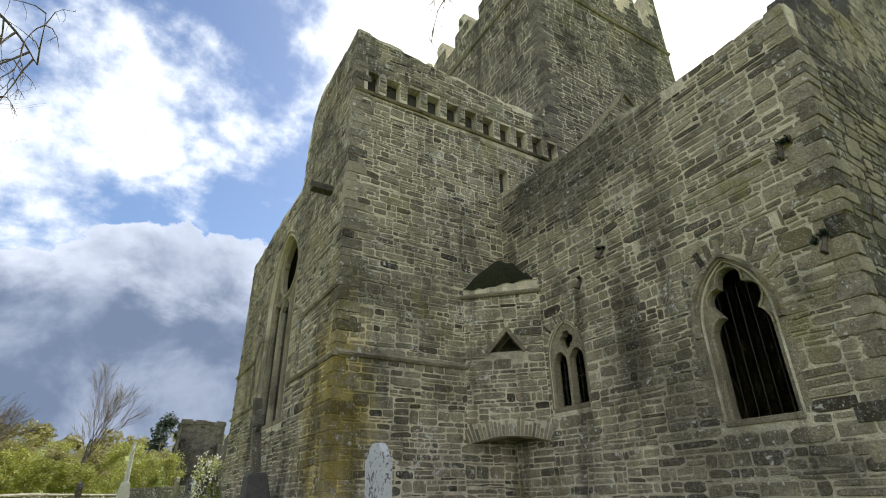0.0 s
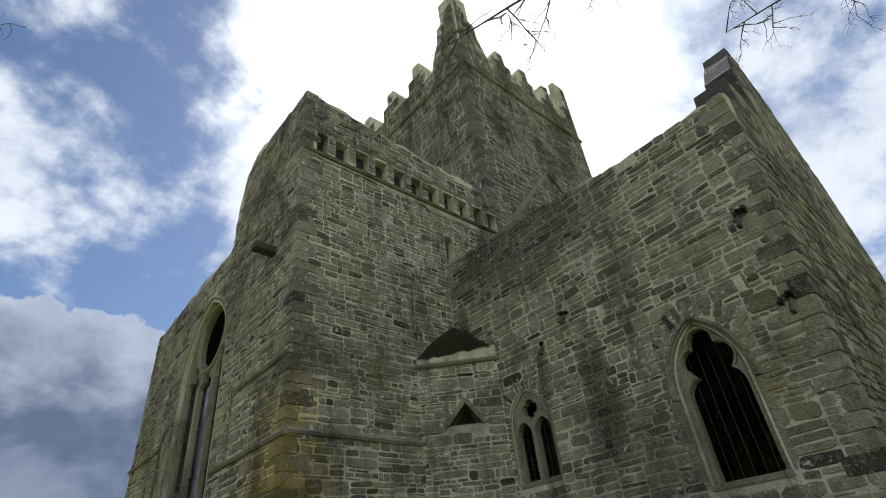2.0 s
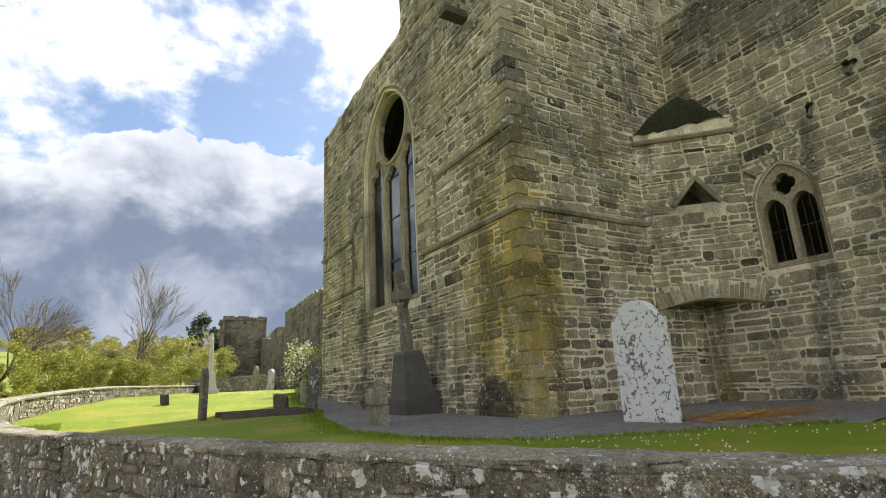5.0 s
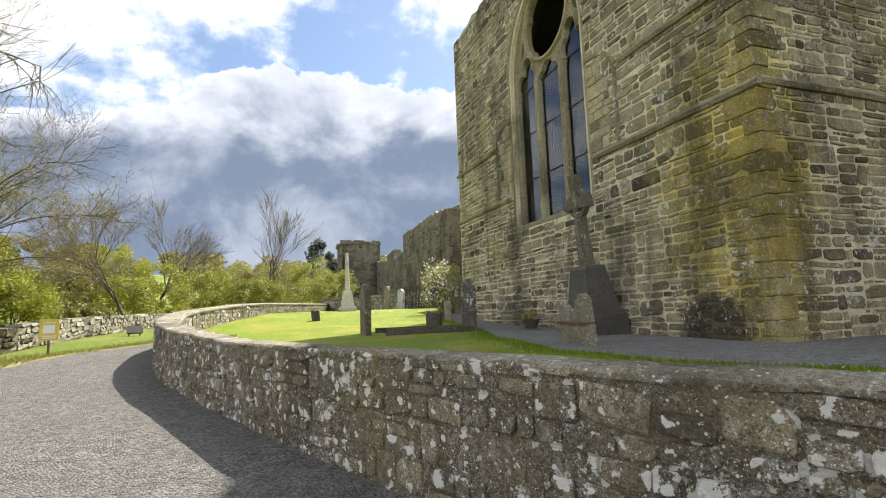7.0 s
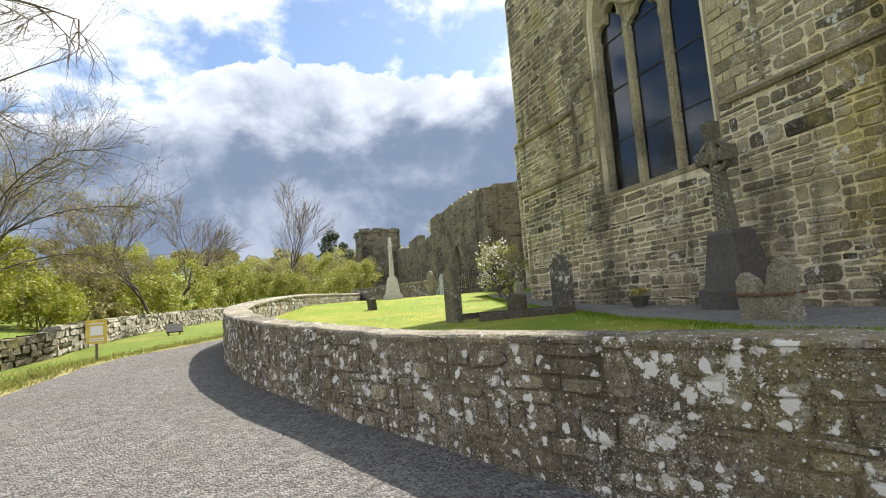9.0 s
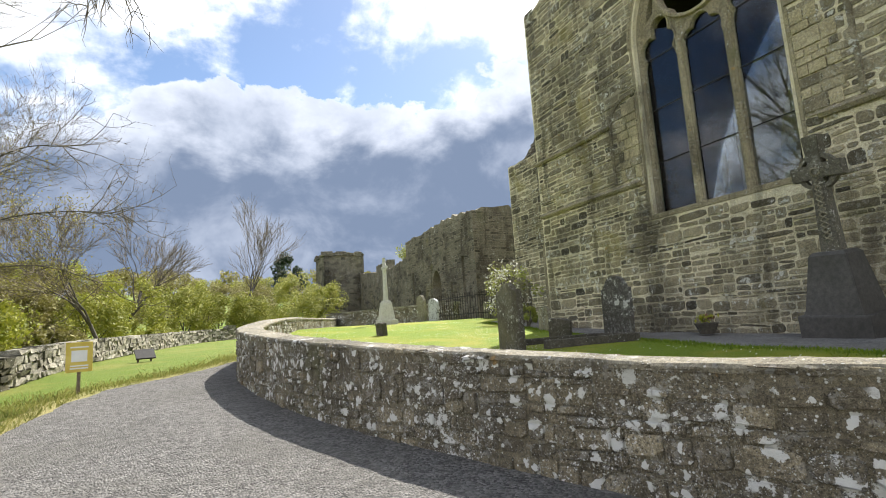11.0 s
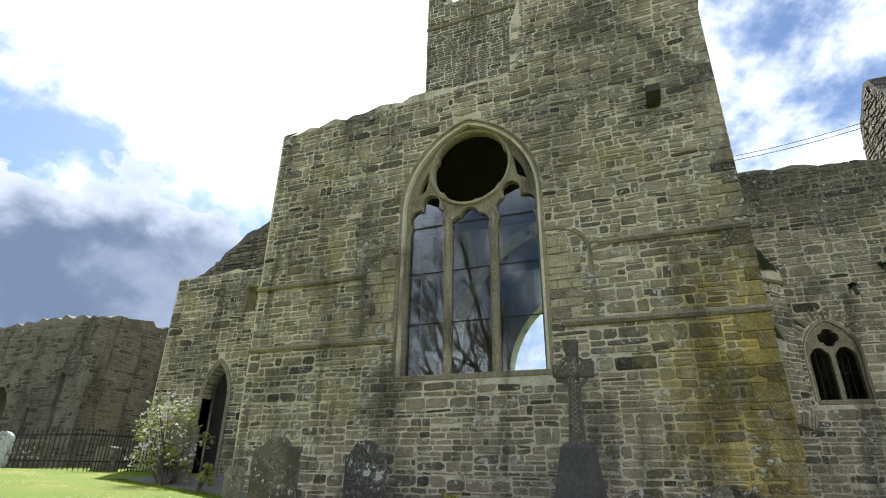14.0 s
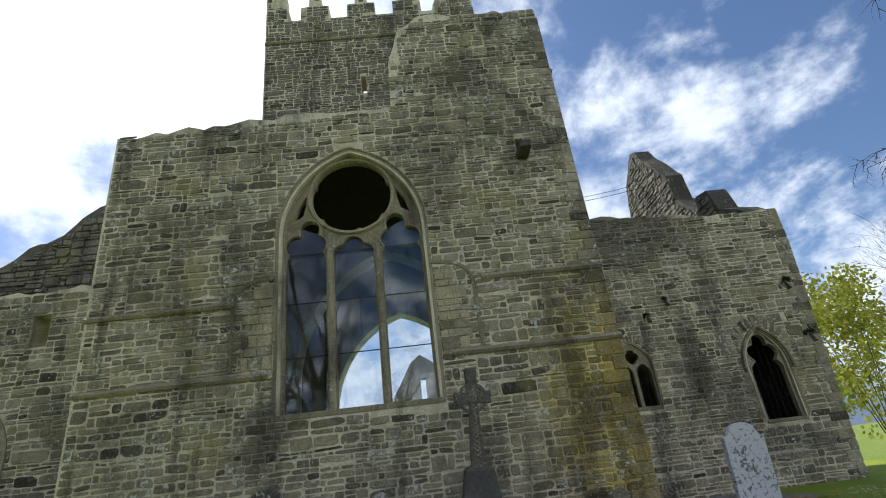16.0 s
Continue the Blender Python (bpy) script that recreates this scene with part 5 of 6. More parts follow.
far_tower = thing("tower", "small square ruined stone tower with a ragged flat head", "tower")
for nm, pl, u0, u1 in (("tower_wall", Plane((6.9, 75, 0), (1, 0, 0), (0, -1, 0)), 0, 5.0), ("tower_wall", Plane((6.9, 75, 0), (0, 1, 0), (-1, 0, 0)), 0, 5.0), ("tower_wall", Plane((11.9, 75, 0), (0, 1, 0), (1, 0, 0)), 0, 5.0)):
    head = ragged([(u0, 10.9), (u1, 10.9)], 0.5, 0.15, 41)
    ob = slab_ob(nm, pl, [(u0, 1.5), (u1, 1.5)] + head[::-1], [], 0, -0.7, M_STONE_FAR, far_tower)
    lay(ob, frames_at(pl), rubble(u0, u1, 2.0, 10.8, None, None, 0.32, (0.5, 1.1)), M_STONE_FAR)
r = random.Random(44)
for x0, y0, dx, dy in ((6.75, 74.85, 1, 0), (6.75, 75.5, 0, 1), (11.5, 75.5, 0, 1)):
    d = 0.0
    while d < 4.8:
        w = r.uniform(0.35, 0.9)
        bm = bmesh.new()
        box(bm, (x0 + dx * d, y0 + dy * d, 10.6), (x0 + dx * (d + w) + dy * 0.6, y0 + dy * (d + w) + dx * 0.6, 10.85 + r.uniform(0.0, 0.38)), 0.05)
        for v in bm.verts:
            v.co += Vector((r.uniform(-0.04, 0.04), r.uniform(-0.04, 0.04), r.uniform(-0.05, 0.05)))
        part("coping_stone", bm, M_STONE_FAR, far_tower)
        d += w


# ---- the churchyard wall ----
cum = [0.0]
for a, b in zip(LINE, LINE[1:]):
    cum.append(cum[-1] + (b - a).length)


def on_line(s):
    """Place and direction at s metres along the wall."""
    s = min(max(s, 0.0), cum[-1] - 1e-3)
    i = max(0, int(np.searchsorted(cum, s)) - 1)
    t = (s - cum[i]) / (cum[i + 1] - cum[i])
    p = LINE[i] + (LINE[i + 1] - LINE[i]) * t
    a, b = LINE[max(i - 1, 0)], LINE[min(i + 2, len(LINE) - 1)]
    d = (b - a).normalized()
    return p, d


thick_at = profile([(10, 0.36), (15, 0.38), (21, 0.52)])


def yard_wall():
    vs, fs = [], []
    k = 0
    ss = np.arange(0, cum[-1], 0.35)
    for s in ss:
        p, d = on_line(s)
        out = Vector((-d.y, d.x))
        deep = thick_at(p.y)
        lo, hi = z_out(-5, p.y) - 0.25, z_top(p.y) - 0.05
        for off, z in ((0.0, lo), (0.0, hi), (-deep, hi), (-deep, lo)):
            vs.append((p.x + out.x * off, p.y + out.y * off, z))
    for i in range(len(ss) - 1):
        for j in range(4):
            a, b = i * 4 + j, i * 4 + (j + 1) % 4
            fs.append((a, b, b + 4, a + 4))
    ob = mesh_ob("wall_churchyard", vs, fs, M_WALLMORTAR)
    bm = bmesh.new()
    bm.from_mesh(ob.data)
    bmesh.ops.recalc_face_normals(bm, faces=bm.faces)
    bm.to_mesh(ob.data)
    bm.free()
    tagged(ob, "low curving churchyard wall of lichened rubble stone", "wall", kind="structure")

    def axes(s, v):
        p, d = on_line(s)
        out = Vector((-d.y, d.x, 0))
        return Vector((p.x, p.y, v)), Vector((d.x, d.y, 0)), Vector((0, 0, 1)), out

    def inner(s, v):
        p, d = on_line(s)
        out = Vector((d.y, -d.x, 0))
        return Vector((p.x + out.x * thick_at(p.y), p.y + out.y * thick_at(p.y), v)), Vector((-d.x, -d.y, 0)), Vector((0, 0, 1)), out
    stones = rubble(0, cum[-1], -0.1, 3.6, lambda s: z_top(on_line(s)[0].y) - 0.06, None, 0.125, (0.10, 0.40), 0.012)
    stones = [q for q in stones if q[1] + q[3] > z_out(-5, on_line(q[0])[0].y) - 0.05]
    s9 = next(s for s in ss if on_line(s)[0].y > 9.2)
    lay(ob, axes, stones, M_WALLSTONE, lambda s, v: s9 < s < s9 + 5.2, 300, (0.006, 0.036))
    back = rubble(0, cum[-1], 0.5, 3.6, lambda s: z_top(on_line(s)[0].y) - 0.06, None, 0.14, (0.2, 0.6), 0.02)
    back = [q for q in back if q[1] + q[3] > z_in(on_line(q[0])[0].y) - 0.05 and on_line(q[0])[0].y > 24]
    lay(ob, inner, back, M_WALLSTONE)
    # rough coping stones set in mortar
    r = random.Random(11)
    s, made = 0.0, 0
    verts, faces = [], []
    while s < cum[-1] - 0.5:
        w = r.uniform(0.10, 0.34)
        p, d = on_line(s + w / 2)
        out = Vector((-d.y, d.x, 0))
        z, deep = z_top(p.y), thick_at(p.y)
        m = Matrix((Vector((d.x, d.y, 0)), out, Vector((0, 0, 1)))).transposed().to_4x4()
        m.translation = (p.x, p.y, 0)
        if p.y > 24.5:
            break
        halves = ((-deep - 0.01, -deep * r.uniform(0.4, 0.6)), (-deep * r.uniform(0.36, 0.40), r.uniform(0.0, 0.03))) if r.random() < 0.88 else ((-deep - 0.01, 0.02),)
        for y0, y1 in halves:
            bm = bmesh.new()
            t = r.uniform(0.0, 0.028)
            box(bm, (-w / 2 + 0.008, y0, z - 0.09), (w / 2 - 0.008, y1, z - 0.06 + t), 0.025)
            for v in bm.verts:
                v.co += Vector((r.uniform(-0.012, 0.012), r.uniform(-0.012, 0.012), r.uniform(-0.012, 0.012)))
            bm.transform(m)
            if 7 < p.y < 24 and made < 300:
                made += 1
                part("coping_stone", bm, M_WALLSTONE, ob)
            else:
                bm.verts.ensure_lookup_table()
                n0 = len(verts)
                for i, v in enumerate(bm.verts):
                    v.index = i
                    verts.append(v.co.copy())
                faces += [tuple(n0 + v.index for v in f.verts) for f in bm.faces]
                bm.free()
        s += w
    mesh_ob("coping", verts, faces, M_WALLSTONE, ob)["kind"] = "stuff"
    # uneven cement capping
    rows = []
    for s in np.arange(0, cum[-1], 0.14):
        p, d = on_line(s)
        out = Vector((-d.y, d.x, 0))
        row, deep = [], thick_at(p.y)
        for off, dz in ((0.012, -0.06), (0.018, -0.03), (0.0, -0.008), (-0.2 * deep, 0.0), (-0.5 * deep, 0.006), (-0.8 * deep, 0.0), (-deep, -0.015), (-deep - 0.05, -0.045), (-deep - 0.04, -0.10)):
            q = Vector((p.x, p.y, 0)) + out * (off + 0.035 * noise.noise((s * 2.1, off * 3, 4.0)))
            near_cap = 0.022 if p.y < 24.5 else 0.0
            row.append((q.x, q.y, z_top(p.y) + dz - near_cap + 0.016 * noise.noise((s * 3.3, off * 7, 1.0)) + 0.012 * noise.noise((s * 9, off * 20, 2.0))))
        rows.append(row)
    k = len(rows[0])
    vs = [q for row in rows for q in row]
    fs = [(i * k + j, i * k + j + 1, (i + 1) * k + j + 1, (i + 1) * k + j) for i in range(len(rows) - 1) for j in range(k - 1)]
    cap = mesh_ob("cement_capping", vs, fs, M_CAP, ob, "pale uneven cement capping")
    if cap.data.polygons[3].normal.z < 0:
        cap.data.flip_normals()


yard_wall()

# low wall across the far end of the graveyard
fv = Vector((5.6 - 0.9, 36.6 - 46.5, 0))
P_FW = Plane((0.9, 46.5, 0), fv, (fv.y, -fv.x, 0))
far_wall = wall("wall_graveyard_end", P_FW, 1.0, [(0, 2.45), (fv.length, 2.5)], [], 0.5, M_WALLMORTAR, "low dark rubble wall with pale coping", 51, 0.03)
lay(far_wall, frames_at(P_FW), rubble(0.0, fv.length, 1.5, 2.4, None, None, 0.16, (0.2, 0.55)), M_WALLSTONE)
r = random.Random(52)
u = 0.0
while u < fv.length - 0.4:
    w = r.uniform(0.4, 0.8)
    bm = bmesh.new()
    bar(bm, P_FW(u + 0.01, 2.53, -0.24), P_FW(u + w - 0.01, 2.53 + r.uniform(-0.01, 0.01), -0.24), 0.58, 0.09)
    part("coping_stone", bm, M_DRYSTONE, far_wall)
    u += w


# ---- graves ----
def head_outline(w, h, kind):
    """A headstone's face: half width w, height h."""
    pts = [(-w, -0.25), (w, -0.25)]
    if kind == "round":
        pts += [(w * math.cos(a), h - w * 0.55 + w * 0.55 * math.sin(a)) for a in np.linspace(0, math.pi, 15)]
    elif kind == "shoulder":
        pts += [(w, h - w * 0.62), (w * 0.82, h - w * 0.60), (w * 0.74, h - w * 0.46)]
        pts += [(w * 0.66 * math.cos(a), h - w * 0.42 + w * 0.42 * math.sin(a)) for a in np.linspace(0.15, math.pi - 0.15, 13)]
        pts += [(-w * 0.74, h - w * 0.46), (-w * 0.82, h - w * 0.60), (-w, h - w * 0.62)]
    elif kind == "curl":
        pts += [(w, h - w * 0.55), (w * 0.9, h - w * 0.38), (w * 0.6, h - w * 0.34)]
        pts += [(w * 0.5 * math.cos(a), h - w * 0.3 + w * 0.3 * math.sin(a)) for a in np.linspace(0.1, math.pi - 0.1, 11)]
        pts += [(-w * 0.6, h - w * 0.34), (-w * 0.9, h - w * 0.38), (-w, h - w * 0.55)]
    else:
        pts += [(w, h * 0.92), (w * 0.3, h), (-w, h * 0.95)]
    return pts


def headstone(at, rz, w, h, kind, mat, label, thick=0.14, tilt=(0, 0)):
    """Faces local -y; rz = -90 turns it towards the path."""
    t = thing("headstone", label, "gravestone", at, rz, "churchyard headstones", tilt)
    pl = Plane((0, 0, 0), (1, 0, 0), (0, -1, 0))
    v, f = slab(pl, head_outline(w, h, kind), [], thick / 2, -thick / 2)
    ob = mesh_ob("slab", v, f, mat, t)
    bm = bmesh.new()
    bm.from_mesh(ob.data)
    bmesh.ops.recalc_face_normals(bm, faces=bm.faces)
    bmesh.ops.dissolve_limit(bm, angle_limit=0.01, verts=bm.verts, edges=bm.edges)
    es = [e for e in bm.edges if e.is_manifold and e.calc_face_angle(0) > 0.9]
    bmesh.ops.bevel(bm, geom=es, offset=0.014, segments=2, affect="EDGES", profile=0.6)
    bm.to_mesh(ob.data)
    bm.free()
    return t


headstone((4.7, 10.4, z_in(10.4)), -90, 0.49, 1.90, "shoulder", M_LICHEN, "tall shouldered headstone crusted with white lichen", 0.16, (2, 1.5))
headstone((-0.62, 20.92, z_in(20.9)), -90, 0.41, 1.40, "curl", M_HEADSTONE, "grey headstone with curled shoulders on the lawn", 0.15)
headstone((2.45, 21.05, z_in(21)), -92, 0.47, 1.5, "shoulder", M_HEADDARK, "dark lichen-spotted headstone on the gravel", 0.13, (-1, 0))
headstone((4.9, 28.9, z_in(28.9)), -80, 0.52, 1.75, "round", M_HEADSTONE, "tall round-headed headstone beside a flowering bush", 0.16)
headstone((3.3, 25.2, z_in(25.2)), -95, 0.30, 0.75, "round", M_HEADSTONE, "small round-headed grave marker", 0.12)
headstone((3.6, 36.2, z_in(36.2)), -85, 0.42, 1.35, "shoulder", M_HEADSTONE, "weathered shouldered headstone on the lawn", 0.14)
headstone((4.6, 37.0, z_in(37)), -85, 0.45, 1.2, "round", M_LICHEN, "pale lichened headstone leaning a little", 0.14, (0, 4))
headstone((-1.25, 27.8, z_in(27.8)), -70, 0.17, 0.42, "broken", M_DARKSTONE, "small dark broken grave marker in the grass", 0.2, (6, 0))
headstone((1.9, 22.6, z_in(22.6)), -60, 0.30, 0.55, "broken", M_DARKSTONE, "dark leaning slab beside the church wall", 0.12, (14, 8))
headstone((6.2, 33.6, z_in(33.6)), -85, 0.4, 0.8, "broken", M_HEADSTONE, "low grey stone block by the railing", 0.4)

# cross on a tall tapered pedestal
def celtic_cross():
    t = thing("celtic_cross", "leaning dark limestone celtic cross on a tapered pedestal", "cross", (3.86, 16.88, z_in(16.85)), 0, "", (1.8, -6.2))
    bm = bmesh.new()
    box(bm, (-0.47, -0.58, -0.2), (0.47, 0.58, 0.46), 0.03)
    part("plinth", bm, M_SLATE, t)
    bm = bmesh.new()
    ring = []
    for z, a in ((0.44, 0.49), (0.54, 0.465), (1.50, 0.315), (1.56, 0.25)):
        ring.append([bm.verts.new((sx * a * 0.85, sy * a, z)) for sx, sy in ((-1, -1), (1, -1), (1, 1), (-1, 1))])
    for a, b in zip(ring, ring[1:]):
        for k in range(4):
            bm.faces.new((a[k], a[(k + 1) % 4], b[(k + 1) % 4], b[k]))
    bm.faces.new(ring[0][::-1]), bm.faces.new(ring[-1])
    bmesh.ops.bevel(bm, geom=[e for e in bm.edges if abs(e.verts[0].co.z - e.verts[1].co.z) > 0.2], offset=0.02, segments=2, affect="EDGES")
    part("pedestal", bm, M_SLATE, t)
    pl = Plane((0, 0, 0), (0, 1, 0), (-1, 0, 0))
    zc = 3.0
    outline = [(-0.17, 1.5), (0.17, 1.5), (0.11, zc - 0.35), (0.09, zc - 0.12), (0.42, zc - 0.14), (0.42, zc + 0.14), (0.11, zc + 0.13), (0.14, zc + 0.66), (-0.14, zc + 0.66), (-0.11, zc + 0.13), (-0.42, zc + 0.14), (-0.42, zc - 0.14), (-0.09, zc - 0.12), (-0.11, zc - 0.35)]
    v, f = slab(pl, outline, [], 0.11, -0.11)
    ob = mesh_ob("shaft", v, f, M_CROSS, t)
    bm = bmesh.new()
    bm.from_mesh(ob.data)
    bmesh.ops.recalc_face_normals(bm, faces=bm.faces)
    bmesh.ops.dissolve_limit(bm, angle_limit=0.01, verts=bm.verts, edges=bm.edges)
    bmesh.ops.bevel(bm, geom=[e for e in bm.edges if e.calc_face_angle(0) > 0.8], offset=0.015, segments=2, affect="EDGES")
    bm.to_mesh(ob.data)
    bm.free()
    circ = [(0.30 * math.cos(2 * math.pi * i / 32), zc + 0.30 * math.sin(2 * math.pi * i / 32)) for i in range(32)]
    moulding("ring", pl, circ, [(-0.035, -0.07), (-0.035, 0.07), (0.035, 0.07), (0.035, -0.07)], M_CROSS, t, True)
    r = random.Random(5)
    bm = bmesh.new()
    z = 1.75
    while z < zc - 0.2:
        w = 0.12 - 0.03 * (z - 1.7)
        for s in (-1, 1):
            tube(bm, [(-0.115, s * w * 0.6, z), (-0.135, 0, z + 0.045), (-0.115, -s * w * 0.6, z + 0.09)], [0.012] * 3, 5)
        z += 0.095
    for i in range(14):
        a = 2 * math.pi * i / 14
        tube(bm, [(-0.115, 0.09 * math.cos(a), zc + 0.09 * math.sin(a)), (-0.13, 0.06 * math.cos(a + 0.5), zc + 0.06 * math.sin(a + 0.5))], [0.012, 0.012], 5)
    part("interlace_carving", bm, M_HEADSTONE, t, "lichen-picked interlace carving")["kind"] = "stuff"


celtic_cross()


def white_cross():
    t = thing("grave_cross", "white limestone cross on a stepped pedestal", "cross", (0.95, 33.9, z_in(33.9)), 0)
    bm = bmesh.new()
    box(bm, (-0.40, -0.40, -0.2), (0.40, 0.40, 0.2), 0.03)
    part("plinth", bm, M_WHITE, t)
    bm = bmesh.new()
    ring = [[bm.verts.new((sx * a, sy * a, z)) for sx, sy in ((-1, -1), (1, -1), (1, 1), (-1, 1))] for z, a in ((0.2, 0.31), (0.95, 0.21), (1.05, 0.15))]
    for a, b in zip(ring, ring[1:]):
        for k in range(4):
            bm.faces.new((a[k], a[(k + 1) % 4], b[(k + 1) % 4], b[k]))
    bm.faces.new(ring[0][::-1]), bm.faces.new(ring[-1])
    part("pedestal", bm, M_WHITE, t)
    bm = bmesh.new()
    tube(bm, [(0, 0, 1.05), (0, 0, 1.9), (0, 0, 3.0)], [0.13, 0.10, 0.08], 8)
    tube(bm, [(0, -0.30, 2.55), (0, 0.30, 2.55)], [0.075, 0.075], 8)
    tube(bm, [(0, 0.22 * math.cos(2 * math.pi * i / 20), 2.55 + 0.22 * math.sin(2 * math.pi * i / 20)) for i in range(21)], [0.035] * 21, 6)
    part("cross_shaft", bm, M_WHITE, t)


white_cross()


def clamped_stone():
    t = thing("broken_headstone", "broken lichened headstone held by a rusty iron clamp", "gravestone", (1.97, 14.75, z_in(14.75)), -93, "", (4, 0))
    pl = Plane((0, 0, 0), (1, 0, 0), (0, -1, 0))
    for nm, pts in (("lower_slab", [(-0.46, -0.2), (0.46, -0.2), (0.46, 0.42), (-0.46, 0.44)]), ("left_shard", [(-0.46, 0.46), (-0.06, 0.455), (-0.14, 0.72), (-0.32, 0.86), (-0.44, 0.74)]), ("right_shard", [(0.02, 0.45), (0.46, 0.44), (0.44, 0.88), (0.30, 0.98), (0.16, 0.86)])):
        v, f = slab(pl, [(u, z * (0.92 if u > 0 or z < 0.5 else 0.84)) for u, z in pts], [], 0.08, -0.08)
        mesh_ob(nm, v, f, M_HEADSTONE, t)
    bm = bmesh.new()
    bar(bm, (-0.52, -0.1, 0.40), (0.52, -0.1, 0.40), 0.03, 0.035)
    bar(bm, (-0.52, 0.1, 0.40), (0.52, 0.1, 0.40), 0.03, 0.035)
    part("iron_clamp", bm, M_RUST, t, "rusty iron clamp bar")


clamped_stone()


def kerb_plot():
    t = thing("grave_kerb", "low stone kerb round a grassed grave", "grave kerb", (1.0, 21.2, z_in(21.2)))
    for lo, hi in (((-1.2, -0.95, -0.1), (1.15, -0.8, 0.16)), ((-1.2, 0.35, -0.1), (1.15, 0.5, 0.16)), ((1.17, -0.95, -0.1), (1.3, 0.5, 0.16))):
        bm = bmesh.new()
        box(bm, lo, hi, 0.015)
        part("kerb_stone", bm, M_DARKSTONE, t)


kerb_plot()


def flower_pot():
    t = thing("flower_pot", "small dull planter with red and green plants", "planter", (3.75, 19.7, z_in(19.7) + 0.05))
    bm = bmesh.new()
    tube(bm, [(0, 0, 0), (0, 0, 0.2), (0, 0, 0.24)], [0.15, 0.24, 0.25], 14)
    part("pot", bm, M_DARKSTONE, t)
    r = random.Random(3)
    for nm, mat, k in (("foliage", M_LEAF, 60), ("blooms", M_TERRACOTTA, 25)):
        bm = bmesh.new()
        for _ in range(k):
            p = Vector((r.gauss(0, 0.10), r.gauss(0, 0.10), 0.26 + r.uniform(0, 0.16)))
            leaf(bm, p, r, 0.05)
        part(nm, bm, mat, t)


def leaf(bm, p, r, s):
    d = Vector((r.gauss(0, 1), r.gauss(0, 1), r.gauss(0, 0.7))).normalized()
    u = d.orthogonal().normalized()
    u = (u * math.cos(1.0) + d.cross(u) * math.sin(r.uniform(0, 6.28))).normalized()
    a, b = u * s, d.cross(u) * s * 0.55
    vs = [bm.verts.new(q) for q in (p - a, p + b, p + a * 1.2, p - b)]
    bm.faces.new(vs)


flower_pot()


def railing():
    t = thing("iron_railing", "black iron railing round a family grave", "railing", (6.4, 35.5, z_in(35.5)))
    for x0, y0, x1, y1 in ((-1.2, -2.2, -1.6, 2.4), (-1.2, -2.2, 1.2, -2.4)):
        k = 20
        for z in (0.25, 1.1):
            bm = bmesh.new()
            bar(bm, (x0, y0, z), (x1, y1, z), 0.03, 0.04)
            part("rail", bm, M_IRON, t)
        for i in range(k + 1):
            f = i / k
            bm = bmesh.new()
            x, y = x0 + (x1 - x0) * f, y0 + (y1 - y0) * f
            tube(bm, [(x, y, -0.1), (x, y, 1.22), (x, y, 1.34)], [0.016, 0.016, 0.003], 5)
            part("spike_bar", bm, M_IRON, t)


railing()


# ---- trees and bushes ----
def bare_tree(at, height, spread, seed, label, trunk=0.22, levels=4, lean=(0, 0), name="tree", forks=(2, 4), budding=None, fine=0.006):
    """A leafless tree: tapered trunk, limbs and fine twigs."""
    r = random.Random(seed)
    t = thing(name, label, "tree", at)
    bm_t, bm_l, bm_w = bmesh.new(), bmesh.new(), bmesh.new()
    ends = []

    def grow(p, d, length, rad, level):
        k = 4 if level < 2 else 3
        pts, rr = [p], [rad]
        tip = rad * (0.55 if level else 0.6)
        q, dd = Vector(p), Vector(d)
        for i in range(k):
            dd = (dd + Vector((r.gauss(0, 0.13), r.gauss(0, 0.13), r.gauss(0.03, 0.08)))).normalized()
            q = q + dd * length / k
            pts.append(q.copy())
            rr.append(rad + (tip - rad) * (i + 1) / k)
        bm = (bm_t, bm_l, bm_w)[0 if level == 0 else 1 if level < 3 else 2]
        tube(bm, pts, rr, 8 if level == 0 else 6 if level == 1 else 4 if level < 4 else 3)
        if level >= levels:
            ends.append(q.copy())
            return
        n = r.randint(*forks) + (1 if level == 0 else 0)
        for j in range(n):
            f = r.uniform(0.45, 1.0) if j else 1.0
            i = min(k - 1, int(f * k))
            base = pts[i] + (pts[i + 1] - pts[i]) * (f * k - i) if f < 1 else pts[-1]
            side = Vector((r.gauss(0, 1), r.gauss(0, 1), r.gauss(0.1, 0.5)))
            side = (side - dd * side.dot(dd)).normalized()
            ang = r.uniform(0.25, 0.75) * spread
            nd = (dd * math.cos(ang) + side * math.sin(ang) + Vector((0, 0, 0.08))).normalized()
            grow(base, nd, length * r.uniform(0.58, 0.82), max(fine, rr[min(i + 1, k)] * r.uniform(0.5, 0.8)), level + 1)
    grow(Vector((0, 0, -0.2)), Vector((lean[0], lean[1], 1)).normalized(), height * 0.36, trunk, 0)
    part("trunk", bm_t, M_BARK, t, "", True)
    part("branch_mass", bm_l, M_BARK, t, "", True)["kind"] = "stuff"
    part("twig_mass", bm_w, M_TWIG, t)["kind"] = "stuff"
    if budding:
        bm = bmesh.new()
        for q in ends:
            for _ in range(3):
                leaf(bm, q + Vector((r.gauss(0, 0.2), r.gauss(0, 0.2), r.gauss(0, 0.2))), r, 0.07)
        part("bud_mass", bm, budding, t)["kind"] = "stuff"
    return t


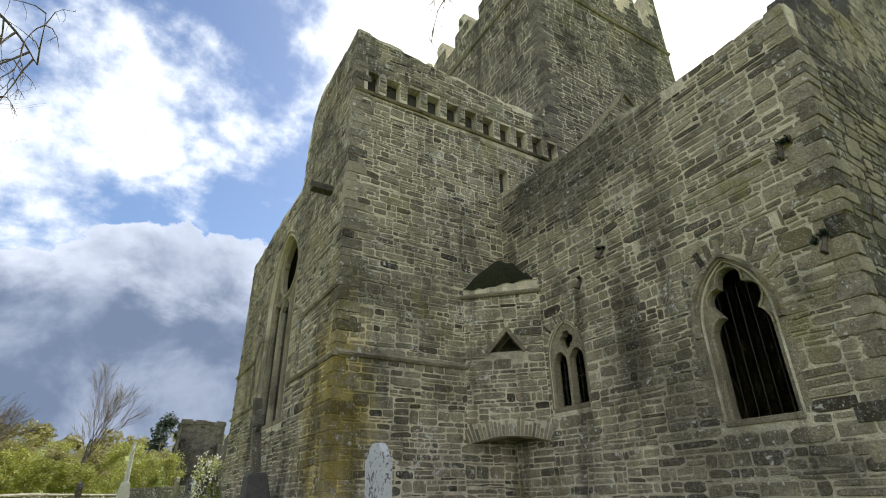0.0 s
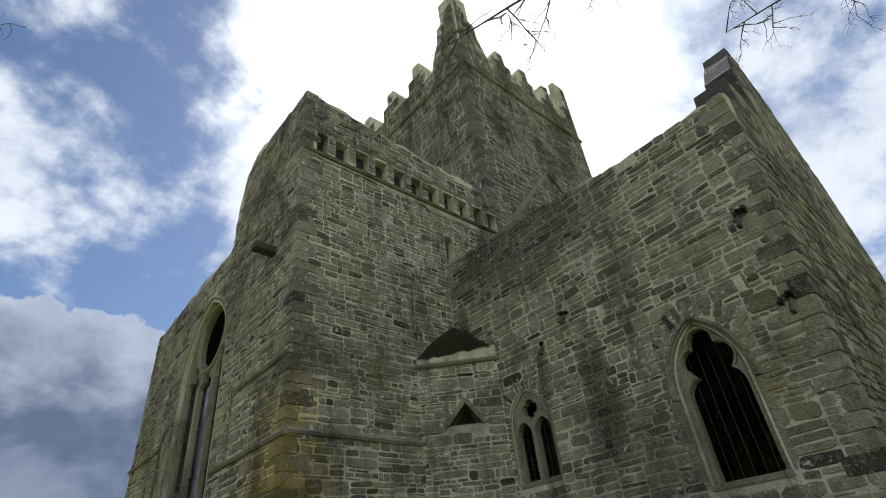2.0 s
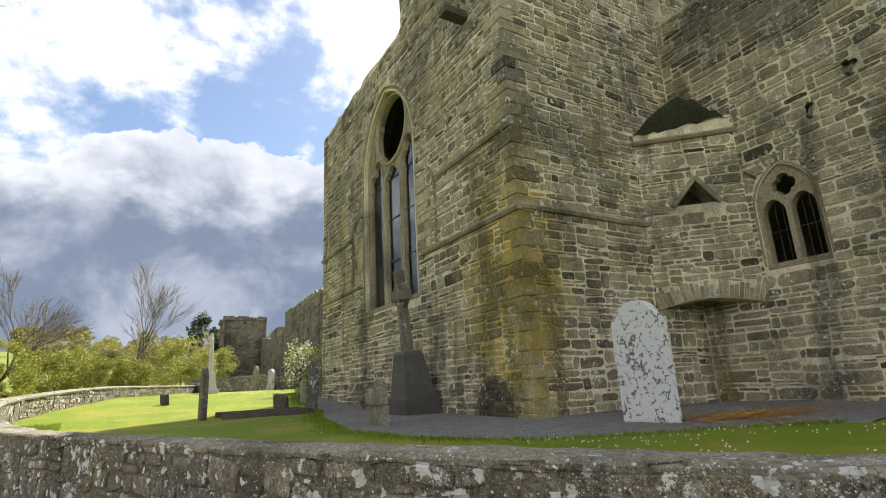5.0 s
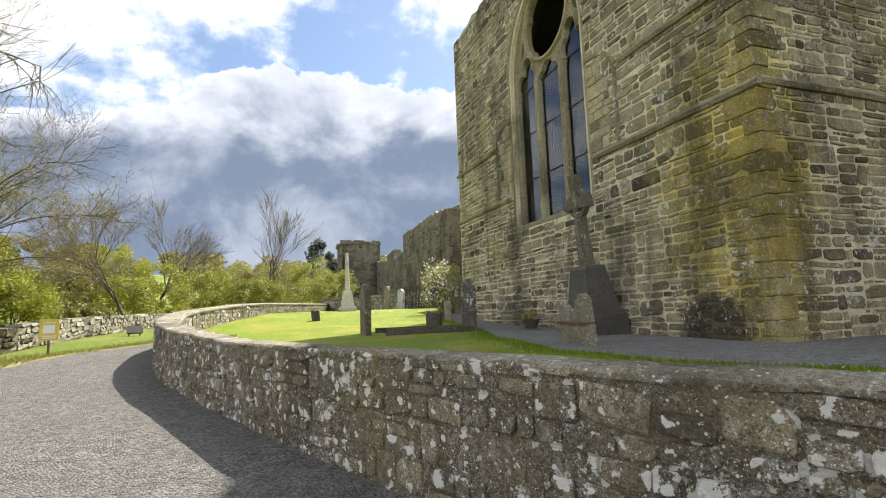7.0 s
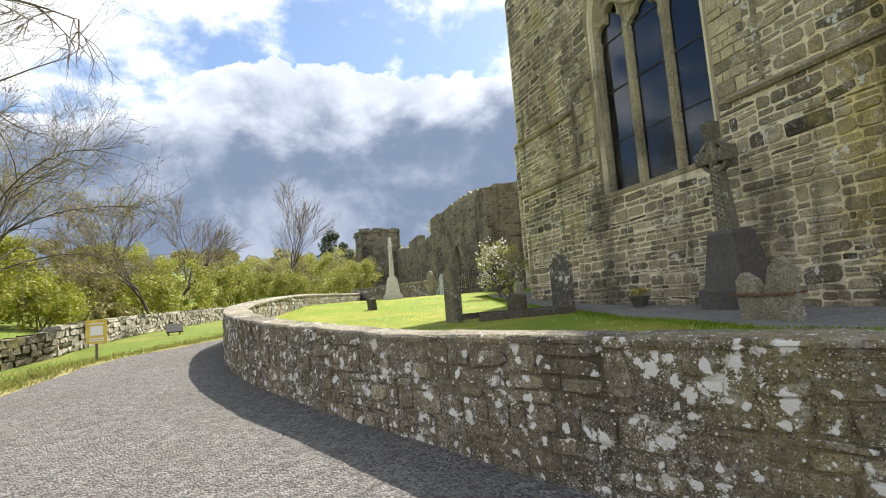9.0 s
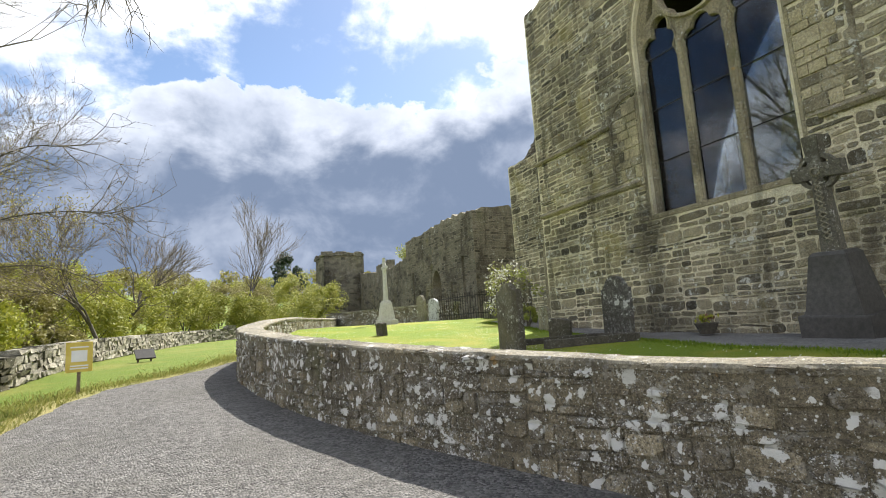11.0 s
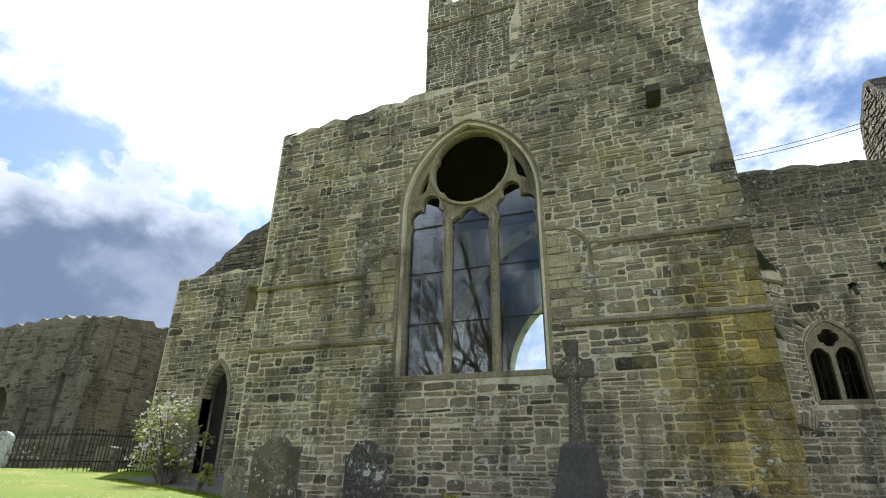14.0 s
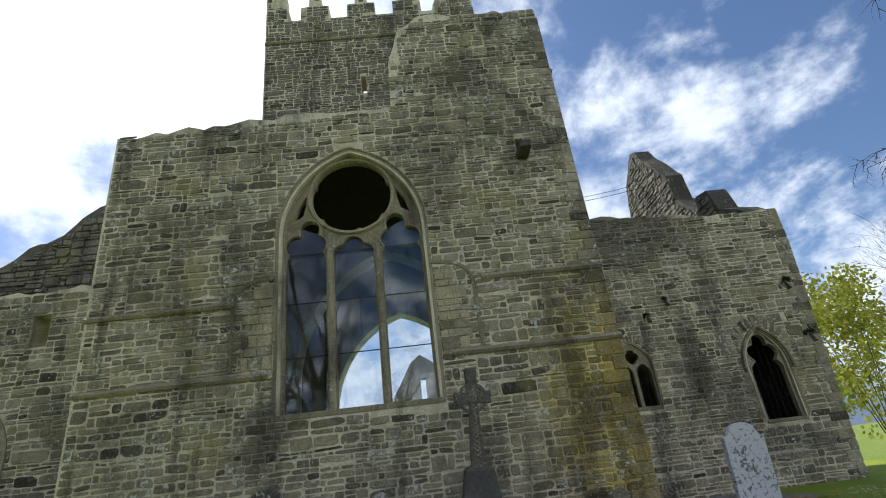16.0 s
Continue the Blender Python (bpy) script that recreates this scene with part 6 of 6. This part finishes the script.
def hanging_limb(tree, pts, seed, radius=0.09, droop=0.5, reach=1.6, twig=0.22, each=1):
    """A long limb with drooping twigs on a tree, given in world places."""
    r = random.Random(seed)
    o = tree.matrix_basis.translation
    pts = [p - o for p in smooth_line(pts, 6)]
    bm = bmesh.new()
    k = len(pts)
    tube(bm, pts, [radius * (1 - 0.92 * i / (k - 1)) for i in range(k)], 6)
    part("limb", bm, M_BARK, tree, "", True)
    bm = bmesh.new()

    def shoot(p, d, length, rad, level):
        q, path, dd = Vector(p), [Vector(p)], Vector(d)
        for _ in range(4):
            dd = (dd + Vector((r.gauss(0, 0.22), r.gauss(0, 0.22), r.gauss(-droop * 0.25, 0.18)))).normalized()
            q = q + dd * length / 4
            path.append(q.copy())
        tube(bm, path, [rad, rad * 0.8, rad * 0.6, rad * 0.45, rad * 0.3], 4)
        if level < 2:
            for _ in range(r.randint(3, 5)):
                i = r.randint(1, 4)
                side = Vector((r.gauss(0, 1), r.gauss(0, 1), r.gauss(-0.2, 0.6))).normalized()
                shoot(path[i], (dd * 0.6 + side * 0.8).normalized(), length * r.uniform(0.35, 0.6), rad * 0.55, level + 1)
    for i in range(k // 3, k):
        for _ in range(each if r.random() < 0.75 else each - 1):
            d = (pts[min(i + 1, k - 1)] - pts[i - 1]).normalized()
            side = Vector((r.gauss(0, 1), r.gauss(0, 1), r.gauss(-0.3, 0.5))).normalized()
            shoot(pts[i], (d * 0.6 + side).normalized(), reach * r.uniform(0.5, 1.0), radius * twig, 0)
    part("twig_mass", bm, M_TWIG, tree)["kind"] = "stuff"


def leafy(at, size, seed, label, mat, name="bush", count=2600, leaf_size=0.09, stems=5, clumps=14):
    """A bush: stems and a crown of small leaves gathered in uneven clumps."""
    r = random.Random(seed)
    t = thing(name, label, "bush", at)
    bm = bmesh.new()
    cs = []
    for _ in range(clumps):
        c = Vector((r.uniform(-1, 1) * size[0] * 0.75, r.uniform(-1, 1) * size[1] * 0.75, size[2] * r.uniform(0.22, 0.95)))
        k = 1 - 0.5 * (c.z / size[2]) ** 2
        c.x *= k
        c.y *= k
        cs.append((c, r.uniform(0.16, 0.34) * min(size)))
    for i in range(stems):
        c = cs[i % len(cs)][0]
        tube(bm, [(0.1 * i - 0.2, 0, -0.2), (c.x * 0.5, c.y * 0.5, c.z * 0.5), tuple(c)], [0.05, 0.03, 0.012], 5)
    part("stem_mass", bm, M_BARK, t)["kind"] = "stuff"
    vs, fs = [], []
    for i in range(count):
        c, rad = cs[r.randrange(len(cs))]
        d = Vector((r.gauss(0, 1), r.gauss(0, 1), r.gauss(0, 1))).normalized()
        p = c + d * rad * (r.random() ** 0.45) * 1.25
        if p.z < 0.02:
            continue
        u = Vector((r.gauss(0, 1), r.gauss(0, 1), r.gauss(0, 1))).normalized()
        w = u.orthogonal().normalized()
        s = leaf_size * r.uniform(0.6, 1.4)
        n0 = len(vs)
        vs += [p - u * s, p + w * s * 0.6, p + u * s, p - w * s * 0.6]
        fs.append((n0, n0 + 1, n0 + 2, n0 + 3))
    mesh_ob("crown", vs, fs, mat, t)["kind"] = "stuff"
    return t


# great bare trees beside the path, behind the walker
tree_a = bare_tree((-14.6, 23.3, z_out(-15, 23)), 23, 0.95, 21, "tall bare tree with wide spreading limbs beside the path", 0.40, 5, forks=(3, 5))
bare_tree((-14.1, 26.2, z_out(-14, 26)), 21, 1.1, 41, "tall bare tree leaning beside the path", 0.38, 5, (0.0, 0.22), forks=(3, 5))
tree_b = bare_tree((-13.5, 4.0, 0), 16, 1.1, 22, "tall bare tree at the edge of the field", 0.32, 5, forks=(3, 4))
tree_c = bare_tree((-17.2, 36.0, z_out(-17, 34)), 14, 1.35, 25, "bare spreading tree overhanging the dry stone wall", 0.22, 6, (0.28, -0.05), forks=(3, 4))
tree_d = bare_tree((7.9, -5.2, z_in(0)), 13, 1.0, 24, "bare tree whose thin branches hang over the chancel", 0.26, 5, (0.1, 0.0), forks=(3, 4))
hanging_limb(tree_d, [(7.9, -5.2, 5.2), (7.4, -2.6, 7.6), (6.9, -0.6, 8.6), (6.6, 0.8, 8.7), (6.2, 1.9, 8.5)], 61, 0.055, 0.5, 1.0)
hanging_limb(tree_d, [(7.9, -5.2, 5.5), (6.2, -2.2, 8.6), (4.8, 1.0, 9.6), (3.7, 3.3, 9.2), (3.0, 4.9, 8.9)], 62, 0.08, 0.6, 1.2)
hanging_limb(tree_b, [(-13.5, 4.0, 6.0), (-10, 6.5, 9.0), (-6.5, 8.4, 10.4), (-3.6, 9.6, 9.6), (-2.7, 10.0, 8.9)], 63, 0.10, 0.8, 1.5)
for k, limb in enumerate(([(-17.0, 36, 3.4), (-14.6, 32.6, 4.6), (-12.2, 31, 5.4), (-10.4, 30.8, 5.7), (-8.9, 30.7, 5.6)],
                         [(-16.6, 36, 4.6), (-14.0, 32.6, 6.6), (-11.8, 30.8, 7.6), (-10.2, 30.6, 7.8)],
                         [(-16.9, 36, 3.0), (-14.2, 33, 3.8), (-11.4, 31.6, 4.1), (-9.4, 32, 3.4)],
                         [(-16.6, 36, 5.2), (-14.6, 31, 8.0), (-12.6, 29.0, 8.6)])):
    hanging_limb(tree_c, limb, 70 + k, 0.05, -0.25, 2.4, 0.34, 2)
hanging_limb(tree_a, [(-14.6, 23.3, 4.6), (-12.5, 20.6, 6.8), (-9.6, 20.0, 7.4), (-7.8, 19.6, 6.9)], 64, 0.09, 0.7, 1.4)
bare_tree((-21, 24.0, 0.5), 17, 1.1, 26, "tall bare tree across the field", 0.55, 5, forks=(3, 5))
bare_tree((-24, 30, 0.8), 18, 1.1, 27, "tall bare tree across the field", 0.5, 5, forks=(3, 5))
bare_tree((-20, 12.5, 0.1), 17, 1.1, 28, "tall bare tree across the field", 0.5, 5, forks=(3, 5))
bare_tree((-22, 20.5, 0.3), 17, 1.1, 29, "tall bare tree across the field", 0.45, 5, forks=(3, 5))
# thin bare trees in the field
bare_tree((-12.2, 49, z_out(-12, 49)), 10, 0.95, 35, "bare thorn tree by the dry stone wall", 0.13, 4, forks=(3, 5), fine=0.014, budding=M_BROWN)
bare_tree((-19.5, 43, z_out(-19, 43)), 13, 1.1, 36, "bare spreading tree by the dry stone wall", 0.2, 5, forks=(3, 4), fine=0.012, budding=M_BROWN)
bare_tree((-2.9, 66, z_out(-3, 66)), 14.5, 0.55, 31, "slim bare tree standing behind the hedge", 0.15, 4, forks=(4, 5), fine=0.014)
bare_tree((-12.5, 62, z_out(-14, 62)), 12.5, 0.8, 32, "bare tree in the hedgerow", 0.14, 4, forks=(4, 5), fine=0.018)
bare_tree((-17.5, 66, z_out(-19, 70)), 13, 0.85, 33, "bare tree in the hedgerow", 0.16, 4, forks=(4, 5), fine=0.018)
bare_tree((-22.5, 55, z_out(-26, 55)), 12, 0.95, 34, "bare tree in the hedgerow", 0.16, 4, forks=(4, 5), fine=0.016, budding=M_BROWN)

# hedgerow
r = random.Random(77)
hedge = [(-11.5, 58, 3.6, 5.0, M_LEAF), (-8.0, 61, 3.0, 4.6, M_LEAF), (1.8, 62, 3.6, 5.4, M_LEAF), (4.8, 66, 3.2, 4.8, M_LEAF), (-15.5, 60, 3.6, 5.0, M_BROWN), (-21, 50, 3.8, 5.0, M_LEAF), (-26, 46, 4.2, 5.2, M_LEAF),
         (-5.0, 70, 3.8, 5.2, M_BROWN), (-1.5, 73, 3.8, 5.4, M_BROWN), (-19, 64, 4.2, 5.6, M_BROWN), (-31, 50, 5, 5.6, M_LEAF), (-14.5, 47, 2.6, 1.3, M_BROWN), (-9.5, 51, 1.8, 1.2, M_LEAF), (-2.6, 64, 2.4, 4.0, M_LEAF), (-36, 42, 5, 5.0, M_BROWN),
         (-10, 76, 5, 6.5, M_BROWN), (-18, 80, 6, 7.0, M_LEAF), (-27, 72, 6, 7.0, M_BROWN), (2, 82, 5, 6.2, M_LEAF), (-36, 64, 6, 7.0, M_LEAF),
         (-16.5, 43, 3.2, 3.0, M_LEAF), (-20.5, 41, 3.2, 3.2, M_LEAF), (-24.5, 40, 3.6, 3.4, M_LEAF), (-6.5, 66, 3.4, 4.4, M_LEAF), (-13.5, 54, 3.0, 3.6, M_LEAF), (-17.5, 54, 3.4, 4.0, M_BROWN), (-4.5, 86, 6, 6.0, M_LEAF), (-12, 92, 7, 6.5, M_BROWN), (-24, 90, 7, 7.0, M_LEAF), (5, 96, 6, 5.0, M_BROWN)]
for i, (x, y, sx, sz, m) in enumerate(hedge):
    leafy((x, y, z_out(x, y) - 0.1), (sx, 2.4, sz), 200 + i, "untidy green hedgerow bush" if m is M_LEAF else "brown budding hedgerow thicket", m, "bush", 9500, 0.085, 6, 30)
leafy((4.5, 28.7, z_in(28.7)), (1.35, 1.1, 2.3), 300, "young bush with fresh leaves beside a headstone", M_LEAF2, "bush", 1000, 0.065, 9, 16)
leafy((4.4, 28.7, z_in(28.7) + 0.1), (1.4, 1.15, 2.35), 301, "white blossom on a young shrub", M_BLOSSOM, "flowering_shrub", 480, 0.06, 6, 18)
leafy((3.6, 26.6, z_in(26.6)), (0.5, 0.4, 0.7), 302, "low yellow-green shrub at the foot of the wall", M_LEAF2, "bush", 500, 0.05, 3, 6)
leafy((13.5, 62, 3.2), (3.2, 2.5, 6.5), 303, "pale yellow-green tree crown above the ruined wall", M_LEAF2, "tree", 2600, 0.13, 5, 16)
leafy((9.0, 120, z_out(9, 120) - 0.3), (4.5, 4, 10.5), 304, "dark round evergreen tree in the distance", M_LEAF_DARK, "evergreen_tree", 3200, 0.3, 4, 20)
leafy((24.5, -10.0, 0.7), (5.5, 5.5, 11.5), 305, "tree in fresh leaf beyond the chancel", M_LEAF, "tree", 9000, 0.13, 6, 34)
for i, (x, y) in enumerate(((-1, 150), (-20, 150), (20, 165), (-40, 140), (-62, 120), (38, 170))):
    leafy((x, y, z_out(x, y) - 0.5), (14, 5, 7.5), 320 + i, "far olive-brown woodland edge on the hillside", M_BROWN, "bush", 3600, 0.35, 3, 26)


# ---- dry stone wall across the grass ----
def dry_wall():
    line = smooth_line([(-13.5, 12), (-11.6, 19), (-10.9, 24.5), (-10.75, 29), (-10.4, 34), (-9.3, 41), (-7.2, 50), (-3, 56)], 6)
    c = [0.0]
    for a, b in zip(line, line[1:]):
        c.append(c[-1] + (b - a).length)
    t = tagged(new("wall_dry_stone"), "low dry stone wall of pale loose stones", "wall", kind="structure")
    r = random.Random(9)
    vs, fs = [], []

    def at(s):
        i = max(0, int(np.searchsorted(c, s)) - 1)
        i = min(i, len(line) - 2)
        k = (s - c[i]) / (c[i + 1] - c[i])
        return line[i] + (line[i + 1] - line[i]) * k, (line[i + 1] - line[i]).normalized()
    z = 0.0
    while z < 1.0:
        h = r.uniform(0.12, 0.22)
        s = r.uniform(0, 0.3)
        while s < c[-1] - 0.6:
            w = r.uniform(0.22, 0.6)
            if z + h > (0.95 if at(s)[0].y > 27 else 0.78) + 0.18 * noise.noise((s * 0.5, 0, 0)):
                s += w
                continue
            p, d = at(s + w / 2)
            out = Vector((-d.y, d.x))
            zz = z_out(p.x, p.y) + z
            j = lambda q: r.uniform(-q, q) * 1.6
            n0 = len(vs)
            for e in (-1, 1):
                for f in (-1, 1):
                    for g in (0, 1):
                        vs.append((p.x + d.x * e * w * 0.48 + out.x * f * 0.25 + j(0.035), p.y + d.y * e * w * 0.48 + out.y * f * 0.25 + j(0.035), zz + g * h * 0.95 + j(0.015)))
            fs += [tuple(n0 + k for k in q) for q in ((0, 1, 3, 2), (4, 6, 7, 5), (0, 4, 5, 1), (2, 3, 7, 6), (1, 5, 7, 3), (0, 2, 6, 4))]
            s += w
        z += h
    # the near stretch is mossy and also coloured darker for tree shade
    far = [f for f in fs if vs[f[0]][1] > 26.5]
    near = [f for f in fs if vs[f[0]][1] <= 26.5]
    for faces, mat, note in ((far, M_DRYSTONE, ""), (near, M_MOSSWALL_SHADED, "moss-grown stretch of the wall, tree shade put into its colour")):
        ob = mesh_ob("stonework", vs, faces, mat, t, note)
        bm = bmesh.new()
        bm.from_mesh(ob.data)
        bmesh.ops.delete(bm, geom=[v for v in bm.verts if not v.link_faces], context="VERTS")
        bm.to_mesh(ob.data)
        bm.free()
        ob["kind"] = "stuff"


dry_wall()


def notice():
    t = thing("sign", "small yellow notice board on a wooden post", "sign", (-8.75, 23.9, z_out(-9, 23.9)), 12)
    bm = bmesh.new()
    bar(bm, (0, 0.03, -0.2), (0, 0.03, 0.98), 0.06)
    part("post", bm, M_WOODPOST, t)
    bm = bmesh.new()
    box(bm, (-0.22, -0.02, 0.44), (0.22, 0.0, 1.02), 0.006)
    part("board", bm, M_YELLOW, t)
    bm = bmesh.new()
    box(bm, (-0.13, -0.026, 0.64), (0.13, -0.022, 0.86), 0.002)
    part("emblem", bm, M_PAPER, t, "pale printed panel")
    for z in (0.50, 0.55, 0.91):
        bm = bmesh.new()
        box(bm, (-0.15, -0.026, z), (0.15, -0.022, z + 0.025))
        part("text_bar", bm, M_PAPER, t)


notice()

pole = thing("utility_pole", "distant wooden utility pole with a crossarm", "utility pole", (7.4, 114.7, 8.6))
bm = bmesh.new()
tube(bm, [(0, 0, -3.5), (0, 0, 3.4)], [0.14, 0.10], 8)
part("pole", bm, M_WOODPOST, pole)
bm = bmesh.new()
bar(bm, (-0.8, 0.1, 3.0), (0.8, 0.1, 3.0), 0.12)
part("crossarm", bm, M_WOODPOST, pole)

# daisies in the lawn
vs, fs = [], []
r = random.Random(15)
for _ in range(4200):
    y = r.uniform(6, 33)
    x = wall_x(y) + 0.7 + r.random() ** 1.2 * 7
    if (y < 13 and x > 9.9) or (y >= 12.6 and x > (3.0 if y < 24 else 4.2)):
        continue
    if noise.noise((x * 0.6, y * 0.6, 8.0)) < -0.05 or (11.5 < y < 20 and r.random() < 0.8):
        continue
    if 8 < y < 31 and x > rim(y) - 0.2:
        continue
    z = lawn_z(x, y) + 0.03
    s = r.uniform(0.006, 0.010)
    n0 = len(vs)
    vs += [(x - s, y - s, z), (x + s, y - s, z + 0.012), (x + s, y + s, z + 0.014), (x - s, y + s, z)]
    fs.append((n0, n0 + 1, n0 + 2, n0 + 3))
tagged(mesh_ob("daisies", vs, fs, M_BLOSSOM), "white daisies scattered over the lawn", "flowers", kind="stuff")

# blades of grass along the edges of the lawn, the verge and the walls
def blades(name, label, mat, spots, seed, tall):
    vs, fs = [], []
    r = random.Random(seed)
    for x, y, z in spots(r):
        a, h = r.uniform(0, 6.28), r.uniform(*tall)
        w = r.uniform(0.004, 0.009)
        lean = Vector((r.gauss(0, 0.35), r.gauss(0, 0.35), 1)) * h
        c, d = math.cos(a) * w, math.sin(a) * w
        n0 = len(vs)
        vs += [(x - c, y - d, z), (x + c, y + d, z), (x + lean.x * 0.4 + c * 0.7, y + lean.y * 0.4 + d * 0.7, z + lean.z * 0.6), (x + lean.x, y + lean.y, z + lean.z)]
        fs += [(n0, n0 + 1, n0 + 2), (n0, n0 + 2, n0 + 3)]
    tagged(mesh_ob(name, vs, fs, mat), label, "grass", kind="stuff")


def lawn_edge(r):
    for _ in range(20000):
        y = r.uniform(3, 23)
        x = wall_x(y) + thick_at(y) + 0.04 + r.random() ** 2.5 * 1.3
        if not (8 < y < 31 and x > rim(y)):
            yield x, y, lawn_z(x, y) - 0.01


def gravel_edge(r):
    for _ in range(9000):
        y = r.uniform(8.2, 30.5)
        x = rim(y) - abs(r.gauss(0, 0.25)) + 0.1
        yield x, y, lawn_z(x, y) - 0.01


def path_edge(r):
    edge = profile(PATH_EDGE)
    for _ in range(16000):
        y = r.uniform(14, 36)
        x = edge(y) - abs(r.gauss(0, 0.6)) + 0.08
        yield x, y, z_out(-5, y) - 0.01


M_BLADE = leaf_mat("grass blades", (0.095, 0.175, 0.006), (0.24, 0.31, 0.016))
M_DRYBLADE = leaf_mat("dry grass blades", (0.13, 0.16, 0.02), (0.36, 0.33, 0.11))
blades("grass_blades", "short green grass blades along the churchyard wall", M_BLADE, lawn_edge, 81, (0.03, 0.10))
blades("grass_fringe", "green grass fringe at the edge of the gravel", M_BLADE, gravel_edge, 82, (0.03, 0.08))
blades("verge_grass", "rough half-dry grass along the edge of the path", M_DRYBLADE, path_edge, 83, (0.04, 0.13))

# fallen leaves on the gravel
vs, fs = [], []
r = random.Random(16)
for _ in range(1500):
    a, d = r.uniform(0, 6.28), abs(r.gauss(0, 0.7))
    x, y = 6.3 + math.cos(a) * d * 1.7, 9.7 + math.sin(a) * d * 0.8
    z, s = lawn_z(x, y) + 0.04, r.uniform(0.02, 0.05)
    n0 = len(vs)
    vs += [(x - s, y - s * 0.4, z), (x + s * 0.4, y - s, z + r.uniform(0, 0.03)), (x + s, y + s * 0.4, z), (x - s * 0.4, y + s, z + r.uniform(0, 0.03))]
    fs.append((n0, n0 + 1, n0 + 2, n0 + 3))
tagged(mesh_ob("fallen_leaves", vs, fs, M_RUSTLEAF), "rust-orange fallen leaves on the gravel", "leaves", kind="stuff")

# tufts of weeds rooted in the chancel wall
for i, (u, v, k) in enumerate(((3.6, 5.55, 0.22), (3.75, 7.6, 0.26), (8.55, 7.45, 0.16), (9.4, 6.9, 0.14), (12.3, 5.15, 0.25))):
    leafy((10.02, u, v - 0.1), (k, k * 1.2, k * 1.1), 400 + i, "dark tuft of weeds rooted in the masonry", M_LEAF_DARK, "weed_tuft", 260, 0.035, 2, 5)


def plaque():
    t = thing("information_plaque", "small dark sloping plaque on the grass verge", "plaque", (-8.35, 32.3, z_out(-8.35, 32.3)), 15)
    bm = bmesh.new()
    bar(bm, (-0.2, 0.1, -0.1), (-0.2, 0.1, 0.26), 0.06)
    part("leg", bm, M_WOODPOST, t)
    bm = bmesh.new()
    bar(bm, (0.2, 0.1, -0.1), (0.2, 0.1, 0.26), 0.06)
    part("leg", bm, M_WOODPOST, t)
    bm = bmesh.new()
    bar(bm, (0, -0.2, 0.10), (0, 0.25, 0.40), 0.6, 0.05)
    part("panel", bm, M_IRON, t)


plaque()
